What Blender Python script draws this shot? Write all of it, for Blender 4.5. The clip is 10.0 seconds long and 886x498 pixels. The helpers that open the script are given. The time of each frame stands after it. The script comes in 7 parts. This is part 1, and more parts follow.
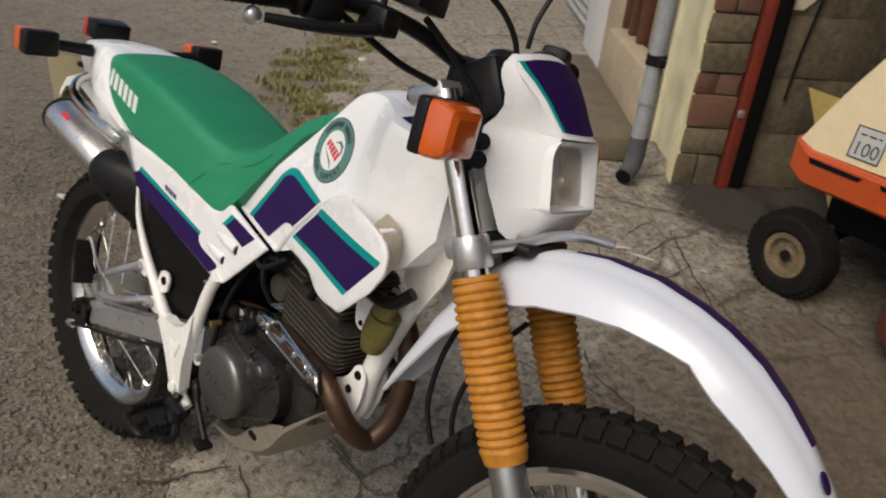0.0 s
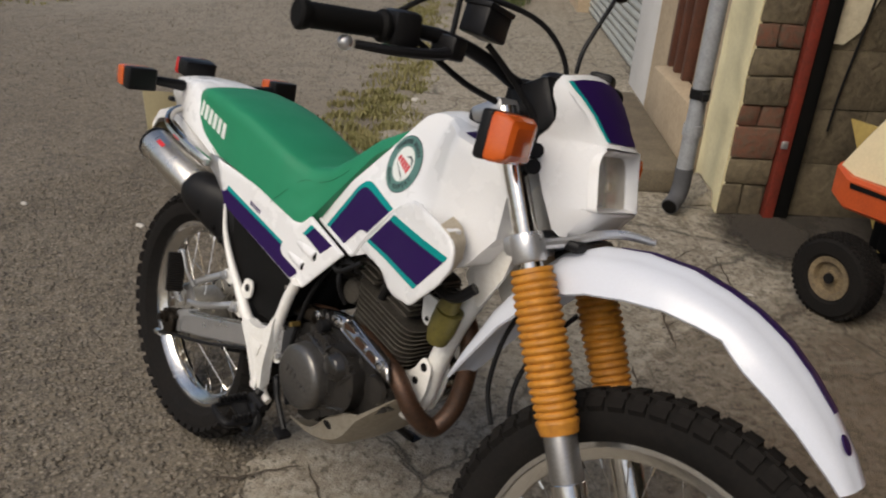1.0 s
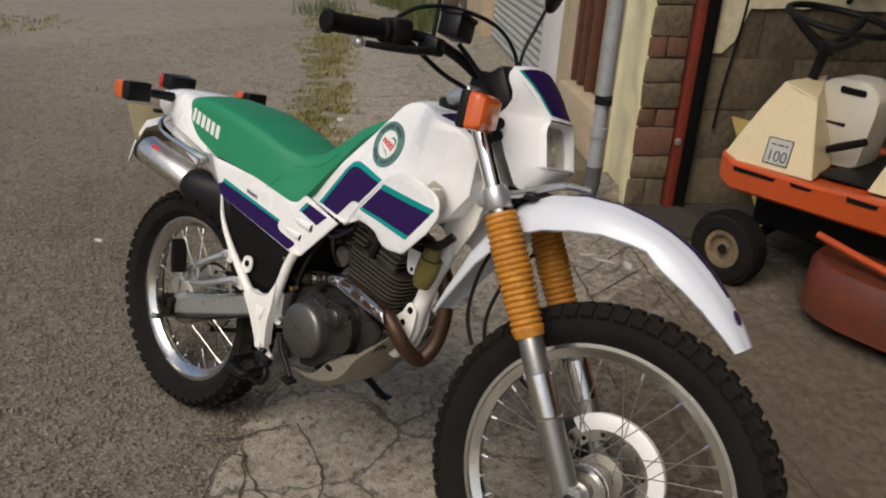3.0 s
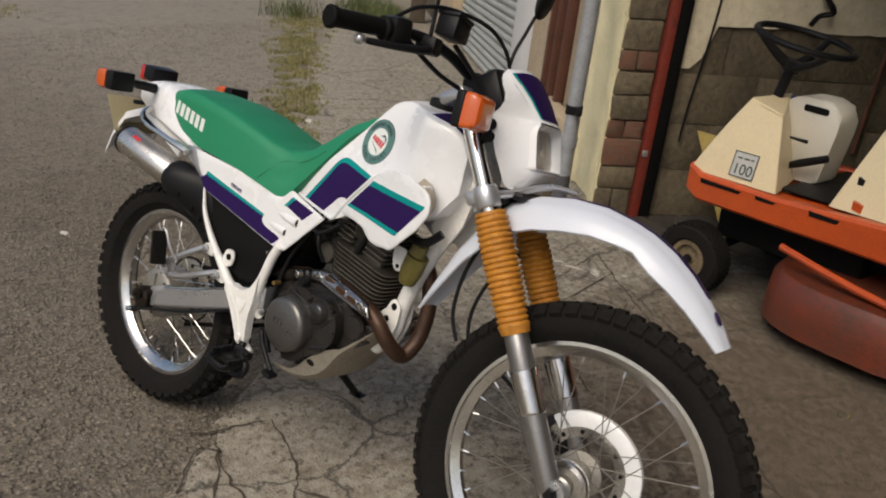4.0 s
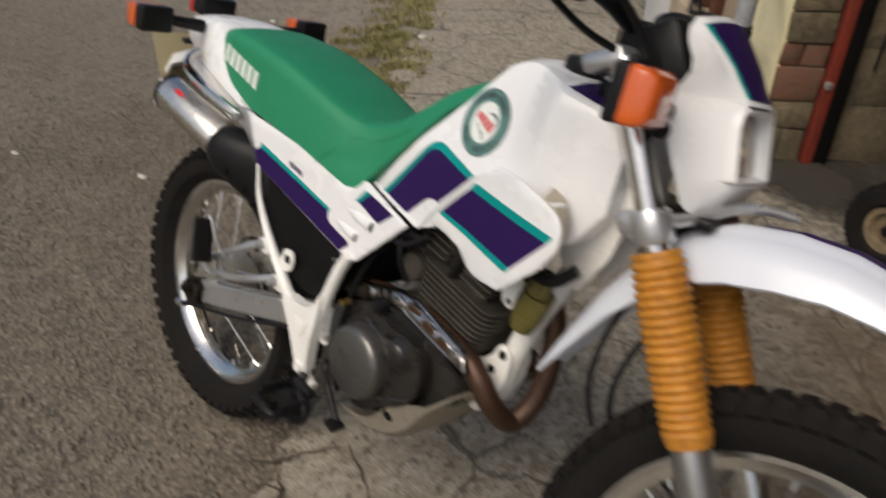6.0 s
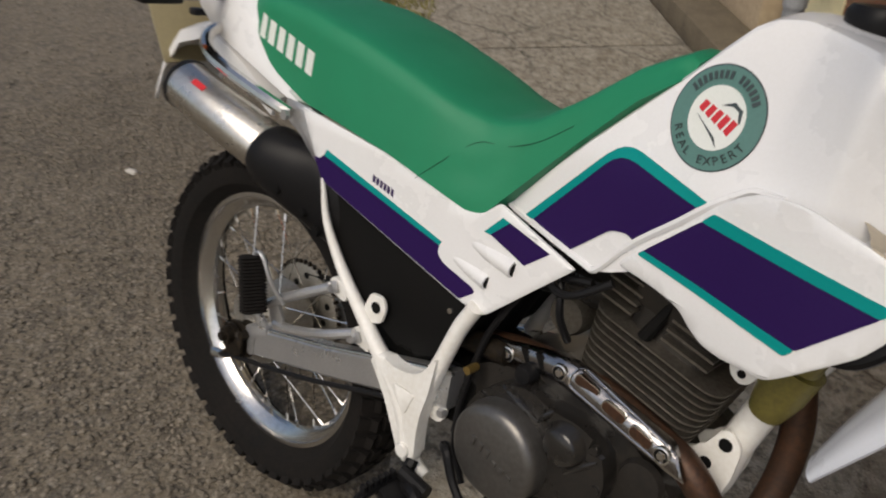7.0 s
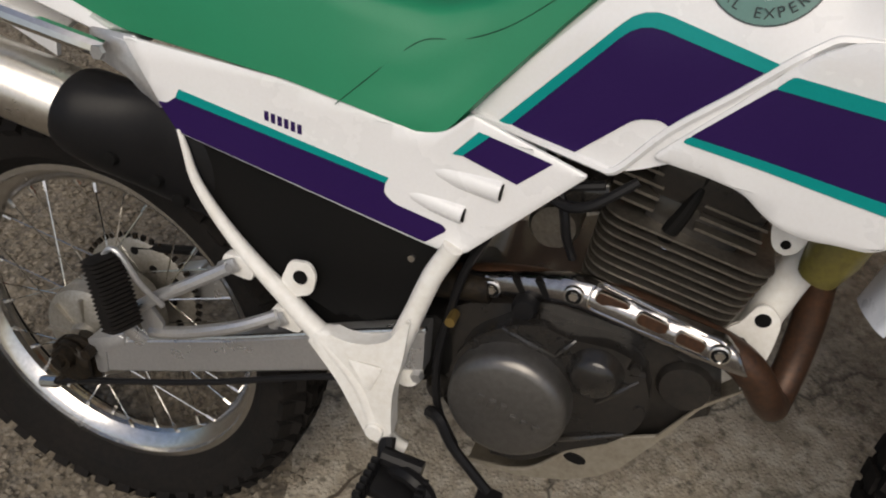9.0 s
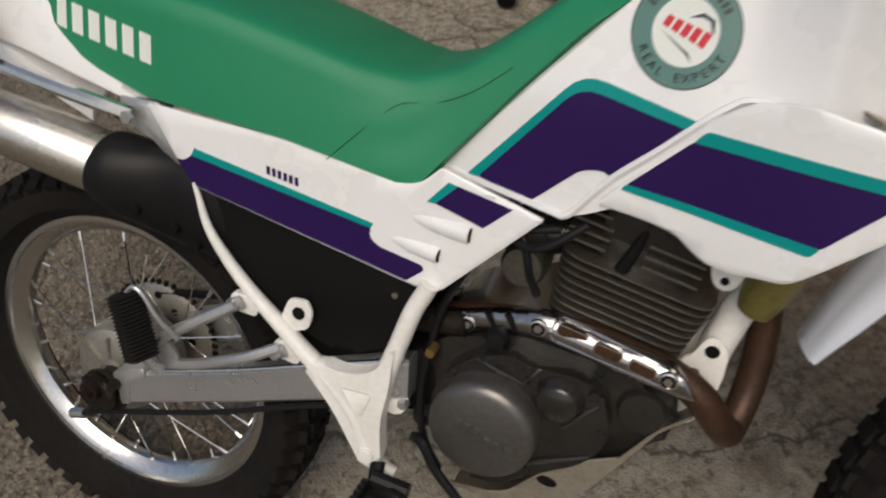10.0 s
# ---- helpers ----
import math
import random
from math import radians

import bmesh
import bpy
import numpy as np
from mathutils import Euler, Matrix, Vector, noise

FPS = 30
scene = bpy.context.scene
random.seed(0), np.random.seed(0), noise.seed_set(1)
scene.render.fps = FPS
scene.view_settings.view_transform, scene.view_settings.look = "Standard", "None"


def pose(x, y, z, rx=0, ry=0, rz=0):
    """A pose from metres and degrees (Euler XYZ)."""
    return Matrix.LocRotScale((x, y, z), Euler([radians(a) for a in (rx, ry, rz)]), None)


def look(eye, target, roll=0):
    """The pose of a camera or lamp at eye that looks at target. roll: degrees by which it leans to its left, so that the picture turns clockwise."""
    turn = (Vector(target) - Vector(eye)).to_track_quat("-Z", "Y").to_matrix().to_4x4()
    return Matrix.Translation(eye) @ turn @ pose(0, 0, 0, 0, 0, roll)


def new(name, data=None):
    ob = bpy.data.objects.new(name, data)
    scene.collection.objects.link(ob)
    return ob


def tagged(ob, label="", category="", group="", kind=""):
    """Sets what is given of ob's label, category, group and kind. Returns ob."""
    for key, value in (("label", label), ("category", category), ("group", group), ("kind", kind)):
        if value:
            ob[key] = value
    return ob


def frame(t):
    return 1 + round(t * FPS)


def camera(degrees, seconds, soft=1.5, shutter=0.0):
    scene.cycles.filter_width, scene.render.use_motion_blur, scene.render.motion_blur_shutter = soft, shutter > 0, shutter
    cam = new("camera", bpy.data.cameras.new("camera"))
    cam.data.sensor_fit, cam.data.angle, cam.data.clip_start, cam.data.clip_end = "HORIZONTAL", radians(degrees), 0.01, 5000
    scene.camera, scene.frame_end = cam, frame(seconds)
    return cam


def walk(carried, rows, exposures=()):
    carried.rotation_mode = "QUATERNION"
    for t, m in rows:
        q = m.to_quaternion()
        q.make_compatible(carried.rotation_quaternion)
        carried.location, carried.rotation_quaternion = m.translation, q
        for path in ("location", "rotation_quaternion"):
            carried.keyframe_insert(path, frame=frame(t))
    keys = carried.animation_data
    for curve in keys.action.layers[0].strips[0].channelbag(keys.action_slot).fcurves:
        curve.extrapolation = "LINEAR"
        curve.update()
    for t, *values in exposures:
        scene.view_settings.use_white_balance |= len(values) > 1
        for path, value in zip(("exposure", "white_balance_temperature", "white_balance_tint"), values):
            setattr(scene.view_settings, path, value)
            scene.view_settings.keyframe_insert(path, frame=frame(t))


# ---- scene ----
cam = camera(57.1, 10.0, soft=2.0, shutter=0.4)
# seconds, eye and target in metres, roll in degrees
PATH = [
    (0, (1.679, -0.711, 1.375), (0.478, 0.599, 0.458), 4.0),
    (0.5, (1.758, -0.711, 1.385), (0.454, 0.521, 0.501), 3.5),
    (1, (1.783, -0.845, 1.381), (0.465, 0.411, 0.553), 2.3),
    (1.5, (1.831, -0.947, 1.396), (0.497, 0.321, 0.612), 2.8),
    (2, (1.9, -1.014, 1.388), (0.581, 0.267, 0.602), 1.4),
    (2.5, (1.955, -1.116, 1.379), (0.745, 0.227, 0.523), 0.8),
    (2.7, (1.956, -1.159, 1.391), (0.76, 0.221, 0.577), 0.8),
    (3.8, (1.919, -1.29, 1.381), (0.813, 0.205, 0.647), 4.6),
    (4, (1.919, -1.283, 1.377), (0.819, 0.217, 0.642), 4.6),
    (4.5, (1.882, -1.193, 1.359), (0.792, 0.279, 0.555), 3.5),
    (5, (1.808, -0.933, 1.337), (0.703, 0.434, 0.384), 3.8),
    (5.5, (1.736, -0.803, 1.33), (0.57, 0.469, 0.319), 4.3),
    (6, (1.527, -0.814, 1.34), (0.286, 0.423, 0.376), 2.5),
    (6.2, (1.418, -0.83, 1.315), (0.127, 0.394, 0.4), 1.7),
    (7.3, (0.961, -0.618, 1.228), (-0.035, 0.656, 0.05), -0.2),
    (7.5, (0.906, -0.604, 1.215), (0.047, 0.708, -0.026), 0.8),
    (8, (0.754, -0.627, 1.183), (0.111, 0.715, -0.153), -1.8),
    (8.5, (0.705, -0.63, 1.175), (0.216, 0.757, -0.18), -0.1),
    (9, (0.695, -0.636, 1.18), (0.255, 0.783, -0.16), 0.3),
    (9.5, (0.688, -0.642, 1.186), (0.205, 0.775, -0.141), 0.1),
    (10, (0.786, -0.71, 1.228), (0.234, 0.777, 0.009), -1.7),
]
walk(cam, [(t, look(eye, target, roll)) for t, eye, target, roll in PATH], [(0.0, 0.0), (6.2, 0.0), (7.3, -0.22), (10.0, -0.22)])

# ---- light ----
world = bpy.data.worlds.new("sky")
scene.world = world
world.use_nodes = True
wn = world.node_tree.nodes
sky = wn.new("ShaderNodeTexSky")
sky.sky_type, sky.sun_disc = "NISHITA", False
sky.sun_elevation, sky.sun_rotation = radians(51), radians(171)
sky.air_density, sky.dust_density = 1.0, 4.0
wn["Background"].inputs["Strength"].default_value = 0.105
world.node_tree.links.new(sky.outputs["Color"], wn["Background"].inputs["Color"])
sun_data = bpy.data.lights.new("sun", "SUN")
sun_data.energy, sun_data.angle, sun_data.color = 1.75, radians(40), (1.0, 0.92, 0.80)
sun = new("sun", sun_data)
sun.matrix_world = look((0.9, -3.6, 5.0), (0.3, 0.3, 0.3))
scene.view_settings.exposure = 0.0


# ---- materials ----
def node(nt, kind, **values):
    n = nt.nodes.new(kind)
    for key, value in values.items():
        n.inputs[key].default_value = value
    return n


def surface(name, base, alt=None, rough=0.5, metal=0.0, grain=60.0, stain=4.0, mix=0.5, bump=0.1, depth=0.002, coat=0.0, alpha=None, rough_var=0.15, island=0.0, shine=None):
    """A painted, cast or woven surface: fine grain, larger stains, uneven gloss and a fine relief."""
    m = bpy.data.materials.new(name)
    m.use_nodes = True
    nt = m.node_tree
    b = nt.nodes["Principled BSDF"]
    b.inputs["Metallic"].default_value = metal
    b.inputs["Specular IOR Level"].default_value = shine if shine is not None else 0.14 if max(base) < 0.03 else 0.5
    b.inputs["Coat Weight"].default_value = coat
    b.inputs["Coat Roughness"].default_value = 0.08
    alt = alt or tuple(0.75 * v for v in base)
    tc = nt.nodes.new("ShaderNodeTexCoord")
    n1 = node(nt, "ShaderNodeTexNoise", Scale=stain, Detail=5.0, Roughness=0.6)
    n2 = node(nt, "ShaderNodeTexNoise", Scale=grain, Detail=3.0, Roughness=0.6)
    for n in (n1, n2):
        nt.links.new(tc.outputs["Object"], n.inputs["Vector"])
    add = nt.nodes.new("ShaderNodeMath")
    add.operation = "ADD"
    nt.links.new(n1.outputs["Fac"], add.inputs[0])
    nt.links.new(n2.outputs["Fac"], add.inputs[1])
    span = node(nt, "ShaderNodeMapRange")
    span.inputs["From Min"].default_value, span.inputs["From Max"].default_value = 0.75, 1.3
    span.inputs["To Max"].default_value = mix
    nt.links.new(add.outputs[0], span.inputs["Value"])
    blend = nt.nodes.new("ShaderNodeMix")
    blend.data_type = "RGBA"
    blend.inputs["A"].default_value, blend.inputs["B"].default_value = (*base, 1), (*alt, 1)
    nt.links.new(span.outputs["Result"], blend.inputs["Factor"])
    colour = blend.outputs["Result"]
    if island:
        info = nt.nodes.new("ShaderNodeObjectInfo")
        geo = nt.nodes.new("ShaderNodeNewGeometry")
        both = nt.nodes.new("ShaderNodeMath")
        both.operation = "ADD"
        nt.links.new(info.outputs["Random"], both.inputs[0])
        nt.links.new(geo.outputs["Random Per Island"], both.inputs[1])
        val = node(nt, "ShaderNodeMapRange")
        val.inputs["From Max"].default_value = 2.0
        val.inputs["To Min"].default_value, val.inputs["To Max"].default_value = 1 - island, 1 + island
        nt.links.new(both.outputs[0], val.inputs["Value"])
        hsv = nt.nodes.new("ShaderNodeHueSaturation")
        nt.links.new(val.outputs["Result"], hsv.inputs["Value"])
        nt.links.new(colour, hsv.inputs["Color"])
        colour = hsv.outputs["Color"]
    nt.links.new(colour, b.inputs["Base Color"])
    gloss = node(nt, "ShaderNodeMapRange")
    gloss.inputs["To Min"].default_value, gloss.inputs["To Max"].default_value = max(0.03, rough - rough_var), min(1, rough + rough_var)
    nt.links.new(n1.outputs["Fac"], gloss.inputs["Value"])
    nt.links.new(gloss.outputs["Result"], b.inputs["Roughness"])
    if bump:
        bp = node(nt, "ShaderNodeBump", Strength=bump, Distance=depth)
        nt.links.new(n2.outputs["Fac"], bp.inputs["Height"])
        nt.links.new(bp.outputs["Normal"], b.inputs["Normal"])
    return m


WHITE = surface("white_plastic", (0.83, 0.83, 0.83), (0.74, 0.73, 0.71), 0.28, grain=300, stain=7, mix=0.35, bump=0.02, coat=0.35)
CREAM_INNER = surface("inner_plastic", (0.55, 0.48, 0.36), (0.35, 0.30, 0.22), 0.5, grain=90, stain=9, mix=0.7, bump=0.05)
FRAME_WHITE = surface("white_frame_paint", (0.86, 0.85, 0.81), (0.60, 0.55, 0.46), 0.4, grain=120, stain=14, mix=0.4, bump=0.1, coat=0.2)
PURPLE = surface("purple_decal", (0.022, 0.007, 0.070), (0.028, 0.010, 0.082), 0.5, grain=400, stain=6, mix=0.5, bump=0.01, shine=0.16)
TEAL = surface("teal_decal", (0.0, 0.27, 0.25), (0.0, 0.22, 0.21), 0.5, grain=400, stain=6, bump=0.01, shine=0.2)
GREEN = surface("green_vinyl", (0.012, 0.23, 0.105), (0.010, 0.175, 0.078), 0.55, grain=900, stain=5, mix=0.6, bump=0.25, depth=0.0006)
BADGE_GREEN = surface("badge_grey_green", (0.10, 0.22, 0.19), (0.08, 0.17, 0.15), 0.4, grain=300, bump=0.01, coat=0.2)
BADGE_RED = surface("badge_red", (0.62, 0.03, 0.04), rough=0.4, grain=300, bump=0.0)
INK = surface("dark_ink", (0.034, 0.050, 0.052), (0.060, 0.085, 0.085), rough=0.45, grain=300, stain=90, mix=0.6, bump=0.0)
LETTER = surface("white_print", (0.78, 0.80, 0.76), (0.6, 0.66, 0.6), 0.5, grain=600, bump=0.02)
CHROME = surface("chrome", (0.78, 0.77, 0.74), (0.60, 0.56, 0.50), 0.10, 1.0, grain=120, stain=20, mix=0.5, bump=0.02, rough_var=0.06)
CAN_STEEL = surface("weathered_can_steel", (0.80, 0.77, 0.71), (0.58, 0.54, 0.47), 0.30, 1.0, grain=120, stain=14, mix=0.8, bump=0.04, depth=0.0006)
# mudguard white with the sky's blue tint and some shade put into its colour
FENDER_WHITE = surface("sky_tinted_white_plastic", (0.66, 0.69, 0.76), (0.58, 0.60, 0.65), 0.32, grain=300, stain=7, mix=0.4, bump=0.02, coat=0.3)
SPOKE_DARK = surface("dull_spoke", (0.16, 0.145, 0.125), (0.09, 0.08, 0.07), 0.5, 0.3, grain=200, stain=10)
REFLECTOR = surface("lamp_reflector", (0.62, 0.55, 0.44), (0.52, 0.45, 0.35), 0.32, 0.55, grain=160, stain=30, bump=0.05)
SLIDER = surface("dull_slider_alloy", (0.34, 0.33, 0.32), (0.24, 0.23, 0.21), 0.34, 0.85, grain=250, stain=14, mix=0.7, bump=0.08, depth=0.0006)
GREASE = surface("greasy_steel", (0.011, 0.010, 0.009), (0.030, 0.022, 0.014), 0.42, 0.2, grain=160, stain=60, mix=0.9, bump=0.5, depth=0.002)
ALLOY = surface("brushed_alloy", (0.60, 0.60, 0.60), (0.42, 0.42, 0.42), 0.30, 0.75, grain=250, stain=12, mix=0.6, bump=0.08, depth=0.0006)
RIM = surface("rim_alloy", (0.76, 0.75, 0.73), (0.52, 0.50, 0.46), 0.22, 1.0, grain=160, stain=16, mix=0.6, bump=0.03, depth=0.0006)
FIN_METAL = surface("cylinder_alloy", (0.20, 0.182, 0.152), (0.085, 0.073, 0.058), 0.42, 0.75, grain=180, stain=16, mix=0.8, bump=0.25, depth=0.001)
GUARD_STEEL = surface("heat_stained_steel", (0.46, 0.45, 0.45), (0.27, 0.25, 0.24), 0.20, 1.0, grain=140, stain=16, mix=0.8, bump=0.03, depth=0.0006, rough_var=0.06)
ENGINE_DARK = surface("dark_engine_paint", (0.020, 0.019, 0.018), (0.036, 0.031, 0.026), 0.30, 0.25, grain=140, stain=12, mix=0.7, bump=0.08, depth=0.001, coat=0.8)
CLUTCH_GREY = surface("worn_grey_cover", (0.150, 0.144, 0.136), (0.080, 0.074, 0.066), 0.34, 0.7, grain=120, stain=9, mix=0.6, bump=0.06, depth=0.0006)
RUST = surface("rusty_pipe", (0.095, 0.046, 0.025), (0.040, 0.025, 0.018), 0.45, 0.5, grain=160, stain=18, mix=1.0, bump=0.3, depth=0.001)
SKID = surface("scuffed_skid_alloy", (0.31, 0.28, 0.225), (0.19, 0.162, 0.12), 0.42, 0.4, grain=140, stain=10, mix=0.8, bump=0.15, depth=0.001)
RUBBER = surface("tyre_rubber", (0.008, 0.0076, 0.0072), (0.018, 0.015, 0.013), 0.88, grain=120, stain=14, mix=0.7, bump=0.35, depth=0.0015)
BLACK = surface("black_plastic", (0.009, 0.009, 0.010), (0.017, 0.016, 0.015), 0.36, grain=260, stain=12, bump=0.08, depth=0.0006)
BLACK_MATT = surface("matt_black", (0.004, 0.004, 0.004), (0.008, 0.007, 0.006), 0.7, grain=200, stain=12, bump=0.1, shine=0.15)
GAITER = surface("orange_rubber", (0.55, 0.235, 0.024), (0.30, 0.115, 0.016), 0.5, grain=90, stain=14, mix=0.9, bump=0.14, depth=0.0008)
AMBER = surface("amber_lens", (0.60, 0.105, 0.012), (0.48, 0.075, 0.01), 0.16, grain=220, stain=20, bump=0.08, coat=0.6)
RED_LENS = surface("red_lens", (0.50, 0.015, 0.012), rough=0.16, grain=220, bump=0.05, coat=0.6)
OLIVE = surface("olive_canister", (0.17, 0.145, 0.030), (0.09, 0.075, 0.022), 0.38, grain=160, stain=24, mix=0.8, bump=0.05)
PLATE = surface("plate_back", (0.34, 0.29, 0.16), (0.24, 0.20, 0.12), 0.5, grain=120, bump=0.05)
BRASS = surface("tarnished_brass", (0.36, 0.25, 0.08), (0.2, 0.13, 0.05), 0.4, 0.8, grain=150)
CAST = surface("cast_hub_alloy", (0.40, 0.38, 0.34), (0.24, 0.22, 0.18), 0.5, 0.8, grain=200, stain=18, mix=0.8, bump=0.15, depth=0.0008)


def glass_like(name, colour, rough):
    m = bpy.data.materials.new(name)
    m.use_nodes = True
    b = m.node_tree.nodes["Principled BSDF"]
    b.inputs["Base Color"].default_value = (*colour, 1)
    b.inputs["Roughness"].default_value = rough
    b.inputs["Transmission Weight"].default_value = 0.9
    b.inputs["IOR"].default_value = 1.3
    return m


LENS = glass_like("headlight_glass", (0.93, 0.92, 0.88), 0.12)


# ---- shape helpers ----
def finish(bm, name, material, angle=35.0):
    bmesh.ops.recalc_face_normals(bm, faces=bm.faces)
    me = bpy.data.meshes.new(name)
    bm.to_mesh(me)
    bm.free()
    for p in me.polygons:
        p.use_smooth = True
    me.set_sharp_from_angle(angle=radians(angle))
    me.materials.append(material)
    return me


def part(name, bm, material, parent, label="", m=None, angle=35.0):
    ob = new(name, finish(bm, name, material, angle))
    ob.parent = parent
    if m is not None:
        ob.matrix_basis = m
    return tagged(ob, label)


def thing(name, bm, material, label, category, m=None, group="", kind="", angle=35.0):
    ob = new(name, finish(bm, name, material, angle))
    if m is not None:
        ob.matrix_world = m
    return tagged(ob, label, category, group, kind)


def sweep(points, radius, segs=10, fine=6, bm=None):
    """A round bar along a smooth line; radius may be one number or one for each point."""
    bm = bm or bmesh.new()
    P = [Vector(p) for p in points]
    R = list(radius) if isinstance(radius, (list, tuple)) else [radius] * len(P)
    line, rad = [], []
    for i in range(len(P) - 1):
        a, b, c, d = P[max(i - 1, 0)], P[i], P[i + 1], P[min(i + 2, len(P) - 1)]
        steps = fine if len(P) > 2 else 1
        for k in range(steps):
            t = k / steps
            line.append(0.5 * (2 * b + (c - a) * t + (2 * a - 5 * b + 4 * c - d) * t * t + (3 * b - a - 3 * c + d) * t**3))
            rad.append(R[i] + (R[i + 1] - R[i]) * t)
    line.append(P[-1])
    rad.append(R[-1])
    rings, side = [], None
    for i, p in enumerate(line):
        ahead = (line[min(i + 1, len(line) - 1)] - line[max(i - 1, 0)]).normalized()
        side = ahead.orthogonal().normalized() if side is None else (side - ahead * side.dot(ahead)).normalized()
        up = ahead.cross(side)
        rings.append([bm.verts.new(p + rad[i] * (math.cos(q) * side + math.sin(q) * up)) for q in (2 * math.pi * k / segs for k in range(segs))])
    skin_rings(bm, rings)
    return bm


def skin_rings(bm, rings, close=True, caps=True):
    n = len(rings[0])
    for a, b in zip(rings, rings[1:]):
        for k in range(n if close else n - 1):
            bm.faces.new((a[k], a[(k + 1) % n], b[(k + 1) % n], b[k]))
    if caps:
        bm.faces.new(rings[0][::-1])
        bm.faces.new(rings[-1])
    return bm


def lathe(profile, n=48, bm=None, centre=(0, 0, 0), closed=False):
    """Turns (radius, y) round the y axis through centre."""
    bm = bm or bmesh.new()
    rings = []
    for r, y in profile:
        rings.append([bm.verts.new((centre[0] + r * math.cos(q), centre[1] + y, centre[2] + r * math.sin(q))) for q in (2 * math.pi * k / n for k in range(n))])
    if closed:
        rings.append(rings[0])
    skin_rings(bm, rings, caps=not closed)
    return bm


def block(size, at=(0, 0, 0), bevel=0.002, m=None, bm=None, segments=2):
    bm = bm or bmesh.new()
    made = bmesh.ops.create_cube(bm, size=1.0, matrix=(m or Matrix.Translation(at)) @ Matrix.Diagonal((*size, 1)))
    if bevel:
        edges = list({e for v in made["verts"] for e in v.link_edges})
        bmesh.ops.bevel(bm, geom=edges, offset=bevel, segments=segments, affect="EDGES", profile=0.5)
    return bm


def rounded(poly, radius, steps=4):
    """The polygon with its corners rounded; radius: one number, or one for each corner."""
    out, n = [], len(poly)
    R = radius if isinstance(radius, (list, tuple)) else [radius] * n
    for i, p in enumerate(poly):
        p, a, b = Vector(p), Vector(poly[i - 1]), Vector(poly[(i + 1) % n])
        if R[i] <= 0:
            out.append(tuple(p))
            continue
        r = min(R[i], 0.45 * (a - p).length, 0.45 * (b - p).length)
        s, e = p + (a - p).normalized() * r, p + (b - p).normalized() * r
        for k in range(steps + 1):
            t = k / steps
            out.append(tuple((1 - t) ** 2 * s + 2 * t * (1 - t) * p + t * t * e))
    return out


def panel(poly, f, thick, step=0.03, edge=0.0, inner=1):
    """A shell over the outline poly (x, z), at y = f(x, z), thickened towards the inside (+y times inner)."""
    bm = bmesh.new()
    bm.faces.new([bm.verts.new((x, 0, z)) for x, z in poly])
    for axis, k in ((Vector((1, 0, 0)), 0), (Vector((0, 0, 1)), 2)):
        lo, hi = min(v.co[k] for v in bm.verts), max(v.co[k] for v in bm.verts)
        q = lo + step * 0.51
        while q < hi:
            bmesh.ops.bisect_plane(bm, geom=bm.verts[:] + bm.edges[:] + bm.faces[:], plane_co=axis * q, plane_no=axis)
            q += step
    rim = []
    if edge:
        bmesh.ops.inset_region(bm, faces=bm.faces[:], thickness=edge, use_boundary=True)
        rim = [v for v in bm.verts if v.is_boundary]
    dip = {v: edge * 0.7 for v in rim}
    for v in bm.verts:
        v.co.y = f(v.co.x, v.co.z) + inner * dip.get(v, 0.0)
    front = bm.faces[:]
    made = bmesh.ops.extrude_face_region(bm, geom=front)
    for v in made["geom"]:
        if isinstance(v, bmesh.types.BMVert):
            v.co.y += inner * thick
    return bm


def plate(poly, y0, y1, bevel=0.0, bm=None):
    """The outline poly (x, z) as a slab from y0 to y1."""
    bm = bm or bmesh.new()
    a = [bm.verts.new((x, y0, z)) for x, z in poly]
    b = [bm.verts.new((x, y1, z)) for x, z in poly]
    n = len(poly)
    faces = [bm.faces.new(a), bm.faces.new(b[::-1])] + [bm.faces.new((a[i], b[i], b[(i + 1) % n], a[(i + 1) % n])) for i in range(n)]
    if bevel:
        edges = list({e for f in faces[:2] for e in f.edges})
        bmesh.ops.bevel(bm, geom=edges, offset=bevel, segments=2, affect="EDGES", profile=0.5)
    return bm


def lerp(x, table):
    """Piecewise smooth value at x from rows (x, value)."""
    if x <= table[0][0]:
        return table[0][1]
    for (a, va), (b, vb) in zip(table, table[1:]):
        if x <= b:
            t = (x - a) / (b - a)
            return va + (vb - va) * t
    return table[-1][1]


def join(*bms):
    out = bms[0]
    for b in bms[1:]:
        me = bpy.data.meshes.new("join")
        b.to_mesh(me)
        b.free()
        out.from_mesh(me)
        bpy.data.meshes.remove(me)
    return out


def shifted(bm, m):
    bmesh.ops.transform(bm, matrix=m, verts=bm.verts)
    return bm


def lettering(text, size, depth=0.0006):
    """The text as a mesh in its own x-y plane, centred."""
    cu = bpy.data.curves.new("text", "FONT")
    cu.body, cu.size, cu.align_x, cu.align_y, cu.extrude = text, size, "CENTER", "CENTER", depth
    ob = bpy.data.objects.new("text", cu)
    scene.collection.objects.link(ob)
    me = bpy.data.meshes.new_from_object(ob.evaluated_get(bpy.context.evaluated_depsgraph_get()))
    bm = bmesh.new()
    bm.from_mesh(me)
    bpy.data.objects.remove(ob)
    bpy.data.meshes.remove(me)
    return bm


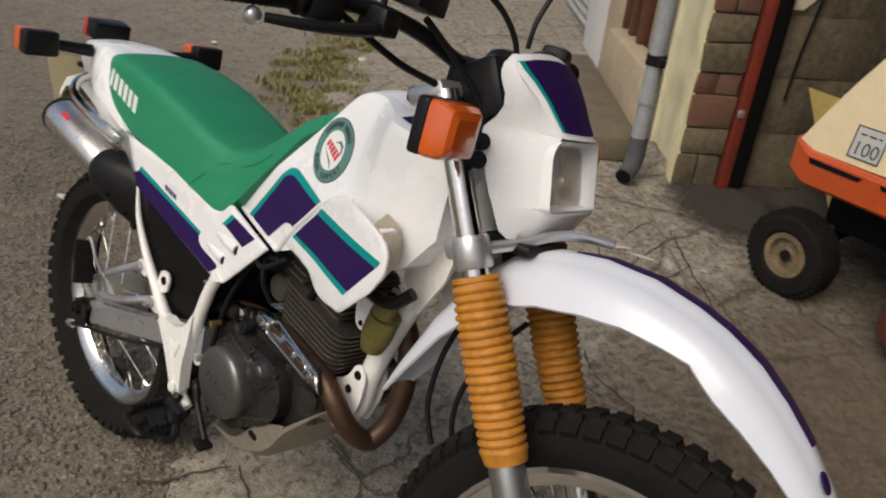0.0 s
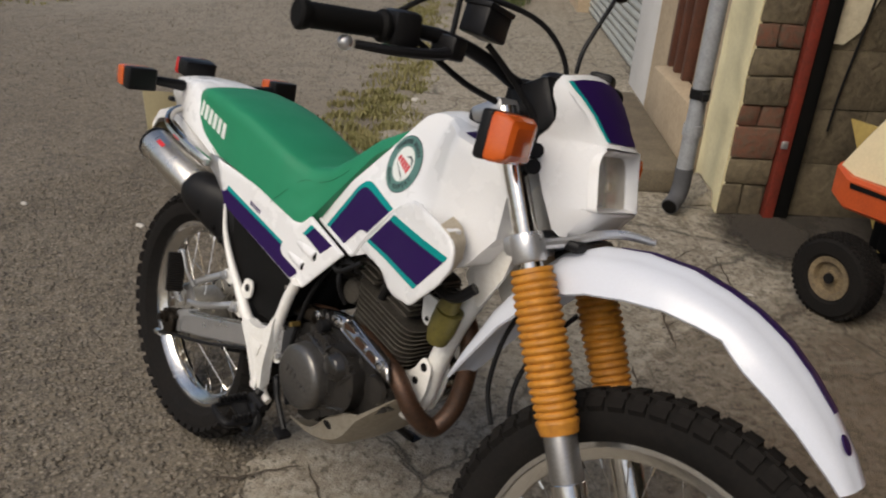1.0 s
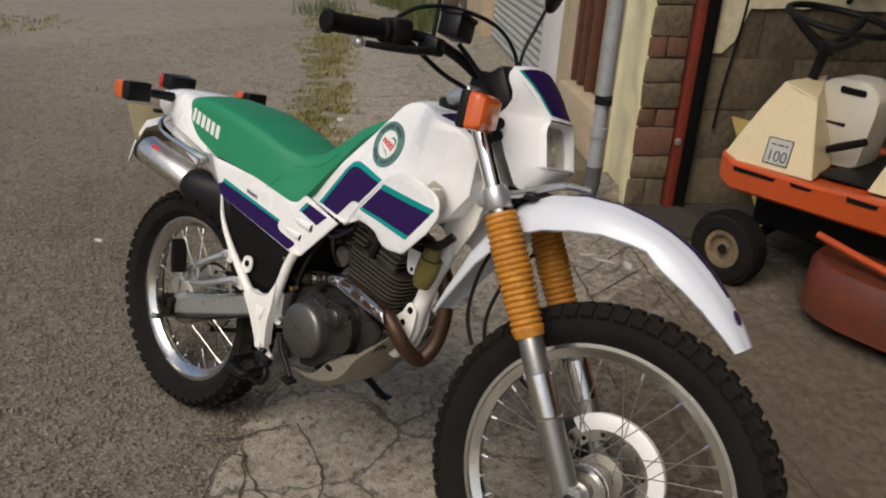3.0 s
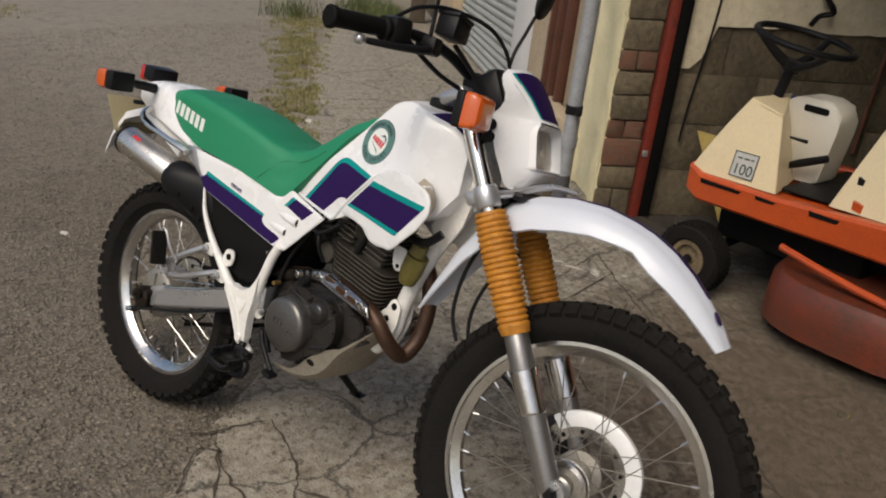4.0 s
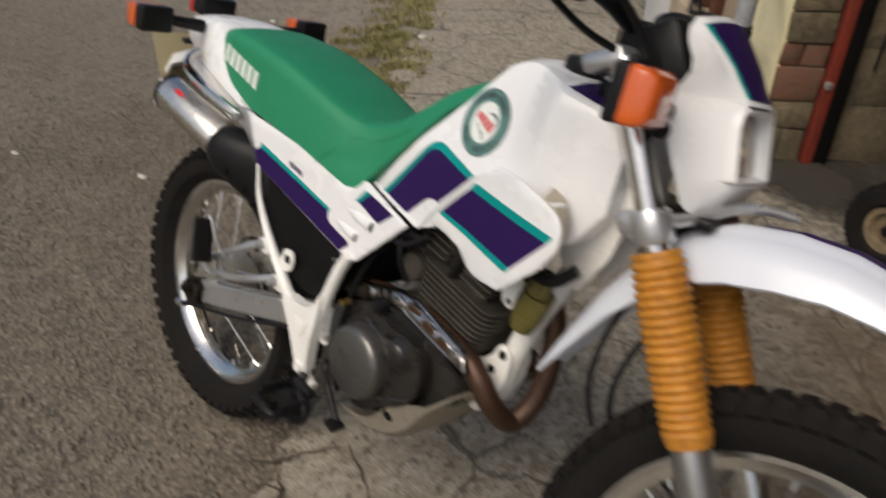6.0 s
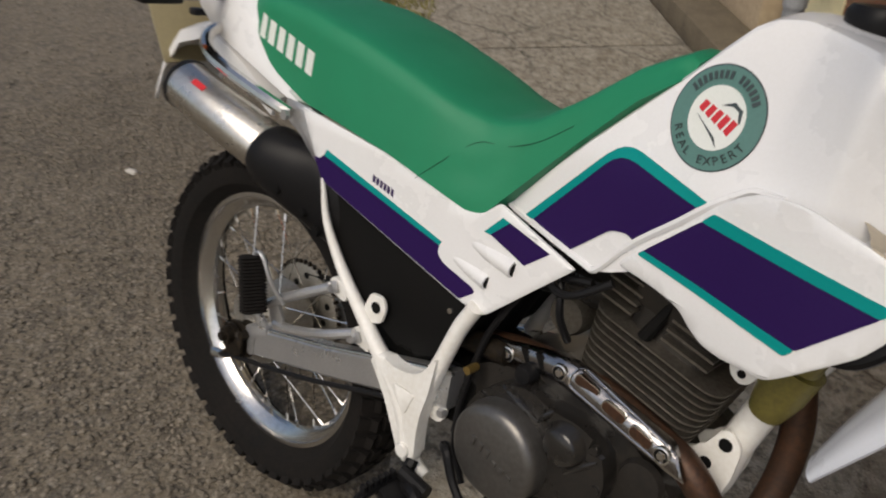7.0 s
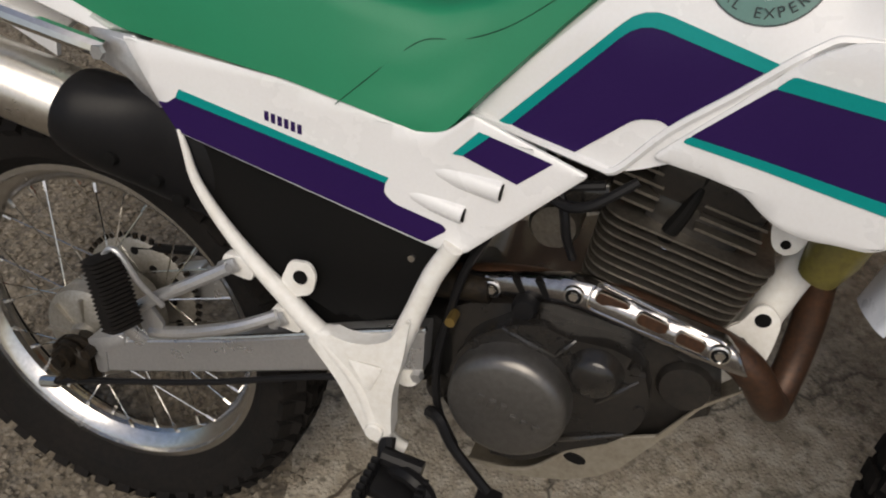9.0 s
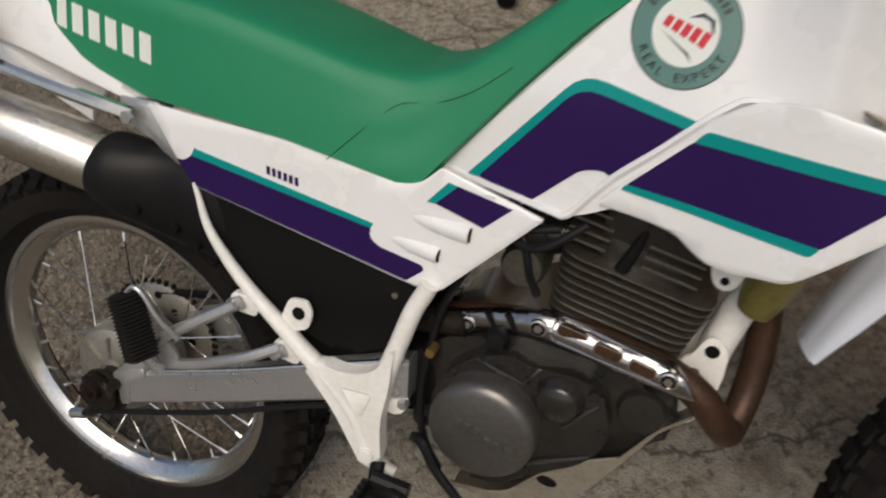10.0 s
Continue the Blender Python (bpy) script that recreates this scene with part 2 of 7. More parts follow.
# ---- setting ----
def ground_material(name, base, alt, dark, scale, crack, rough=0.9, bump=0.6, depth=0.006, stain_scale=0.9, spots=(), stones=None, drift=None):
    """Weathered ground: grit, stains, fine cracks with relief."""
    m = bpy.data.materials.new(name)
    m.use_nodes = True
    nt = m.node_tree
    b = nt.nodes["Principled BSDF"]
    tc = nt.nodes.new("ShaderNodeTexCoord")

    def noise_at(sc, detail=6.0, roughness=0.65):
        n = node(nt, "ShaderNodeTexNoise", Scale=sc, Detail=detail, Roughness=roughness)
        nt.links.new(tc.outputs["Object"], n.inputs["Vector"])
        return n

    def ramp(src, lo, hi, to=1.0):
        r = node(nt, "ShaderNodeMapRange")
        r.inputs["From Min"].default_value, r.inputs["From Max"].default_value, r.inputs["To Max"].default_value = lo, hi, to
        nt.links.new(src, r.inputs["Value"])
        return r.outputs["Result"]

    def blend(fac, a, c):
        x = nt.nodes.new("ShaderNodeMix")
        x.data_type = "RGBA"
        for sock, v in (("A", a), ("B", c)):
            if isinstance(v, tuple):
                x.inputs[sock].default_value = (*v, 1)
            else:
                nt.links.new(v, x.inputs[sock])
        nt.links.new(fac, x.inputs["Factor"])
        return x.outputs["Result"]

    big, mid, fine = noise_at(stain_scale), noise_at(scale * 0.30), noise_at(scale * 1.6)
    col = blend(ramp(big.outputs["Fac"], 0.35, 0.65), base, alt)
    col = blend(ramp(mid.outputs["Fac"], 0.44, 0.62, 0.85), col, dark)
    if drift:
        sep = nt.nodes.new("ShaderNodeSeparateXYZ")
        nt.links.new(tc.outputs["Object"], sep.inputs["Vector"])
        soft = nt.nodes.new("ShaderNodeMath")
        soft.operation = "MULTIPLY_ADD"
        soft.inputs[1].default_value = drift[3]
        nt.links.new(noise_at(drift[4]).outputs["Fac"], soft.inputs[0])
        nt.links.new(sep.outputs["Y"], soft.inputs[2])
        col = blend(ramp(soft.outputs[0], drift[0], drift[1], 0.85), col, drift[2])
    col = blend(ramp(fine.outputs["Fac"], 0.42, 0.62, 0.6), col, tuple(min(1, 1.45 * v) for v in base))
    for scale_s, colour_s, lo_s, amount in spots:
        sp = noise_at(scale_s, 4.0, 0.6)
        col = blend(ramp(sp.outputs["Fac"], lo_s - 0.02, lo_s + 0.09, amount), col, colour_s)
    height = fine.outputs["Fac"]
    if stones:
        cell = node(nt, "ShaderNodeTexVoronoi", Scale=stones[0])
        nt.links.new(tc.outputs["Object"], cell.inputs["Vector"])
        split = nt.nodes.new("ShaderNodeSeparateXYZ")
        nt.links.new(cell.outputs["Color"], split.inputs["Vector"])
        pick = ramp(split.outputs["X"], 0.45, 0.95, stones[2])
        round_off = ramp(cell.outputs["Distance"], 0.55, 0.25)
        both = nt.nodes.new("ShaderNodeMath")
        both.operation = "MULTIPLY"
        nt.links.new(pick, both.inputs[0])
        nt.links.new(round_off, both.inputs[1])
        col = blend(both.outputs[0], col, stones[1])
        lift = nt.nodes.new("ShaderNodeMath")
        lift.operation = "MULTIPLY_ADD"
        lift.inputs[1].default_value = 0.6
        nt.links.new(round_off, lift.inputs[0])
        nt.links.new(height, lift.inputs[2])
        height = lift.outputs[0]
    if crack:
        warp = noise_at(2.2)
        mixv = nt.nodes.new("ShaderNodeVectorMath")
        mixv.operation = "MULTIPLY_ADD"
        mixv.inputs[1].default_value = (0.35, 0.35, 0.0)
        nt.links.new(warp.outputs["Color"], mixv.inputs[0])
        nt.links.new(tc.outputs["Object"], mixv.inputs[2])
        vo = node(nt, "ShaderNodeTexVoronoi", Scale=crack)
        vo.feature = "DISTANCE_TO_EDGE"
        nt.links.new(mixv.outputs[0], vo.inputs["Vector"])
        line = ramp(vo.outputs["Distance"], 0.0, 0.016)
        gate = ramp(noise_at(1.3).outputs["Fac"], 0.36, 0.50)
        inv = nt.nodes.new("ShaderNodeMath")
        inv.operation = "SUBTRACT"
        inv.inputs[0].default_value = 1.0
        nt.links.new(line, inv.inputs[1])
        mul = nt.nodes.new("ShaderNodeMath")
        mul.operation = "MULTIPLY"
        nt.links.new(inv.outputs[0], mul.inputs[0])
        nt.links.new(gate, mul.inputs[1])
        col = blend(mul.outputs[0], col, tuple(0.30 * v for v in base))
        sub = nt.nodes.new("ShaderNodeMath")
        sub.operation = "SUBTRACT"
        nt.links.new(height, sub.inputs[0])
        nt.links.new(mul.outputs[0], sub.inputs[1])
        height = sub.outputs[0]
    nt.links.new(col, b.inputs["Base Color"])
    b.inputs["Roughness"].default_value = rough
    bp = node(nt, "ShaderNodeBump", Strength=bump, Distance=depth)
    nt.links.new(height, bp.inputs["Height"])
    nt.links.new(bp.outputs["Normal"], b.inputs["Normal"])
    return m


ASPHALT = ground_material("worn_asphalt", (0.178, 0.148, 0.106), (0.130, 0.107, 0.076), (0.060, 0.049, 0.036), 90, 0.0, 0.9, 0.8, 0.004, 0.7, ((1.6, (0.215, 0.184, 0.138), 0.54, 0.35), (5.5, (0.088, 0.076, 0.060), 0.53, 0.35), (14.0, (0.066, 0.057, 0.046), 0.57, 0.5), (34.0, (0.24, 0.21, 0.166), 0.57, 0.7), (60.0, (0.050, 0.043, 0.034), 0.57, 0.7)), (75.0, (0.31, 0.268, 0.208), 0.85), (2.2, 4.4, (0.29, 0.258, 0.208), 2.6, 0.7))
CONCRETE = ground_material("old_concrete", (0.262, 0.230, 0.176), (0.180, 0.155, 0.116), (0.090, 0.076, 0.055), 45, 1.6, 0.85, 0.5, 0.005, 1.4, ((4.0, (0.33, 0.295, 0.235), 0.55, 0.5), (24.0, (0.37, 0.335, 0.27), 0.50, 0.75), (40.0, (0.070, 0.058, 0.042), 0.56, 0.75), (9.0, (0.135, 0.105, 0.072), 0.58, 0.6)), (130.0, (0.36, 0.32, 0.262), 0.40), (-0.45, -1.10, (0.262, 0.228, 0.176), 1.0, 4.5))
def film_material(name, base, alt, dark, amount, lo=-0.95, hi=-0.25, fine=5.0):
    """A thin film of dirt, dust or painted shade that thins out unevenly towards its rim."""
    m = ground_material(name, base, alt, dark, 60, 0.0, 0.9, 0.4, 0.004)
    nt = m.node_tree
    tc = nt.nodes.new("ShaderNodeTexCoord")
    far = nt.nodes.new("ShaderNodeVectorMath")
    far.operation = "LENGTH"
    nt.links.new(tc.outputs["Object"], far.inputs[0])
    raw = node(nt, "ShaderNodeTexNoise", Scale=fine, Detail=8.0, Roughness=0.7)
    nt.links.new(tc.outputs["Object"], raw.inputs["Vector"])
    diff = nt.nodes.new("ShaderNodeMath")
    diff.operation = "SUBTRACT"
    nt.links.new(raw.outputs["Fac"], diff.inputs[0])
    nt.links.new(far.outputs["Value"], diff.inputs[1])
    alpha = node(nt, "ShaderNodeMapRange")
    alpha.inputs["From Min"].default_value, alpha.inputs["From Max"].default_value, alpha.inputs["To Max"].default_value = lo, hi, amount
    nt.links.new(diff.outputs[0], alpha.inputs["Value"])
    nt.links.new(alpha.outputs["Result"], nt.nodes["Principled BSDF"].inputs["Alpha"])
    return m


EARTH = film_material("apron_patch", (0.150, 0.112, 0.074), (0.115, 0.086, 0.057), (0.075, 0.055, 0.037), 0.62)
SPLASH = film_material("pale_lime_splash", (0.62, 0.58, 0.50), (0.55, 0.51, 0.44), (0.42, 0.38, 0.31), 0.75, -0.55, 0.15, 3.2)
# shade inside the garage, painted as a film together with the oil-dark floor
OIL_SHADE = film_material("garage_shade_and_oil", (0.050, 0.042, 0.032), (0.036, 0.030, 0.023), (0.020, 0.017, 0.013), 0.92, -0.55, -0.05, 3.0)
STONE = surface("sandstone", (0.160, 0.127, 0.076), (0.075, 0.059, 0.037), 0.85, grain=30, stain=6, mix=1.0, bump=0.9, depth=0.012, island=0.16)
BRICK = surface("red_brick", (0.165, 0.062, 0.034), (0.100, 0.076, 0.050), 0.85, grain=34, stain=20, mix=1.0, bump=0.9, depth=0.010, island=0.3)
MORTAR = surface("mortar", (0.160, 0.130, 0.086), (0.085, 0.068, 0.047), 0.95, grain=90, stain=8, mix=0.9, bump=0.5, depth=0.005)
YELLOW = surface("pale_yellow_paint", (0.82, 0.74, 0.46), (0.66, 0.58, 0.35), 0.75, grain=40, stain=5, mix=0.55, bump=0.4, depth=0.006)
RENDER = surface("tan_render", (0.46, 0.365, 0.245), (0.31, 0.24, 0.16), 0.85, grain=35, stain=3, mix=0.8, bump=0.3, depth=0.006)
LIMEWASH = surface("limewash", (0.70, 0.63, 0.46), (0.50, 0.43, 0.29), 0.9, grain=30, stain=3.5, mix=0.9, bump=0.4, depth=0.006)
JAMB = surface("white_jamb_paint", (0.74, 0.73, 0.71), (0.60, 0.58, 0.55), 0.6, grain=60, stain=3, mix=0.6, bump=0.1)
SHUTTER = surface("shutter_enamel", (0.38, 0.39, 0.36), (0.27, 0.28, 0.265), 0.5, grain=60, stain=2.5, mix=0.7, bump=0.06)
RED_PAINT = surface("dark_red_paint", (0.235, 0.034, 0.020), (0.095, 0.026, 0.017), 0.5, grain=60, stain=9, mix=0.8, bump=0.25, depth=0.003)
BROWN_WOOD = surface("brown_door_paint", (0.125, 0.046, 0.026), (0.065, 0.028, 0.018), 0.55, grain=70, stain=8, mix=0.9, bump=0.25, depth=0.003)
PIPE_GREY = surface("grey_pipe_paint", (0.33, 0.345, 0.36), (0.21, 0.21, 0.215), 0.5, grain=80, stain=12, mix=0.8, bump=0.12)
ROOFING = surface("dark_roof", (0.08, 0.08, 0.085), rough=0.9)
TIMBER = surface("weathered_post", (0.11, 0.085, 0.06), (0.06, 0.045, 0.034), 0.9, grain=50, stain=8, bump=0.4)

# the ground, one sheet to the horizon
bm = bmesh.new()
edges_x = [-400, -120, -50, -25] + [-14 + 0.5 * k for k in range(37)] + [8, 20, 60, 150, 400]
edges_y = [-400, -120, -40, -15, -8] + [-4 + 0.5 * k for k in range(29)] + [14, 20, 40, 100, 400]
grid = [[bm.verts.new((x, y, -0.004 + (0.010 * noise.noise(Vector((x * 0.5, y * 0.5, 0))) - 0.006 if abs(x) + abs(y) > 2.5 else 0))) for y in edges_y] for x in edges_x]
for i in range(len(edges_x) - 1):
    for j in range(len(edges_y) - 1):
        bm.faces.new((grid[i][j], grid[i + 1][j], grid[i + 1][j + 1], grid[i][j + 1]))
thing("ground", bm, ASPHALT, "worn grey asphalt and grit yard", "ground", kind="structure")

# building frame: X along the front towards the garage, Y into the building
FACE = pose(0.087, 2.514, 0, 0, 0, -45.9)


def edge_of(a):
    """How far the concrete reaches out from the building at the distance a along it."""
    return -1.62 + 0.10 * math.sin(1.7 * a) + 0.09 * noise.noise(Vector((a * 2.3, 1.7, 0))) + 0.06 * noise.noise(Vector((a * 9, 3.7, 0))) + 0.03 * noise.noise(Vector((a * 31, 3.7, 0)))


def slab(x0, x1, y0, y1, name, material, label, ragged=False, z=0.003):
    bm = bmesh.new()
    nx, ny = max(2, int((x1 - x0) / 0.05)), max(2, int((y1 - y0) / 0.05))
    vs = []
    for i in range(nx + 1):
        x = x0 + (x1 - x0) * i / nx
        low = edge_of(x) if ragged else y0
        col = []
        for j in range(ny + 1):
            y = low + (y1 - low) * j / ny
            rim = min(i, nx - i, j, ny - j) == 0
            wob = 0.002 * noise.noise(Vector((x * 3, y * 3, 5)))
            col.append(bm.verts.new((x, y, z + wob - (0.006 if rim else 0))))
        vs.append(col)
    for i in range(nx):
        for j in range(ny):
            bm.faces.new((vs[i][j], vs[i + 1][j], vs[i + 1][j + 1], vs[i][j + 1]))
    return thing(name, bm, material, label, "pavement", FACE, kind="structure")


for x0, x1 in ((-7.5, -3.9), (-3.885, -0.72), (-0.705, 4.5)):
    slab(x0, x1, -1.6, -0.166, "pavement", CONCRETE, "old cracked concrete apron before the garage", True)
for x0, x1 in ((-7.5, -2.9), (-2.885, 0.3), (0.312, 5.0)):
    slab(x0, x1, -0.150, 0.25 if x0 < 0.2 else 4.9, "pavement", CONCRETE, "old cracked concrete along the building front")
slab(0.02, 0.30, 0.262, 4.9, "pavement", CONCRETE, "old concrete floor inside the garage")
# open cracks in the concrete: dirt-filled ribbons of uneven width
DIRT = surface("crack_dirt", (0.075, 0.058, 0.040), (0.042, 0.032, 0.023), 0.95, grain=90, stain=20, bump=0.4)
for line in (
    [(0.34, -0.12), (0.42, -0.16), (0.49, -0.19), (0.56, -0.20), (0.67, -0.23), (0.80, -0.30)],
    [(0.36, 0.07), (0.47, 0.02), (0.55, -0.02), (0.61, -0.05), (0.64, -0.10), (0.72, -0.18), (0.84, -0.24)],
    [(0.45, -0.32), (0.39, -0.25), (0.34, -0.19), (0.33, -0.15), (0.37, -0.14), (0.44, -0.18), (0.54, -0.28)],
    [(0.25, -0.14), (0.29, -0.09), (0.31, -0.03), (0.36, 0.07)],
    [(0.64, -0.10), (0.78, -0.05), (0.95, -0.08), (1.10, -0.02)],
    [(0.546, 1.386), (0.547, 1.643), (0.552, 1.897)],
    [(0.355, 2.060), (0.402, 2.008), (0.596, 1.809), (0.796, 1.614), (0.951, 1.459)],
    [(1.29, 1.06), (1.348, 0.995), (1.516, 0.868), (1.664, 0.723)],
    [(0.408, 1.573), (0.397, 1.80), (0.389, 2.030)],
    [(0.757, 1.500), (0.751, 1.640)],
    [(0.255, 1.903), (0.242, 2.132)],
    [(0.10, 1.860), (0.30, 1.660), (0.52, 1.440), (0.66, 1.300)],
    [(0.62, 1.10), (0.70, 1.02), (0.86, 0.98), (0.98, 0.87)]):
    bm = bmesh.new()
    pts = []
    for (xa, ya), (xb, yb) in zip(line, line[1:]):
        pts += [(xa + (xb - xa) * k / 8, ya + (yb - ya) * k / 8) for k in range(8)]
    sides = []
    for k, (x, y) in enumerate(pts):
        jx, jy = 0.012 * noise.noise(Vector((x * 26, y * 26, 0))), 0.012 * noise.noise(Vector((x * 26, y * 26, 9)))
        wd = 0.0015 + 0.0034 * max(0.0, 0.4 + noise.noise(Vector((x * 15, y * 15, 4)))) * min(1, k / 3, (len(pts) - k) / 3)
        dx, dy = (pts[min(k + 1, len(pts) - 1)][0] - pts[max(k - 1, 0)][0], pts[min(k + 1, len(pts) - 1)][1] - pts[max(k - 1, 0)][1])
        ln = math.hypot(dx, dy) or 1.0
        sides.append([bm.verts.new((x + jx + s * dy / ln * wd, y + jy - s * dx / ln * wd, 0.0072)) for s in (-1, 1)])
    for a, b in zip(sides, sides[1:]):
        bm.faces.new((a[0], a[1], b[1], b[0]))
    thing("pavement_crack", bm, DIRT, "dirt-filled crack in the old concrete", "crack", kind="structure")
# films lying on the concrete: earth by the mower, painted garage shade and oil under it, lime splashed before the pier
def film_patch(material, rx, ry, at, turn, label):
    bm = bmesh.new()
    bm.faces.new([bm.verts.new((1.25 * math.cos(q), 1.25 * math.sin(q), 0)) for q in (2 * math.pi * k / 48 for k in range(48))])
    thing("stain", bm, material, label, "stain", pose(*at, 0, 0, turn) @ Matrix.Diagonal((rx, ry, 1, 1)), kind="structure")


film_patch(EARTH, 1.36, 1.04, (2.15, 1.10, 0.0085), -40, "brown earthy stain fading out over the concrete")
film_patch(OIL_SHADE, 2.3, 1.05, (1.60, 2.95, 0.0092), -15, "painted garage shade over the oil-dark floor")
film_patch(OIL_SHADE, 0.42, 0.26, (0.36, 2.50, 0.0099), -46, "painted shade over the oil-dark floor inside the garage doorway")
for x, y, rx, ry, turn in ((0.50, 1.80, 0.075, 0.028, -50), (0.40, 1.775, 0.085, 0.020, 12), (0.31, 1.78, 0.060, 0.018, 40), (0.61, 1.86, 0.030, 0.018, 10)):
    film_patch(SPLASH, rx, ry, (x, y, 0.0104), turn, "pale lime splash on the concrete")


def wall_box(x0, x1, y0, y1, z0, z1, name, material, label, bevel=0.006, category="wall", kind="structure"):
    return thing(name, block((x1 - x0, y1 - y0, z1 - z0), ((x0 + x1) / 2, (y0 + y1) / 2, (z0 + z1) / 2), bevel), material, label, category, FACE, kind=kind)


def rough_wall(x0, x1, z0, z1, y0, y1, name, material, label, amp=0.006):
    """A wall whose front, at y0, is uneven like painted rubble or render."""
    bm = bmesh.new()
    nx, nz = max(2, int((x1 - x0) / 0.03)), max(2, int((z1 - z0) / 0.03))
    f = [[bm.verts.new((x0 + (x1 - x0) * i / nx + (0.5 * amp * noise.noise(Vector((j * 0.45, 7.0, x0))) if i in (0, nx) else 0), y0 + (0 if i in (0, nx) else amp * noise.noise(Vector((i * 0.22, j * 0.22, x0)))) , z0 + (z1 - z0) * j / nz)) for j in range(nz + 1)] for i in range(nx + 1)]
    g = [[bm.verts.new((x0 + (x1 - x0) * i, y1, z0 + (z1 - z0) * j)) for j in (0, 1)] for i in (0, 1)]
    for i in range(nx):
        for j in range(nz):
            bm.faces.new((f[i][j], f[i + 1][j], f[i + 1][j + 1], f[i][j + 1]))
    bm.faces.new([f[0][j] for j in range(nz + 1)] + [g[0][1], g[0][0]])
    bm.faces.new([f[nx][j] for j in range(nz, -1, -1)] + [g[1][0], g[1][1]])
    bm.faces.new([f[i][nz] for i in range(nx + 1)] + [g[1][1], g[0][1]])
    bm.faces.new([f[i][0] for i in range(nx, -1, -1)] + [g[0][0], g[1][0]])
    bm.faces.new((g[0][0], g[0][1], g[1][1], g[1][0]))
    return thing(name, bm, material, label, "wall", FACE, kind="structure")


TOP = 2.9
rough_wall(-0.46, -0.012, 0.0, TOP, 0.0, 0.018, "wall_yellow", YELLOW, "pale yellow painted stone pier", 0.014)
wall_box(-0.46, -0.102, 0.020, 0.27, 0.0, TOP, "wall_pier_core", MORTAR, "rubble core behind the painted pier face")
wall_box(-0.98, -0.462, 0.03, 0.30, 0.0, TOP, "wall_recess", RENDER, "grey-brown stone wall beside the drainpipe")
wall_box(-1.44, -0.50, -0.10, 0.028, 0.0, 0.40, "wall_plinth", RENDER, "worn stone ledge below the brown frame", 0.02)
bm = block((1.62, 0.22, 0.125), (-1.06, -0.215, 0.0625), 0.015)
for v in bm.verts:
    v.co += 0.008 * noise.noise_vector(v.co * 5)
thing("wall_step", bm, MORTAR, "low dark stone step along the wall", "step", FACE, kind="structure")
wall_box(-1.45, -0.982, 0.05, 0.30, 0.40, TOP, "wall_door_back", BROWN_WOOD, "dark brown boarded door")
rough_wall(-1.90, -1.452, 0.0, TOP, -0.02, 0.30, "wall_tan", RENDER, "tan rendered pier", 0.010)
wall_box(-2.70, -1.902, 0.0, 0.30, 0.0, TOP, "wall_jamb", JAMB, "off-white painted shutter jamb", 0.01)
wall_box(-6.45, -2.702, 0.30, 0.42, 0.0, TOP, "wall_behind_shutter", RENDER, "plain wall behind the shutter")
rough_wall(-8.3, -6.40, 0.0, TOP, -0.05, 0.30, "wall_far_pier", RENDER, "tan rendered pier beyond the shutter", 0.010)
wall_box(-14.0, -8.302, 0.05, 0.30, 0.0, TOP, "wall_far", STONE, "stone wall farther along the yard")
# roller shutter of ribbed slats
shut = new("door_shutter")
shut.matrix_world = FACE
tagged(shut, "grey-green ribbed roller shutter door", "shutter", kind="structure")
slat = bmesh.new()
ring0, ring1 = [], []
for k in range(9):
    t = k / 8
    y, z = 0.10 - 0.018 * math.sin(math.pi * t), 0.070 * t
    ring0.append(slat.verts.new((-6.38, y, z)))
    ring1.append(slat.verts.new((-2.71, y, z)))
for k in range(8):
    slat.faces.new((ring0[k], ring1[k], ring1[k + 1], ring0[k + 1]))
back0, back1 = slat.verts.new((-6.38, 0.118, 0.0)), slat.verts.new((-2.71, 0.118, 0.0))
back2, back3 = slat.verts.new((-6.38, 0.118, 0.070)), slat.verts.new((-2.71, 0.118, 0.070))
slat.faces.new((ring0[8], ring1[8], back3, back2))
slat.faces.new((back0, back1, ring1[0], ring0[0]))
slat.faces.new((back0, back2, back3, back1))
me = finish(slat, "slat", SHUTTER)
for k in range(38):
    ob = new("slat", me)
    ob.parent = shut
    ob.matrix_basis = Matrix.Translation((0, 0, 0.01 + 0.0735 * k))
# brown frame posts
post = new("door_frame")
post.matrix_world = FACE
tagged(post, "dark red-brown timber door frame", "door frame", kind="structure")
for x in (-1.42, -1.24, -1.03):
    part("frame_post", block((0.055, 0.07, TOP - 0.40), (x, 0.012, (TOP + 0.40) / 2), 0.008), BROWN_WOOD, post)

# garage side: brick pier, red frame, stone block side wall, and a plain room behind
pier_core = wall_box(-0.10, -0.026, 0.020, 0.32, 0.0, TOP, "wall_pier", MORTAR, "mortar core of the brick and stone pier")
z = 0.0
k = 0
rng = random.Random(5)
while z < TOP - 0.1:
    h = (0.150, 0.130, 0.145, 0.095, 0.130, 0.125, 0.100)[k % 7]
    red = k in (2, 3, 6, 11, 13)
    cuts = [0.006, 0.196 + 0.012 * rng.random()] if (k % 3) else [0.006, 0.07 + 0.05 * rng.random(), 0.202]
    for y0, y1 in zip(cuts, cuts[1:]):
        bm = block((0.05, y1 - y0 - 0.005, h - 0.005), bevel=0.010, m=Matrix.Translation((-0.022 - rng.uniform(0, 0.008), (y0 + y1) / 2, z + h / 2)))
        for v in bm.verts:
            v.co += 0.012 * noise.noise_vector(v.co * 14)
        part("brick" if red else "stone", bm, BRICK if red else STONE, pier_core)
    z += h
    k += 1
rf = new("garage_frame")
rf.matrix_world = FACE
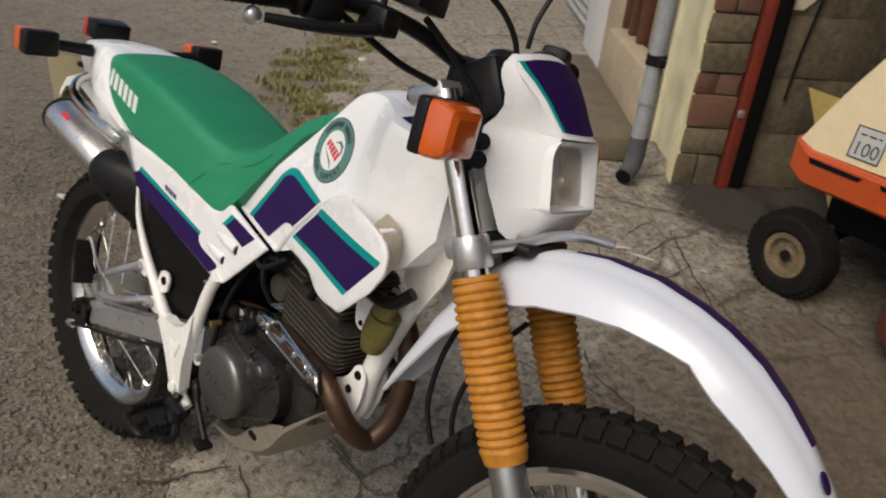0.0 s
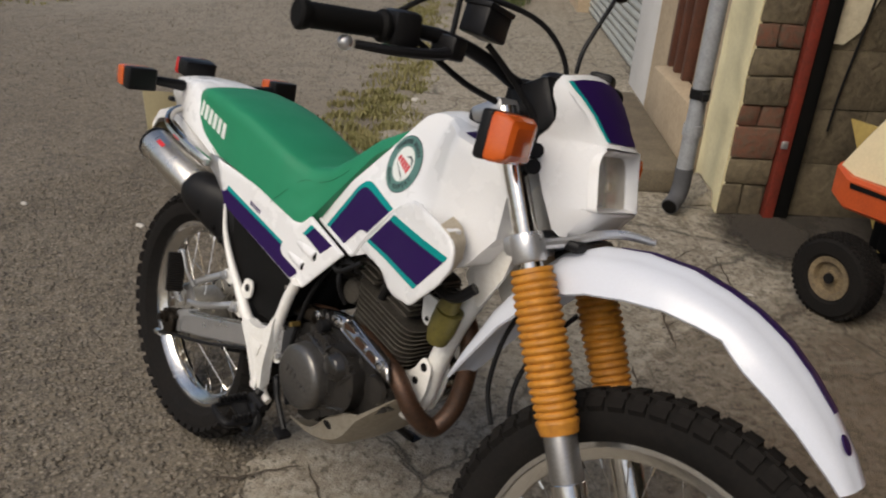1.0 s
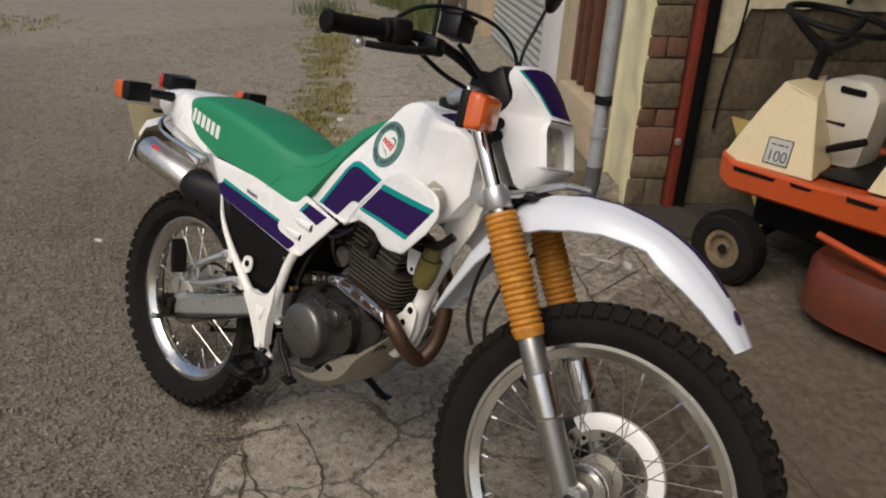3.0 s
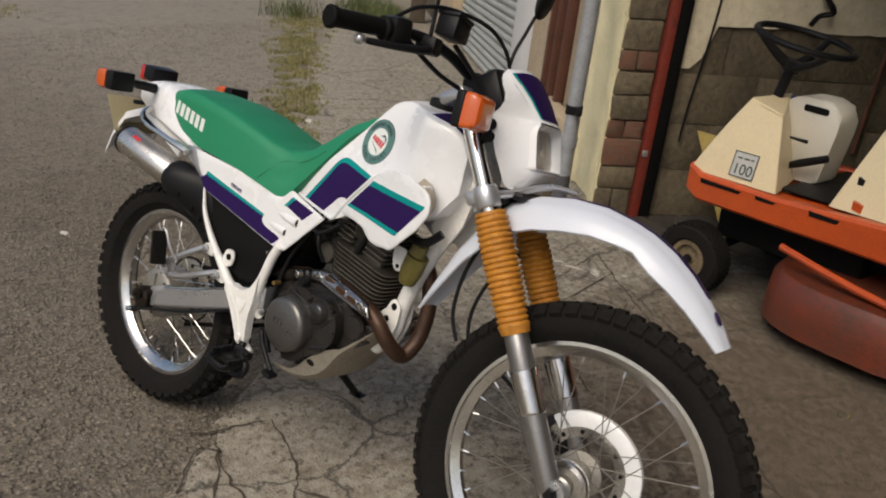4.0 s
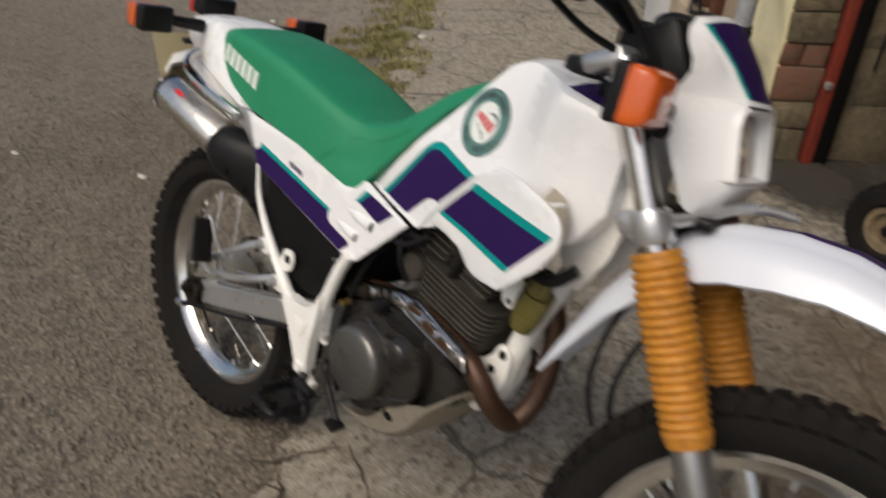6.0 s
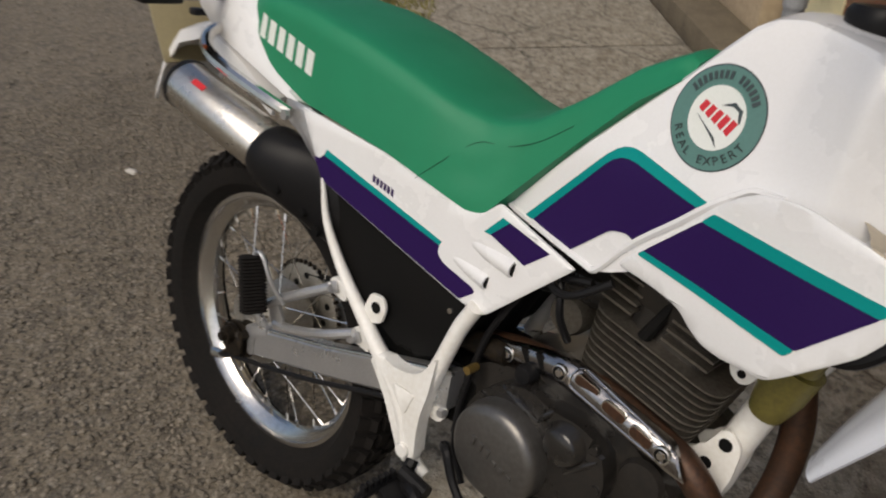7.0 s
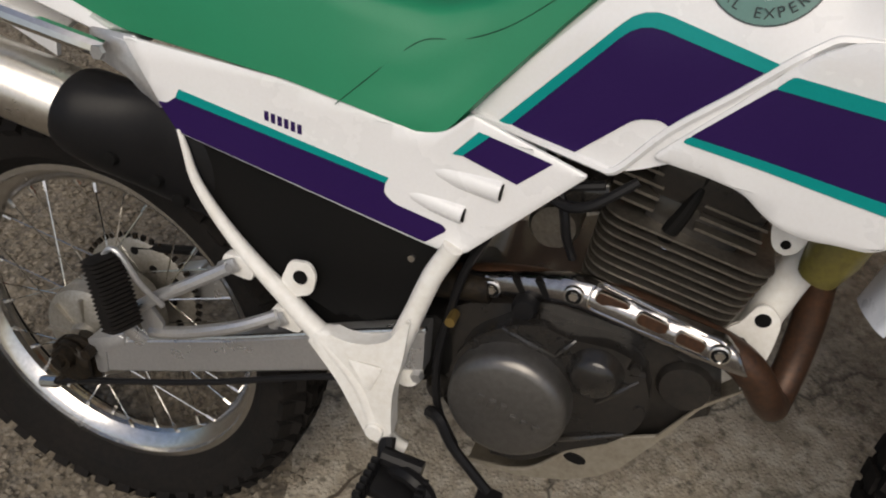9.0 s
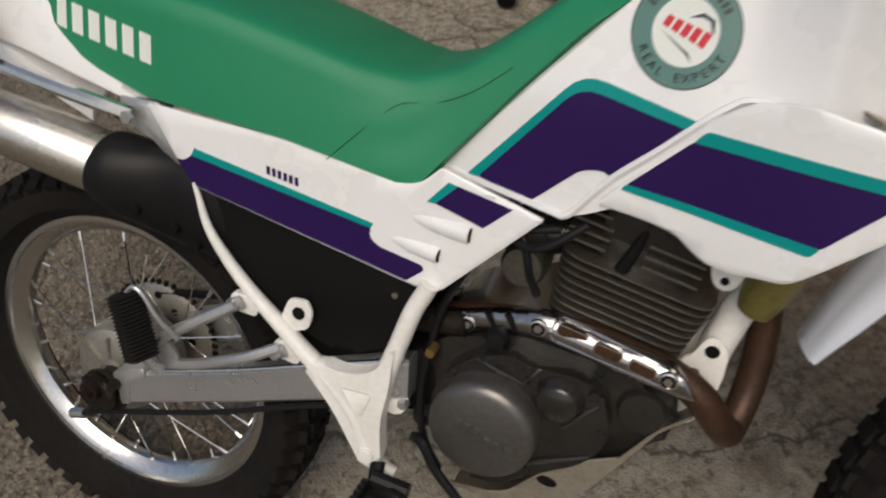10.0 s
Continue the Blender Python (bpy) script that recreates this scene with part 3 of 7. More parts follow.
tagged(rf, "dark red painted garage door frame", "door frame", kind="structure")
part("frame_post", block((0.085, 0.046, TOP), (-0.012, 0.231, TOP / 2), 0.004), RED_PAINT, rf)
part("door_stop", block((0.068, 0.066, TOP), (-0.016, 0.289, TOP / 2), 0.004), BLACK_MATT, rf, "dark inner edge of the frame")
part("frame_head", block((3.6, 0.09, 0.14), (1.85, 0.302, TOP - 0.5), 0.006), RED_PAINT, rf)
part("latch", block((0.02, 0.03, 0.035), (0.030, 0.222, 0.36), 0.006), ALLOY, rf, "small grey latch plate")
gloom = wall_box(-0.20, -0.075, 0.272, 5.2, 0.0, TOP, "wall_garage_side", MORTAR, "mortar of the garage side wall")
wall_box(-0.20, 4.6, 5.2, 5.4, 0.0, TOP, "wall_garage_back", LIMEWASH, "plain limewashed garage back wall")
wall_box(4.4, 4.6, 0.27, 5.2, 0.0, TOP, "wall_garage_far_side", LIMEWASH, "plain garage far side wall")
wall_box(3.66, 4.6, 0.0, 0.27, 0.0, TOP, "wall_garage_pier", RENDER, "plain rendered pier across the garage mouth")
wall_box(-14.0, 4.6, 0.0 - 0.15, 5.4, TOP, TOP + 0.12, "ceiling", ROOFING, "dark flat garage roof", category="ceiling")
wall_box(-0.20, 3.66, 0.05, 0.25, TOP - 0.43, TOP, "wall_lintel", RENDER, "plain lintel over the garage mouth")
rows_z = [0.0, 0.26, 0.515, 0.772, 1.10]
for r, (z0, z1) in enumerate(zip(rows_z, rows_z[1:])):
    y = 0.315
    first = 0.26 if r % 2 else 0.46
    while y < 4.6:
        w = first if first else rng.uniform(0.38, 0.52)
        first = None
        bm = block((0.06, w - 0.002, z1 - z0 - 0.002), bevel=0.003, m=Matrix.Translation((-0.062 - rng.uniform(0, 0.006), y + w / 2, (z0 + z1) / 2)))
        for v in bm.verts:
            v.co += 0.008 * noise.noise_vector(v.co * 6)
        part("stone", bm, STONE, gloom)
        y += w
# limewashed upper wall above the bare stone, with an uneven lower edge
bm = bmesh.new()
n = 80
a = [bm.verts.new((-0.018, 0.325 + 4.3 * k / n, 1.018 - 0.235 * max(0.0, 1 - abs(k - 0.5) / 2.2) ** 0.3 + 0.012 * noise.noise(Vector((k * 0.16, 2, 0))) + 0.008 * noise.noise(Vector((k * 0.7, 2, 0))))) for k in range(n + 1)]
b = [bm.verts.new((-0.018 + 0.004 * noise.noise(Vector((k * 0.3, 0, 0))), 0.325 + 4.3 * k / n, TOP)) for k in range(n + 1)]
c = [bm.verts.new((-0.074, v.co.y, v.co.z)) for v in a]
for k in range(n):
    bm.faces.new((a[k], a[k + 1], b[k + 1], b[k]))
    bm.faces.new((a[k], c[k], c[k + 1], a[k + 1]))
thing("wall_limewash", bm, LIMEWASH, "cream limewash on the upper garage wall", "wall", FACE, kind="structure")

# drainpipe
dp = new("drainpipe")
dp.matrix_world = FACE
tagged(dp, "grey painted iron drainpipe with a turned-out foot", "drainpipe")
PX, PY = -0.020, -0.178
part("pipe", sweep([(PX, PY, TOP - 0.1), (PX, PY, 1.0), (PX, PY, 0.20)], 0.038, 20), PIPE_GREY, dp)
part("shoe", sweep([(PX, PY, 0.215), (PX + 0.002, PY, 0.125), (PX + 0.024, PY - 0.018, 0.072), (PX + 0.072, PY - 0.052, 0.048)], [0.041, 0.041, 0.041, 0.040], 20, 5), ROOFING, dp, "dark cast drainpipe shoe")
part("mouth", sweep([(PX + 0.0715, PY - 0.0517, 0.0482), (PX + 0.0755, PY - 0.0545, 0.0466)], 0.034, 20), BLACK_MATT, dp)
for z in (0.56, 1.9):
    part("clip", sweep([(PX, PY, z - 0.022), (PX, PY, z + 0.022)], 0.044, 20), BLACK, dp, "dark pipe clip")
    part("clip_arm", block((0.055, 0.030, 0.036), (PX + 0.060, PY + 0.005, z), 0.006), BLACK, dp)
part("collar", sweep([(PX, PY, 0.42), (PX, PY, 0.37)], 0.044, 20), PIPE_GREY, dp)
bm = block((0.30, 0.16, 0.12), (-0.24, -0.055, 0.03), 0.05)
for v in bm.verts:
    v.co.z *= 1.0 if v.co.y > -0.06 else 0.45
    v.co += 0.012 * noise.noise_vector(v.co * 7)
thing("wall_fillet", bm, CONCRETE, "rough cement fillet at the foot of the pier", "wall", FACE, kind="structure")
# hanging cable and thin rail on the garage wall
thing("wall_cable", sweep([(-0.020, 0.50, 2.4), (-0.018, 0.49, 1.6), (-0.016, 0.46, 1.0), (-0.016, 0.42, 0.62), (-0.016, 0.41, 0.42)], 0.006, 8), BLACK, "black cable hanging down the stone wall", "cable", FACE)
thing("wall_conduit", sweep([(-0.018, 1.52, 2.6), (-0.018, 1.45, 1.5), (-0.018, 1.40, 0.4)], 0.012, 8), BROWN_WOOD, "thin rusty pipe down the garage wall", "pipe", FACE)
hook = thing("wall_hook", sweep([(-0.02, 0.98, 1.22), (0.03, 0.98, 1.20), (0.06, 1.00, 1.16), (0.05, 1.03, 1.12), (0.02, 0.98, 1.10), (0.05, 0.93, 1.06)], 0.014, 8), BLACK, "dark iron hook on the garage wall", "hook", FACE)
# far timber post by the pier
thing("timber_post", block((0.22, 0.22, 2.4), (-8.75, -0.25, 1.2), 0.02), TIMBER, "dark weathered timber post", "post", FACE)

# the old front leans back a little from the plumb line
for ob in list(scene.collection.all_objects):
    if ob.parent is None and ob.matrix_world == FACE and not ob.name.startswith("pavement"):
        for each in [ob, *ob.children]:
            if each.type != "MESH" or each.name.startswith("slat"):
                continue
            for v in each.data.vertices:
                v.co.y += 0.038 * v.co.z
for ob in shut.children:
    ob.matrix_basis = ob.matrix_basis @ Matrix.Translation((0, 0.038 * ob.matrix_basis.translation.z, 0))

# ---- motorcycle ----
# local frame: x ahead, y to its left, z up in its own plane, origin at the rear axle; it leans on its side stand
bike = new("motorcycle")
bike.matrix_world = pose(0, 0, 0.300, 0, 0, -1.0) @ pose(0, 0, 0, -12.4) @ Matrix.Translation((0, 0, -0.31))
tagged(bike, "white green and purple trail motorcycle leaning on its side stand", "motorcycle")
BODY = Matrix.Translation((0, 0, 0.31))
RAKE = 29.5
HEAD = Vector((0.967, 0, 0.62))
STEER = BODY @ Matrix.Translation(HEAD) @ Matrix.Rotation(radians(8.5), 4, Vector((-math.sin(radians(RAKE)), 0, math.cos(radians(RAKE))))) @ Matrix.Translation(-HEAD)


NUDGE = [Matrix.Identity(4)]


def bpart(name, bm, material, label="", parent=None, steer=False, angle=35.0):
    if parent:
        return part(name, bm, material, parent, label, None, angle)
    return part(name, bm, material, bike, label, STEER if steer else BODY @ NUDGE[0], angle)


# tank
TANK_W = [(0.522, 0.072), (0.54, 0.074), (0.62, 0.086), (0.70, 0.100), (0.774, 0.1145), (0.82, 0.120), (0.88, 0.1215), (0.95, 0.092), (0.99, 0.074), (1.04, 0.054)]
TANK_TOP = [(0.522, 0.456), (0.56, 0.496), (0.60, 0.538), (0.66, 0.602), (0.70, 0.644), (0.735, 0.684), (0.755, 0.706), (0.775, 0.716), (0.80, 0.719), (0.87, 0.709), (0.94, 0.690), (0.97, 0.670), (0.985, 0.640)]
TANK_LOW = [(0.522, 0.448), (0.535, 0.441), (0.60, 0.4295), (0.648, 0.4213), (0.662, 0.4200), (0.688, 0.430), (0.765, 0.470), (0.80, 0.48), (0.90, 0.48), (0.95, 0.505), (0.985, 0.56)]


def tank_y(x, z):
    """The right side of the tank: widest low down, leaning in towards the top."""
    lean_in = min(1.0, max(0.15, (0.90 - x) / 0.08)) * 0.30 * max(0.0, z - 0.545)
    over = min(1.2, max(0.0, (z - 0.676) / 0.045))
    return -(lerp(x, TANK_W) - lean_in) * (1 - 0.17 * over**2)


bm = bmesh.new()
rings = []
xs = [0.522 + 0.463 * k / 74 for k in range(75)]
for x in xs:
    lo, hi = lerp(x, TANK_LOW), lerp(x, TANK_TOP)
    ring = []
    for k in range(13):
        z = lo + (hi - 0.008 - lo) * k / 12
        ring.append((tank_y(x, z), z))
    w = -ring[-1][0]
    ring += [(-w * 0.975, hi - 0.002), (-w * 0.90, hi + 0.003), (-w * 0.45, hi + 0.008), (0, hi + 0.010)]
    full = ring + [(-y, z) for y, z in ring[-2::-1]]
    rings.append([bm.verts.new((x, y, z)) for y, z in full])
skin_rings(bm, rings)
tank = bpart("tank", bm, WHITE, "white fuel tank with purple and teal stripes", angle=30)
lip = [(0.524, 0.450), (0.535, 0.443), (0.648, 0.4235), (0.6626, 0.422), (0.6746, 0.432), (0.707, 0.4736), (0.7505, 0.515), (0.785, 0.549), (0.805, 0.5645), (0.819, 0.572), (0.847, 0.573)]
bpart("tank_lip", sweep([(x, tank_y(x, z) - 0.001, z) for x, z in lip], 0.0042, 6, 4), WHITE, parent=tank)
cap = lathe([(0.032, 0), (0.034, 0.004), (0.034, 0.018), (0.030, 0.024), (0.012, 0.026), (0.001, 0.026)], 28)
bpart("filler_cap", shifted(cap, Matrix.Translation((0.845, 0, 0.718)) @ Matrix.Rotation(radians(90), 4, "X")), BLACK, "black fuel filler cap", parent=tank)
patch = bmesh.new()
prow = []
for k in range(9):
    x = 0.885 + 0.075 * k / 8
    hi, w = lerp(x, TANK_TOP), -tank_y(x, lerp(x, TANK_TOP) - 0.008)
    prow.append([patch.verts.new((x, t * w, hi + (0.010 if abs(t) < 0.1 else 0.0088 if abs(t) < 0.5 else 0.0032) + 0.001)) for t in (-0.84, -0.45, 0, 0.45, 0.84)])
skin_rings(patch, prow, close=False, caps=False)
bpart("purple_stripe", patch, PURPLE, "purple stripe over the tank top", parent=tank)
stick = lambda x, z: tank_y(x, z) - 0.0014
stick2 = lambda x, z: tank_y(x, z) - 0.0020
bpart("purple_stripe", panel(rounded([(0.5618, 0.443), (0.6638, 0.5599), (0.769, 0.539), (0.7069, 0.4756), (0.697, 0.4800), (0.676, 0.4765), (0.6231, 0.4276)], [0.003, 0.022, 0.003, 0.003, 0.008, 0.012, 0.003]), stick, 0.0008, 0.02), PURPLE, "purple stripe decal", parent=tank)
bpart("teal_stripe", panel(rounded([(0.5484, 0.4426), (0.6644, 0.572), (0.7784, 0.5473), (0.769, 0.5385), (0.6638, 0.5594), (0.5622, 0.4428)], [0.002, 0.024, 0.002, 0.002, 0.022, 0.002]), stick2, 0.0008, 0.02), TEAL, "teal edge stripe decal", parent=tank)
ring_at, ring_r = (0.7523, 0.6214), 0.049


def disc_outline(cx, cz, r, n=40, sx=1.0):
    return [(cx + sx * r * math.cos(2 * math.pi * k / n), cz + r * math.sin(2 * math.pi * k / n)) for k in range(n)]


badge = bpart("roundel", panel(disc_outline(*ring_at, ring_r), stick, 0.0008, 0.02), BADGE_GREEN, "grey-green round tank badge", parent=tank)
bpart("roundel_edge", panel(disc_outline(*ring_at, 0.0504), lambda x, z: tank_y(x, z) - 0.0010, 0.0008, 0.02), INK, parent=tank)
bpart("roundel_field", panel(disc_outline(*ring_at, 0.0305), stick2, 0.0008, 0.02), LETTER, "white centre of the badge", parent=tank)
top = lambda x, z: tank_y(x, z) - 0.0026
cs, sn = math.cos(radians(-22)), math.sin(radians(-22))
turned = lambda pts: [(ring_at[0] + cs * x - sn * z, ring_at[1] + sn * x + cs * z) for x, z in pts]
for k in range(5):
    x = -0.022 + k * 0.0092
    h = 0.006 + 0.001 * k
    one = panel(turned([(x, -0.004), (x + 0.0066, -0.005), (x + 0.0076, h), (x + 0.001, h)]), top, 0.0006, 0.02)
    bpart("badge_mark", one, BADGE_RED, "red bar on the badge", parent=tank)
bm = panel(turned([(-0.004, 0.012), (0.006, 0.022), (0.018, 0.021), (0.024, 0.010), (0.020, 0.012), (0.015, 0.018), (0.007, 0.018)]), top, 0.0006, 0.02)
bm = join(bm, panel(turned([(-0.020, -0.009), (0.012, -0.014), (0.020, -0.020), (0.010, -0.016)]), top, 0.0006, 0.02))
bpart("badge_swoosh", bm, INK, "dark swoosh on the badge", parent=tank)
bm = None
for k, ch in enumerate("REAL EXPERT"):
    if ch == " ":
        continue
    a = radians(-90 - 62 + k * 12.4)
    one = lettering(ch, 0.0125, 0.0003)
    cx, cz = ring_at[0] + 0.0405 * math.cos(a), ring_at[1] + 0.0405 * math.sin(a)
    m = Matrix.Translation((cx, tank_y(cx, cz) - 0.0027, cz)) @ Matrix.Rotation(-(a + radians(90)), 4, "Y") @ Matrix.Rotation(radians(90), 4, "X")
    shifted(one, m)
    bm = one if bm is None else join(bm, one)
bpart("badge_letters", bm, INK, "dark lettering round the badge", parent=tank)
for k in range(15):
    a = radians(148 - k * 8.2)
    c0, s0 = math.cos(a), math.sin(a)
    pts = [(ring_at[0] + r * c0 - w * s0, ring_at[1] + r * s0 + w * c0) for r, w in ((0.0365, -0.0018), (0.0445, -0.0018), (0.0445, 0.0018), (0.0365, 0.0018))]
    if k == 8:
        continue
    bpart("badge_bar", panel(pts, top, 0.0006, 0.02), INK, parent=tank)

# front shrouds beside the tank
SHROUD = rounded([(0.695, 0.446), (0.7525, 0.507), (0.786, 0.545), (0.8048, 0.562), (0.827, 0.575), (0.848, 0.579), (0.8774, 0.580), (0.935, 0.568), (0.962, 0.560), (0.977, 0.543), (0.978, 0.514), (0.955, 0.478), (0.900, 0.4255), (0.884, 0.412), (0.858, 0.411), (0.837, 0.4077), (0.8122, 0.4105), (0.795, 0.4205), (0.7777, 0.4346), (0.7473, 0.441)], 0.010)
SHROUD_W = [(0.69, 0.1065), (0.72, 0.1105), (0.786, 0.121), (0.85, 0.136), (0.897, 0.146), (0.96, 0.156), (1.0, 0.160)]


def shroud_y(x, z):
    return -lerp(x, SHROUD_W) + 0.10 * max(0, 0.44 - z)


for side in (1, -1):
    fy = (lambda x, z: shroud_y(x, z)) if side == 1 else (lambda x, z: -shroud_y(x, z))
    sh = bpart("tank_shroud", panel(SHROUD, fy, 0.004, 0.02, 0.003, side), WHITE, "white radiator-style tank shroud", angle=40)
    for k, (poly, mat, off, nm) in enumerate((
        ([(0.7235, 0.4735), (0.7796, 0.5296), (0.960, 0.518), (0.904, 0.4570)], PURPLE, 0.0008, "purple_stripe"),
        ([(0.7790, 0.5290), (0.7900, 0.5415), (0.968, 0.529), (0.960, 0.5175)], TEAL, 0.0012, "teal_stripe"),
        ([(0.7185, 0.4680), (0.7240, 0.4745), (0.904, 0.4575), (0.896, 0.4475)], TEAL, 0.0012, "teal_stripe"))):
        bpart(nm, panel(rounded(poly, 0.004), (lambda x, z: fy(x, z) - side * off), 0.0008, 0.02, 0, side), mat, parent=sh)
    duct = bmesh.new()
    rows = []
    for x, z in ((0.935, 0.567), (0.962, 0.559), (0.975, 0.542), (0.976, 0.514), (0.953, 0.479), (0.926, 0.452), (0.899, 0.427), (0.884, 0.413), (0.860, 0.412)):
        y0 = fy(x, z)
        rows.append([duct.verts.new((x - back, y0 + side * deep, z + up)) for back, deep, up in ((0.0, 0.003, 0.0), (0.006, 0.020, 0.002), (0.020, 0.048, 0.006), (0.024, 0.048, 0.010), (0.010, 0.020, 0.007), (0.004, 0.004, 0.004))])
    bpart("shroud_duct", skin_rings(duct, rows), CREAM_INNER, "stained inner face of the shroud", parent=sh, angle=50)
    for x, z in ((0.936, 0.464), (0.905, 0.436)):
        bpart("duct_slot", block((0.020, 0.016, 0.008), bevel=0.003, m=Matrix.Translation((x - 0.012, fy(x, z) + side * 0.030, z + 0.002)) @ Matrix.Rotation(radians(-42), 4, "Y")), BLACK_MATT, "dark slot in the shroud", parent=sh)
    bpart("shroud_tab", block((0.030, 0.030, 0.010), bevel=0.004, m=Matrix.Translation((0.938, fy(0.93, 0.55) + side * 0.016, 0.563))), WHITE, parent=sh)

# side covers under the seat
COVER = rounded([(0.159, 0.4745), (0.1934, 0.4128), (0.214, 0.3796), (0.489, 0.3085), (0.5226, 0.3015), (0.5356, 0.3060), (0.6448, 0.4143), (0.5288, 0.4550), (0.505, 0.432), (0.480, 0.428), (0.338, 0.458)], [0.005, 0.006, 0.004, 0.010, 0.006, 0.010, 0.004, 0.006, 0.014, 0.02, 0.02])


def cover_y(x, z):
    return -(0.112 - 0.026 * (x - 0.25))


for side in (1, -1):
    fy = (lambda x, z: cover_y(x, z)) if side == 1 else (lambda x, z: -cover_y(x, z))
    cv = bpart("side_cover", panel(COVER, fy, 0.004, 0.02, 0.0025, side), WHITE, "white side cover with purple and teal stripes", angle=40)
    bpart("purple_stripe", panel(rounded([(0.2155, 0.3815), (0.1955, 0.4118), (0.2055, 0.4110), (0.2166, 0.4194), (0.4482, 0.3695), (0.4462, 0.3580), (0.4570, 0.3480), (0.5105, 0.3345), (0.5150, 0.3290), (0.4930, 0.3110)], [0.003, 0.002, 0.006, 0.003, 0.003, 0.008, 0.010, 0.004, 0.004, 0.003]), (lambda x, z: fy(x, z) - side * 0.0008), 0.0008, 0.02, 0, side), PURPLE, "purple stripe decal", parent=cv)
    bpart("teal_stripe", panel([(0.2166, 0.4190), (0.2215, 0.4285), (0.4513, 0.3752), (0.4482, 0.3690)], (lambda x, z: fy(x, z) - side * 0.0012), 0.0008, 0.02, 0, side), TEAL, parent=cv)
    bpart("purple_stripe", panel([(0.5237, 0.4134), (0.549, 0.4372), (0.6106, 0.4212), (0.5796, 0.3939)], (lambda x, z: fy(x, z) - side * 0.0008), 0.0008, 0.02, 0, side), PURPLE, parent=cv)
    bpart("teal_stripe", panel([(0.5142, 0.4135), (0.5378, 0.4400), (0.5492, 0.4374), (0.5240, 0.4132)], (lambda x, z: fy(x, z) - side * 0.0012), 0.0008, 0.02, 0, side), TEAL, parent=cv)
    for (x0, z0), (x1, z1), r in (((0.488, 0.3935), (0.5655, 0.3825), 0.0125), ((0.462, 0.3640), (0.5305, 0.3500), 0.0115)):
        y0, y1 = fy(x0, z0), fy(x1, z1)
        bpart("vent_scoop", sweep([(x0, y0 + side * 0.0125, z0), ((x0 + x1) / 2, (y0 + y1) / 2 + side * 0.008, (z0 + z1) / 2 - 0.001), (x1, y1 + side * 0.004, z1)], [0.011, r, r], 14, 6), WHITE, parent=cv)
        bpart("vent_mouth", sweep([(x1 - 0.001, y1 + side * 0.004, z1), (x1 + 0.0015, y1 + side * 0.004, z1 - 0.0003)], r * 0.80, 14), BLACK_MATT, "dark vent opening", parent=cv)
    for k in range(6):
        x = 0.317 + 0.0072 * k
        z = 0.4165 - 0.0016 * k
        bpart("small_bar", panel([(x, z - 0.004), (x + 0.0046, z - 0.0048), (x + 0.0046, z + 0.0052), (x, z + 0.006)], (lambda x, z: fy(x, z) - side * 0.0008), 0.0006, 0.02, 0, side), PURPLE, parent=cv)

# seat
SEAT_LOW = [(-0.025, 0.553), (0.0, 0.538), (0.06, 0.508), (0.12, 0.487), (0.159, 0.4745), (0.282, 0.4615), (0.338, 0.4548), (0.40, 0.4415), (0.456, 0.4285), (0.486, 0.4200), (0.503, 0.4240), (0.53, 0.458), (0.60, 0.540), (0.66, 0.606), (0.70, 0.638)]
SEAT_TOP = [(-0.025, 0.588), (-0.01, 0.606), (0.05, 0.617), (0.15, 0.611), (0.25, 0.596), (0.35, 0.572), (0.43, 0.549), (0.48, 0.542), (0.53, 0.556), (0.58, 0.592), (0.64, 0.642), (0.69, 0.668), (0.70, 0.662)]
SEAT_WT = [(-0.025, 0.074), (0.05, 0.094), (0.2, 0.104), (0.4, 0.095), (0.5, 0.077), (0.6, 0.062), (0.70, 0.045)]
SEAT_WB = [(-0.025, 0.095), (0.05, 0.104), (0.159, 0.110), (0.3, 0.114), (0.40, 0.1115), (0.45, 0.1085), (0.500, 0.1015), (0.53, 0.092), (0.60, 0.084), (0.66, 0.080), (0.70, 0.07)]
bm = bmesh.new()
rings = []
for k in range(59):
    x = -0.025 + 0.725 * k / 58
    lo, hi, wt, wb = lerp(x, SEAT_LOW), lerp(x, SEAT_TOP), lerp(x, SEAT_WT), lerp(x, SEAT_WB)
    h = hi - lo
    fold = 0.0022 * math.exp(-((x - 0.475) / 0.05) ** 2)
    ring = [(-wb + 0.012, lo), (-wb, lo + 0.006)]
    for j in range(1, 6):
        t = j / 6
        y = -wb + (wb - wt) * t**1.2 * 0.75
        y += fold * math.sin(26 * t + 40 * x)
        ring.append((y, lo + 0.006 + (h - 0.02) * t))
    ring += [(-wt * 1.03, hi - 0.010), (-wt * 0.93, hi - 0.0035), (-wt * 0.72, hi), (-wt * 0.35, hi + 0.003 + fold * math.sin(60 * x)), (0, hi + 0.004)]
    full = ring + [(-y, z) for y, z in ring[-2::-1]]
    rings.append([bm.verts.new((x, y, z)) for y, z in full])
skin_rings(bm, rings)
seat = bpart("seat", bm, GREEN, "green vinyl dual seat with creases and stitched seam", angle=60)


def seat_y(x, z):
    lo, hi, wt, wb = lerp(x, SEAT_LOW), lerp(x, SEAT_TOP), lerp(x, SEAT_WT), lerp(x, SEAT_WB)
    t = min(max((z - lo - 0.006) / max(hi - lo - 0.02, 0.01), 0), 1)
    return -wb + (wb - wt) * t**1.2 * 0.75


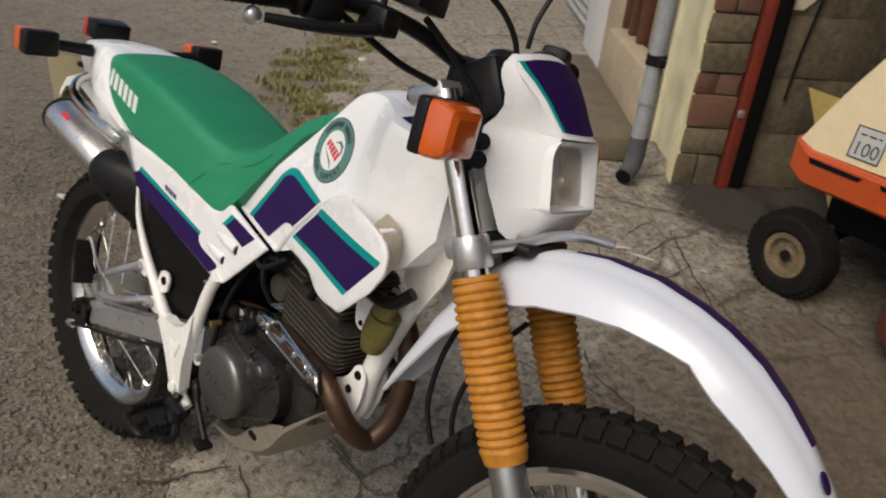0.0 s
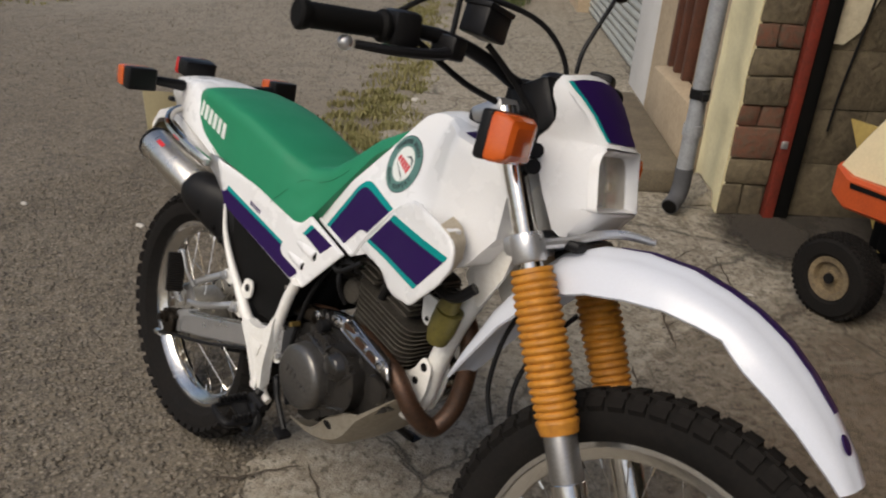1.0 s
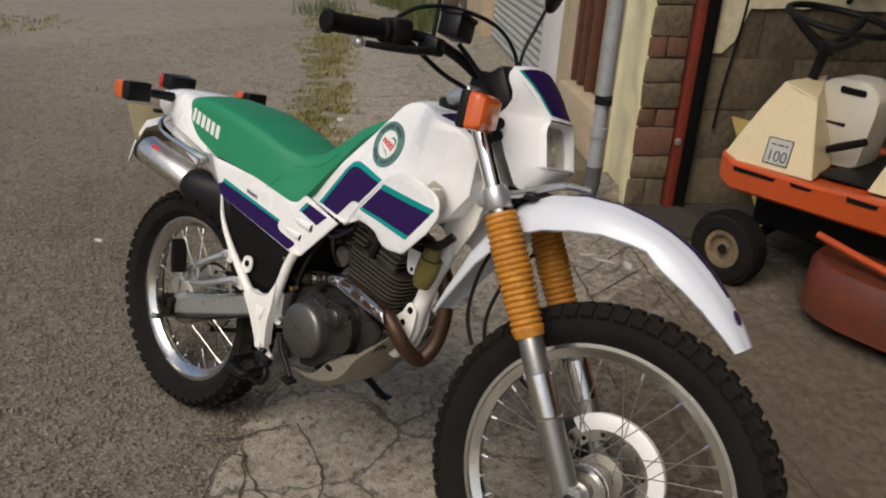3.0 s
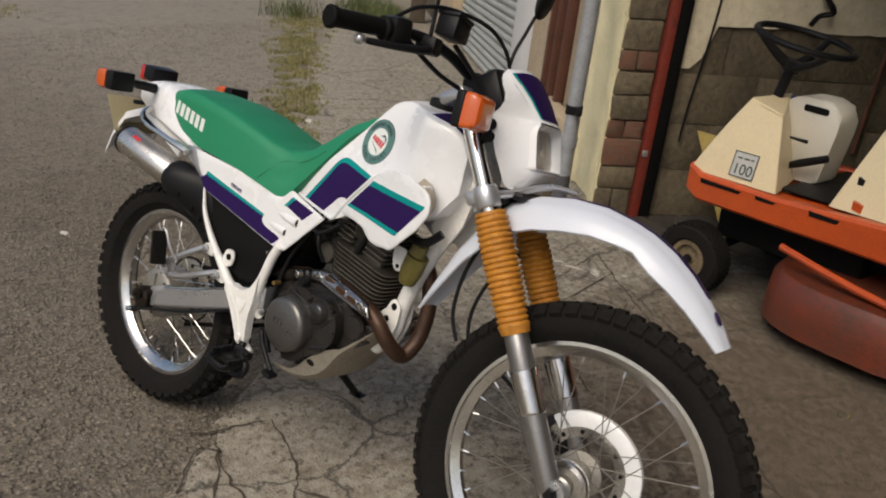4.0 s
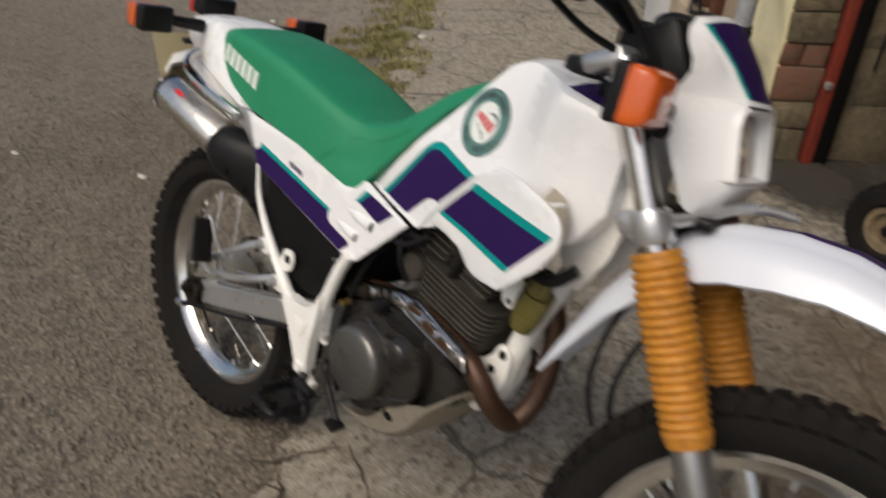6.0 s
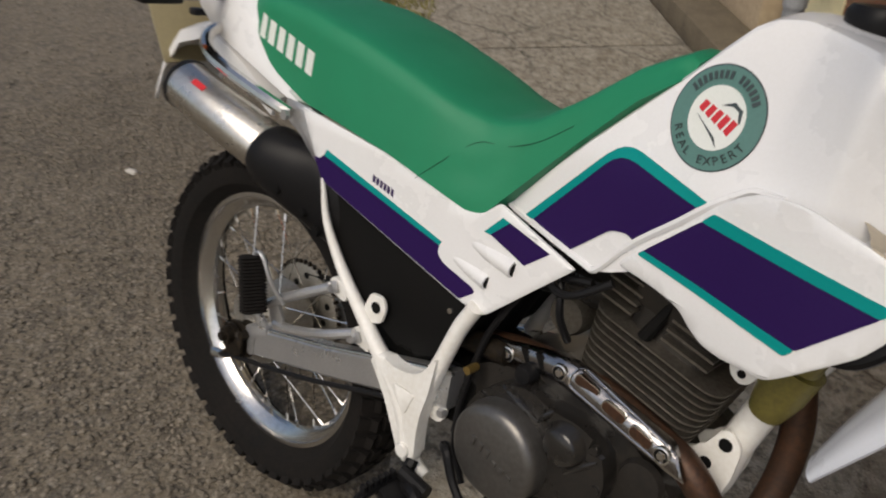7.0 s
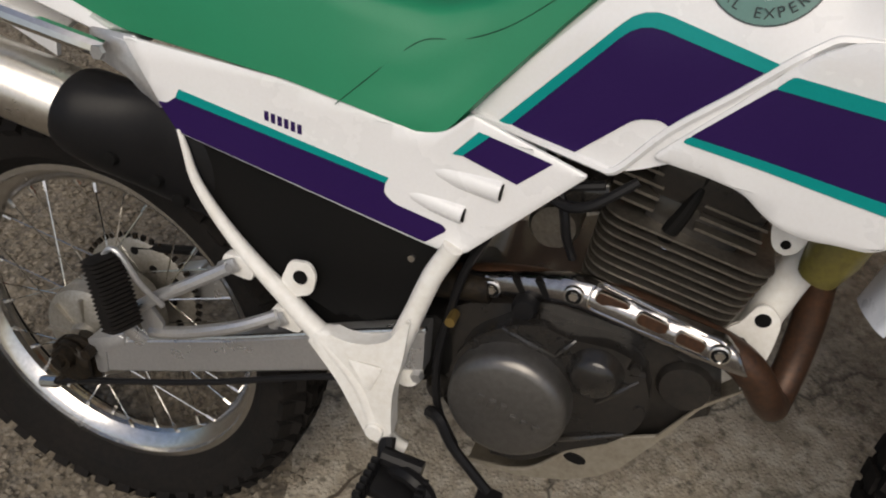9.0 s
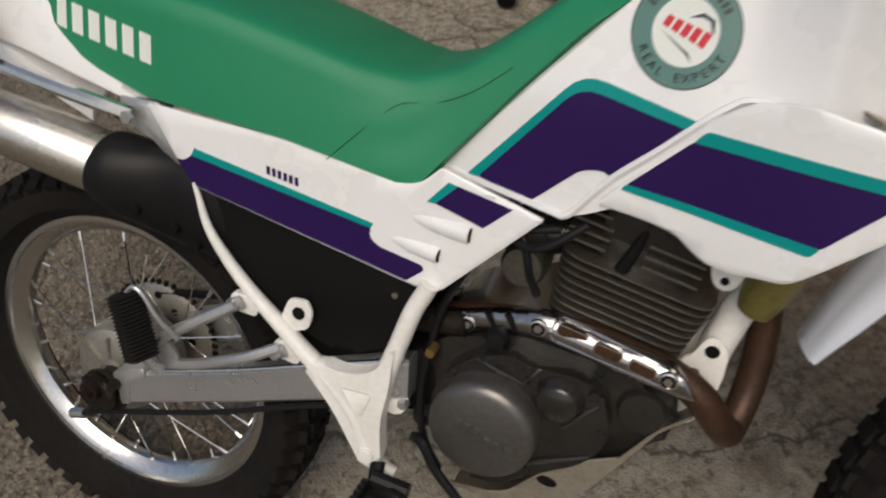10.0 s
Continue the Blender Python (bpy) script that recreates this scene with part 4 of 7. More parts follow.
seam = [(0.395, 0.444), (0.42, 0.468), (0.45, 0.496), (0.475, 0.514), (0.51, 0.518), (0.55, 0.535), (0.59, 0.565)]
for s in (1, -1):
    bpart("seat_seam", sweep([(x, s * (seat_y(x, z) - 0.0004), z) for x, z in seam], 0.0006, 5, 5), surface("seam_thread", (0.006, 0.09, 0.045), rough=0.7), parent=seat)
for k in range(6):
    x = 0.030 + 0.0245 * k
    z = 0.566 - 0.0052 * k
    pts = [(x, z - 0.017), (x + 0.016, z - 0.0205), (x + 0.018, z + 0.013), (x + 0.002, z + 0.0165)]
    bpart("white_bar", panel(pts, (lambda x, z: seat_y(x, z) - 0.0008), 0.0006, 0.012), LETTER, "white printed bar", parent=seat)

# tail
bm = bmesh.new()
rings = []
for x, lo, hi, w in ((-0.215, 0.560, 0.590, 0.050), (-0.20, 0.545, 0.600, 0.060), (-0.14, 0.520, 0.612, 0.072), (-0.08, 0.510, 0.616, 0.088), (-0.02, 0.505, 0.612, 0.104), (0.05, 0.486, 0.560, 0.107), (0.12, 0.468, 0.505, 0.110), (0.165, 0.460, 0.478, 0.112)):
    ring = [(-w * 0.9, lo), (-w, lo + 0.008), (-w * 0.99, (lo + hi) / 2), (-w * 0.90, hi - 0.014), (-w * 0.80, hi - 0.004), (-w * 0.5, hi), (0, hi + 0.002)]
    full = ring + [(-y, z) for y, z in ring[-2::-1]]
    rings.append([bm.verts.new((x, y, z)) for y, z in full])
skin_rings(bm, rings)
tail = bpart("tail_cowl", bm, WHITE, "white tail cowl behind the seat", angle=45)
bm = bmesh.new()
rings = []
for x, z, w in ((0.05, 0.45, 0.085), (-0.06, 0.50, 0.085), (-0.16, 0.525, 0.080), (-0.24, 0.50, 0.075), (-0.30, 0.44, 0.070), (-0.335, 0.375, 0.066)):
    ring = [(-w, -0.022), (-w * 0.97, 0), (-w * 0.5, 0.012), (w * 0.5, 0.012), (w * 0.97, 0), (w, -0.022), (w * 0.93, -0.022), (w * 0.9, -0.004), (w * 0.45, 0.008), (-w * 0.45, 0.008), (-w * 0.9, -0.004), (-w * 0.93, -0.022)]
    rings.append([bm.verts.new((x, y, z + q)) for y, q in ring])
skin_rings(bm, rings)
bpart("rear_mudguard", bm, WHITE, "white rear mudguard", angle=45)
light = bpart("tail_light", block((0.05, 0.085, 0.042), bevel=0.006, m=Matrix.Translation((-0.205, 0, 0.622)) @ Matrix.Rotation(radians(8), 4, "Y")), BLACK, "black tail light housing")
bpart("lens", block((0.022, 0.082, 0.044), bevel=0.006, m=Matrix.Translation((-0.238, 0, 0.622)) @ Matrix.Rotation(radians(8), 4, "Y")), RED_LENS, "red tail light lens", parent=light)
plate_holder = bpart("number_plate", block((0.003, 0.17, 0.115), bevel=0.001, m=Matrix.Translation((-0.30, 0, 0.485)) @ Matrix.Rotation(radians(-32), 4, "Y")), PLATE, "plain number plate seen from its back")
bpart("plate_bracket", block((0.02, 0.09, 0.012), (-0.25, 0, 0.53), 0.003), BLACK)


def indicator(x, y, z, size, facing, steer, stem_to):
    s = 1 if y > 0 else -1
    w, d, h = size
    ob = bpart("indicator", block((d * 0.6, w, h), bevel=0.006, m=Matrix.Translation((x - facing * d * 0.35, y, z)), segments=3), BLACK, "black indicator with an amber lens", steer=steer)
    bm = bmesh.new()
    rings = []
    for q, k in ((-0.05, 0.98), (0.15, 1.0), (0.55, 0.96), (0.85, 0.80), (1.0, 0.55)):
        out = rounded([(-w / 2 * k, -h / 2 * k), (w / 2 * k, -h / 2 * k), (w / 2 * k, h / 2 * k), (-w / 2 * k, h / 2 * k)], 0.010 * k, 3)
        rings.append([bm.verts.new((x + facing * d * q, y + p + s * 0.10 * w * (1 - k), z + r)) for p, r in out])
    skin_rings(bm, rings)
    bpart("lens", bm, AMBER, "amber indicator lens", parent=ob, angle=22)
    bpart("stem", sweep([(x - facing * d * 0.4, y - s * w * 0.45, z), tuple(stem_to)], [0.011, 0.014], 12), BLACK, parent=ob)


for s in (1, -1):
    indicator(-0.115, s * 0.195, 0.598, (0.070, 0.055, 0.052), -1, False, (-0.10, s * 0.085, 0.590))

# grab rails beside the tail
for s in (1, -1):
    rail = bpart("grab_rail", sweep([(0.142, s * 0.121, 0.459), (0.10, s * 0.132, 0.472), (0.01, s * 0.138, 0.492), (-0.05, s * 0.136, 0.508), (-0.085, s * 0.115, 0.524), (-0.10, s * 0.085, 0.534)], 0.0100, 10), CHROME, "chrome grab rail")
    bpart("bracket", plate(rounded([(0.118, 0.478), (0.176, 0.476), (0.206, 0.405), (0.190, 0.402), (0.160, 0.430), (0.124, 0.446)], 0.006), s * 0.104, s * 0.111, 0.002), ALLOY, parent=rail)
    bpart("bolt", lathe([(0.008, 0), (0.008, 0.006), (0.005, 0.008), (0.001, 0.008)], 6, centre=(0.142, -0.133 if s < 0 else 0.120, 0.459)), ALLOY, parent=rail)

# silencer on its right side
ax0, ax1 = Vector((-0.140, -0.126, 0.438)), Vector((0.130, -0.110, 0.376))
rot = (ax1 - ax0).to_track_quat("Y", "Z").to_matrix().to_4x4()
L = (ax1 - ax0).length
can = lathe([(0.001, 0.006), (0.018, 0.006), (0.020, 0.0), (0.034, 0.0), (0.0405, 0.006), (0.0415, 0.012), (0.0415, L - 0.045), (0.036, L - 0.035), (0.001, L - 0.035)], 36)
silencer = bpart("silencer", shifted(can, Matrix.Translation(ax0) @ rot), CAN_STEEL, "polished metal exhaust silencer", angle=30)
bpart("end_cap", shifted(lathe([(0.001, -0.004), (0.014, -0.004), (0.016, -0.012), (0.022, -0.012), (0.024, 0.004), (0.038, 0.003), (0.0425, 0.008), (0.0430, 0.016), (0.0418, 0.017)], 36), Matrix.Translation(ax0) @ rot), BLACK, parent=silencer)
bpart("red_mark", shifted(block((0.010, 0.030, 0.0015), bevel=0.0), Matrix.Translation(ax0) @ rot @ Matrix.Rotation(radians(38), 4, "Y") @ Matrix.Translation((0.0, 0.075, 0.0415))), BADGE_RED, parent=silencer)
cover_line = [(0.090, -0.113, 0.386), (0.100, -0.113, 0.383), (0.128, -0.110, 0.374), (0.165, -0.102, 0.361), (0.208, -0.086, 0.335), (0.252, -0.074, 0.304), (0.296, -0.068, 0.274), (0.330, -0.066, 0.256)]
bm = sweep(cover_line, [0.0440, 0.0500, 0.0545, 0.0580, 0.0560, 0.0470, 0.0330, 0.018], 30, 6)
for v in bm.verts:
    mid = -lerp(v.co.x, [(0.06, 0.113), (0.10, 0.113), (0.165, 0.102), (0.208, 0.086), (0.252, 0.074), (0.34, 0.066)])
    v.co.y = mid + (v.co.y - mid) * lerp(v.co.x, [(0.06, 1.0), (0.115, 0.90), (0.20, 0.48), (0.34, 0.45)])
pipe_cover = bpart("silencer_shield", bm, BLACK, "black plastic exhaust shield", angle=50)
for (x, y, z) in ((0.150, -0.1440, 0.350), (0.186, -0.1210, 0.322), (0.206, -0.1090, 0.296)):
    bpart("dimple", lathe([(0.001, -0.004), (0.008, -0.003), (0.010, 0.004)], 12, centre=(x, y, z)), BLACK_MATT, parent=pipe_cover)
bpart("exhaust_pipe", sweep([(0.25, -0.075, 0.25), (0.31, -0.065, 0.225), (0.42, -0.060, 0.230), (0.50, -0.062, 0.238), (0.56, -0.066, 0.248)], 0.017, 12), GREASE, "rusty exhaust pipe")


# wheels
def wheel(name, at, tyre_r, tyre_w, rim_r, rim_w, spokes, steer, knobs, label):
    M = Matrix.Translation(at)
    hub_r = 0.032
    hub = lathe([(0.001, -0.055), (0.018, -0.055), (0.020, -0.048), (hub_r + 0.018, -0.044), (hub_r + 0.018, -0.038), (hub_r, -0.034), (hub_r, 0.030), (hub_r + 0.018, 0.034), (hub_r + 0.018, 0.042), (0.022, 0.046), (0.020, 0.055), (0.001, 0.055)], 32)
    w = bpart(name, shifted(hub, M), CAST, label, steer=steer)
    h = rim_w / 2
    rim = lathe([(rim_r, -h), (rim_r + 0.001, -h + 0.003), (rim_r - 0.010, -h + 0.005), (rim_r - 0.016, -h + 0.014), (rim_r - 0.024, -0.006), (rim_r - 0.024, 0.006), (rim_r - 0.016, h - 0.014), (rim_r - 0.010, h - 0.005), (rim_r + 0.001, h - 0.003), (rim_r, h), (rim_r - 0.008, h), (rim_r - 0.010, h - 0.005), (rim_r - 0.019, h - 0.009), (rim_r - 0.029, 0.008), (rim_r - 0.031, 0.0), (rim_r - 0.029, -0.008), (rim_r - 0.019, -h + 0.009), (rim_r - 0.010, -h + 0.005), (rim_r - 0.008, -h)], 72, closed=True)
    bpart("rim", shifted(rim, M), RIM, "polished alloy rim", parent=w, angle=28)
    base = tyre_r - 0.0085
    H, W = base - rim_r, tyre_w / 2
    prof = [(rim_r - 0.006, -h + 0.006), (rim_r + 0.002, -h - 0.001), (rim_r + H * 0.25, -W * 0.86), (rim_r + H * 0.5, -W * 0.97), (rim_r + H * 0.72, -W * 0.92), (rim_r + H * 0.88, -W * 0.70), (base, -W * 0.32)]
    prof = prof + [(r, -y) for r, y in prof[::-1]]
    tyre = lathe(prof + [(rim_r - 0.010, 0.0)], 72, closed=True)
    bpart("tyre", shifted(tyre, M), RUBBER, "black knobbly trail tyre", parent=w, angle=30)
    count, rows = knobs
    for j, (r, y, tilt, sx, sy) in enumerate(rows):
        lump = bmesh.new()
        bmesh.ops.create_cube(lump, size=1.0, matrix=Matrix.Diagonal((0.020, sy, sx, 1)))
        for v in lump.verts:
            if v.co.x > 0:
                v.co.y *= 0.86
                v.co.z *= 0.86
        km = finish(lump, "knob", RUBBER)
        for k in range(count):
            a = 2 * math.pi * (k + (0.5 if j % 2 else 0)) / count
            ob = new("knob", km)
            ob.parent = w
            ob.matrix_basis = M @ Matrix.Rotation(-a, 4, "Y") @ Matrix.Translation((r, y, 0)) @ Matrix.Rotation(tilt, 4, "Z")
    bar = sweep([(0, 0, 0), (1, 0, 0)], 0.0012, 5)
    me = finish(bar, "spoke", SPOKE_DARK if steer else CHROME)
    nm = finish(sweep([(-0.016, 0, 0), (0.002, 0, 0)], 0.0032, 6), "nipple", RIM)
    for k in range(spokes):
        s = 1 if k % 2 else -1
        lay = 1 if (k // 2) % 2 else -1
        a = 2 * math.pi * k / spokes
        b = a + lay * radians(62)
        p = Vector(((hub_r + 0.014) * math.cos(b), s * 0.038, (hub_r + 0.014) * math.sin(b)))
        q = Vector(((rim_r - 0.028) * math.cos(a), s * 0.004, (rim_r - 0.028) * math.sin(a)))
        d = q - p
        ob = new("spoke", me)
        ob.parent = w
        ob.matrix_basis = M @ Matrix.Translation(p) @ d.to_track_quat("X", "Z").to_matrix().to_4x4() @ Matrix.Diagonal((d.length, 1, 1, 1))
        nb = new("nipple", nm)
        nb.parent = w
        nb.matrix_basis = M @ Matrix.Translation(q) @ d.to_track_quat("X", "Z").to_matrix().to_4x4()
    return w, M


REAR_KNOBS = (49, [(0.3145, -0.013, 0.0, 0.030, 0.022), (0.3145, 0.013, 0.0, 0.030, 0.022), (0.310, -0.035, 0.4, 0.027, 0.019), (0.310, 0.035, -0.4, 0.027, 0.019), (0.299, -0.049, 0.95, 0.025, 0.018), (0.299, 0.049, -0.95, 0.025, 0.018)])
FRONT_KNOBS = (64, [(0.3497, 0.0, 0.0, 0.028, 0.024), (0.3472, -0.020, 0.25, 0.026, 0.018), (0.3472, 0.020, -0.25, 0.026, 0.018), (0.3385, -0.034, 0.9, 0.025, 0.018), (0.3385, 0.034, -0.9, 0.025, 0.018)])
rear, MR = wheel("rear_wheel", (0, 0, 0), 0.3255, 0.118, 0.243, 0.056, 32, False, REAR_KNOBS, "rear wheel with alloy rim and wire spokes")
rear.matrix_basis = BODY @ Matrix.Translation((0, 0, 0.016))
FRONT = (1.349, 0, 0.063)
LEG = (1.348, 0, 0.043)
front, MF = wheel("front_wheel", FRONT, 0.3630, 0.086, 0.2810, 0.044, 36, True, FRONT_KNOBS, "front wheel with alloy rim and wire spokes")
# rear drum brake and sprocket
drum = bpart("brake_drum", lathe([(0.001, -0.075), (0.020, -0.075), (0.024, -0.066), (0.060, -0.062), (0.070, -0.056), (0.073, -0.046), (0.073, 0.02), (0.001, 0.02)], 36), CAST, "dusty cast brake drum", parent=rear)
for k in range(8):
    a = 2 * math.pi * k / 8
    bpart("drum_rib", block((0.034, 0.010, 0.004), bevel=0.0, m=Matrix.Rotation(-a, 4, "Y") @ Matrix.Translation((0.044, -0.064, 0))), CAST, parent=drum)
bpart("brake_arm", sweep([(0.020, -0.084, 0.040), (0.004, -0.100, 0.000), (-0.014, -0.108, -0.034)], [0.011, 0.009, 0.008], 8), GREASE, "greasy brake arm")
rod = bpart("brake_rod", sweep([(-0.020, -0.112, -0.034), (0.029, -0.112, -0.016), (0.2075, -0.110, 0.037), (0.3946, -0.108, 0.105), (0.46, -0.10, 0.105)], 0.0042, 8), BLACK, "dark brake rod")
bpart("adjuster", sweep([(-0.044, -0.112, -0.040), (-0.018, -0.112, -0.034)], 0.0085, 8), RIM, parent=rod)
sprocket = bpart("sprocket", lathe([(0.030, 0.056), (0.088, 0.056), (0.094, 0.059), (0.094, 0.063), (0.088, 0.066), (0.030, 0.066)], 44, closed=True), CAST, "dusty rear sprocket", parent=rear)
for k in range(44):
    a = 2 * math.pi * k / 44
    bpart("tooth", block((0.009, 0.005, 0.006), bevel=0.0, m=Matrix.Rotation(-a, 4, "Y") @ Matrix.Translation((0.097, 0.061, 0))), GREASE, parent=sprocket)
for k in range(12):
    a = 2 * math.pi * k / 12
    r = 0.075 if k % 2 else 0.058
    bpart("hole", lathe([(0.001, -0.001), (0.0065, -0.001), (0.0065, 0.001)], 10, centre=(r * math.cos(a), 0.0555, r * math.sin(a))), BLACK_MATT, parent=sprocket)
bpart("axle_nut", lathe([(0.001, -0.138), (0.008, -0.138), (0.009, -0.130), (0.015, -0.130), (0.016, -0.118), (0.020, -0.118), (0.020, -0.110)], 12, centre=(0.012, 0, 0.010)), GREASE, parent=rear)

# swingarm
for s in (1, -1):
    arm = bmesh.new()
    rings = []
    for x, lo, hi, y, t in ((0.058, 0.000, 0.056, 0.090, 0.013), (0.10, 0.013, 0.070, 0.090, 0.014), (0.25, 0.059, 0.115, 0.090, 0.014), (0.40, 0.109, 0.167, 0.089, 0.015), (0.50, 0.140, 0.200, 0.088, 0.016)):
        b = 0.006
        ring = [(-t + b, lo), (t - b, lo), (t, lo + b), (t, hi - b), (t - b, hi), (-t + b, hi), (-t, hi - b), (-t, lo + b)]
        rings.append([arm.verts.new((x, s * y + q, z)) for q, z in ring])
    skin_rings(arm, rings)
    sw = bpart("swingarm", arm, ALLOY, "brushed aluminium swingarm", angle=30)
    bpart("weld_seam", sweep([(0.10, s * 0.100, 0.069), (0.25, s * 0.100, 0.114), (0.40, s * 0.100, 0.166), (0.50, s * 0.100, 0.199)], 0.0035, 8), RIM, parent=sw)
    bpart("end_cap", plate(rounded([(0.046, 0.036), (0.038, 0.052), (0.095, 0.074), (0.100, 0.060), (0.066, 0.042), (0.064, 0.004), (0.048, 0.000)], 0.004), s * 0.078, s * 0.1055, 0.002), ALLOY, "pressed alloy end cap", parent=sw)
    bpart("chain_adjuster", plate(rounded([(-0.022, -0.020), (0.052, -0.012), (0.056, 0.036), (0.020, 0.050), (-0.016, 0.036)], 0.012), s * 0.096, s * 0.104, 0.002), GREASE, "greasy dark axle plate", parent=sw)
    cam_bm = lathe([(0.001, 0), (0.026, 0), (0.031, 0.004), (0.031, 0.009), (0.001, 0.009)], 14, centre=(0.014, s * 0.110 - (0.009 if s < 0 else 0), 0.012))
    for v in cam_bm.verts:
        v.co += 0.004 * noise.noise_vector(v.co * 60)
    bpart("axle_cam", cam_bm, GREASE, "notched snail cam caked with grease", parent=sw)
    for (bx, bz, br) in ((0.044, 0.036, 0.008), (-0.002, 0.036, 0.006)):
        lump = lathe([(0.001, -0.010), (br, -0.009), (br * 1.1, 0.0), (br * 1.1, 0.012)], 7, centre=(bx, s * 0.110, bz))
        bpart("adjuster_bolt", lump, GREASE, parent=sw)
bpart("chain", sweep([(0.0, 0.062, 0.094), (0.25, 0.066, 0.135), (0.50, 0.07, 0.160)], 0.007, 6), BLACK_MATT)
bpart("chain", sweep([(0.0, 0.062, -0.094), (0.25, 0.066, -0.01), (0.50, 0.07, 0.085)], 0.007, 6), BLACK_MATT)

# frame
for s in (1, -1):
    tube = [(0.216, 0.384), (0.222, 0.365), (0.2321, 0.328), (0.2567, 0.2886), (0.2926, 0.247), (0.333, 0.209), (0.364, 0.179), (0.396, 0.153), (0.4316, 0.111), (0.4500, 0.0614), (0.452, 0.048)]
    fr = bpart("subframe_tube", sweep([(x, s * 0.113, z) for x, z in tube], [0.002, 0.004, 0.0058, 0.0074, 0.0092, 0.0110, 0.0122, 0.0132, 0.0142, 0.0140, 0.0135], 14), FRAME_WHITE, "white painted frame tube", angle=60)
    upright = [(0.524, 0.314), (0.5182, 0.3016), (0.5049, 0.2743), (0.4889, 0.227), (0.4777, 0.1937), (0.4689, 0.1678), (0.456, 0.120)]
    bpart("upright_tube", sweep([(x, s * 0.109, z) for x, z in upright], [0.0115, 0.0115, 0.0118, 0.0122, 0.0132, 0.0145, 0.015], 14), FRAME_WHITE, "white painted frame tube", parent=fr, angle=60)
    bpart("gusset", plate(rounded([(0.3655, 0.166), (0.3866, 0.1816), (0.4108, 0.1739), (0.4381, 0.1758), (0.4645, 0.1876), (0.4826, 0.2192), (0.489, 0.225), (0.4823, 0.1619), (0.4739, 0.127), (0.4719, 0.0929), (0.4745, 0.0505), (0.4636, 0.0373), (0.4454, 0.0398), (0.4378, 0.055), (0.4044, 0.1169)], [0.006, 0.01, 0.02, 0.02, 0.02, 0.006, 0.003, 0.02, 0.02, 0.02, 0.012, 0.01, 0.01, 0.02, 0.02]), s * 0.103, s * 0.1255, 0.006), FRAME_WHITE, parent=fr, angle=50)
    bpart("pressed_panel", plate(rounded([(0.416, 0.152), (0.462, 0.152), (0.455, 0.138), (0.447, 0.112), (0.436, 0.124)], 0.008), s * 0.1257, s * 0.1275, 0.0016), FRAME_WHITE, parent=fr, angle=50)
    bpart("pivot_bolt", lathe([(0.001, -0.006), (0.010, -0.006), (0.0115, -0.004), (0.0115, 0.004)], 24, centre=(0.4535, s * 0.1255 - (0.004 if s > 0 else 0), 0.056)), FRAME_WHITE, parent=fr)
    bpart("lower_foot", sweep([(0.455, s * 0.112, 0.045), (0.470, s * 0.110, 0.030), (0.486, s * 0.108, 0.022)], [0.013, 0.012, 0.010], 12), FRAME_WHITE, parent=fr)
    bpart("rear_tab", plate(rounded([(0.470, 0.150), (0.498, 0.150), (0.500, 0.128), (0.488, 0.112), (0.470, 0.112)], 0.006), s * 0.096, s * 0.100, 0.001), FRAME_WHITE, parent=fr)
    bpart("bolt", lathe([(0.001, -0.005), (0.006, -0.005), (0.008, 0.0), (0.008, 0.004)], 6, centre=(0.494, s * 0.104, 0.134)), ALLOY, parent=fr)
    for (x, z) in ((0.273, 0.236), (0.331, 0.180)):
        bpart("lug", plate(rounded([(x - 0.014, z - 0.010), (x + 0.026, z - 0.016), (x + 0.030, z + 0.012), (x - 0.008, z + 0.013)], 0.006), s * 0.110, s * 0.121, 0.001), FRAME_WHITE, parent=fr)
        bpart("bolt", lathe([(0.001, -0.004), (0.0055, -0.004), (0.0075, 0.0), (0.0075, 0.004)], 6, centre=(x, s * 0.134, z)), ALLOY, parent=fr)
    eye = [(0.342, 0.254), (0.366, 0.256), (0.374, 0.240), (0.368, 0.216), (0.338, 0.204), (0.330, 0.226)]
    bpart("lug", plate(rounded(eye, 0.006), s * 0.108, s * 0.113, 0.0008), FRAME_WHITE, parent=fr)
    bpart("lug_hole", lathe([(0.001, -0.001), (0.0085, -0.001), (0.0085, 0.001)], 18, centre=(0.355, s * 0.1138, 0.236)), BLACK_MATT, parent=fr)
    # pillion footrest hanger
    hang = bpart("footrest_hanger", sweep([(0.276, s * 0.131, 0.238), (0.2297, s * 0.145, 0.2105), (0.190, s * 0.150, 0.186), (0.163, s * 0.156, 0.166)], 0.0078, 10), ALLOY, "silver pillion footrest hanger")
    bpart("stay", sweep([(0.334, s * 0.131, 0.190), (0.2913, s * 0.145, 0.1717), (0.2232, s * 0.148, 0.1454), (0.180, s * 0.152, 0.137)], 0.0076, 10), ALLOY, parent=hang)
    for (x, z) in ((0.273, 0.236), (0.331, 0.180)):
        bpart("rod_end", block((0.024, 0.006, 0.018), bevel=0.003, m=Matrix.Translation((x, s * 0.126, z)) @ Matrix.Rotation(radians(-28), 4, "Y")), ALLOY, parent=hang)
    bpart("cross_plate", plate(rounded([(0.160, 0.172), (0.178, 0.182), (0.200, 0.152), (0.186, 0.130), (0.172, 0.134)], 0.006), s * 0.148, s * 0.154, 0.001), ALLOY, parent=hang)
    bpart("wire_guard", sweep([(0.150, s * 0.176, 0.248), (0.160, s * 0.175, 0.257), (0.172, s * 0.174, 0.250), (0.188, s * 0.170, 0.216), (0.205, s * 0.158, 0.184)], 0.0034, 8), ALLOY, parent=hang)
    grip_bm = bmesh.new()
    grings = []
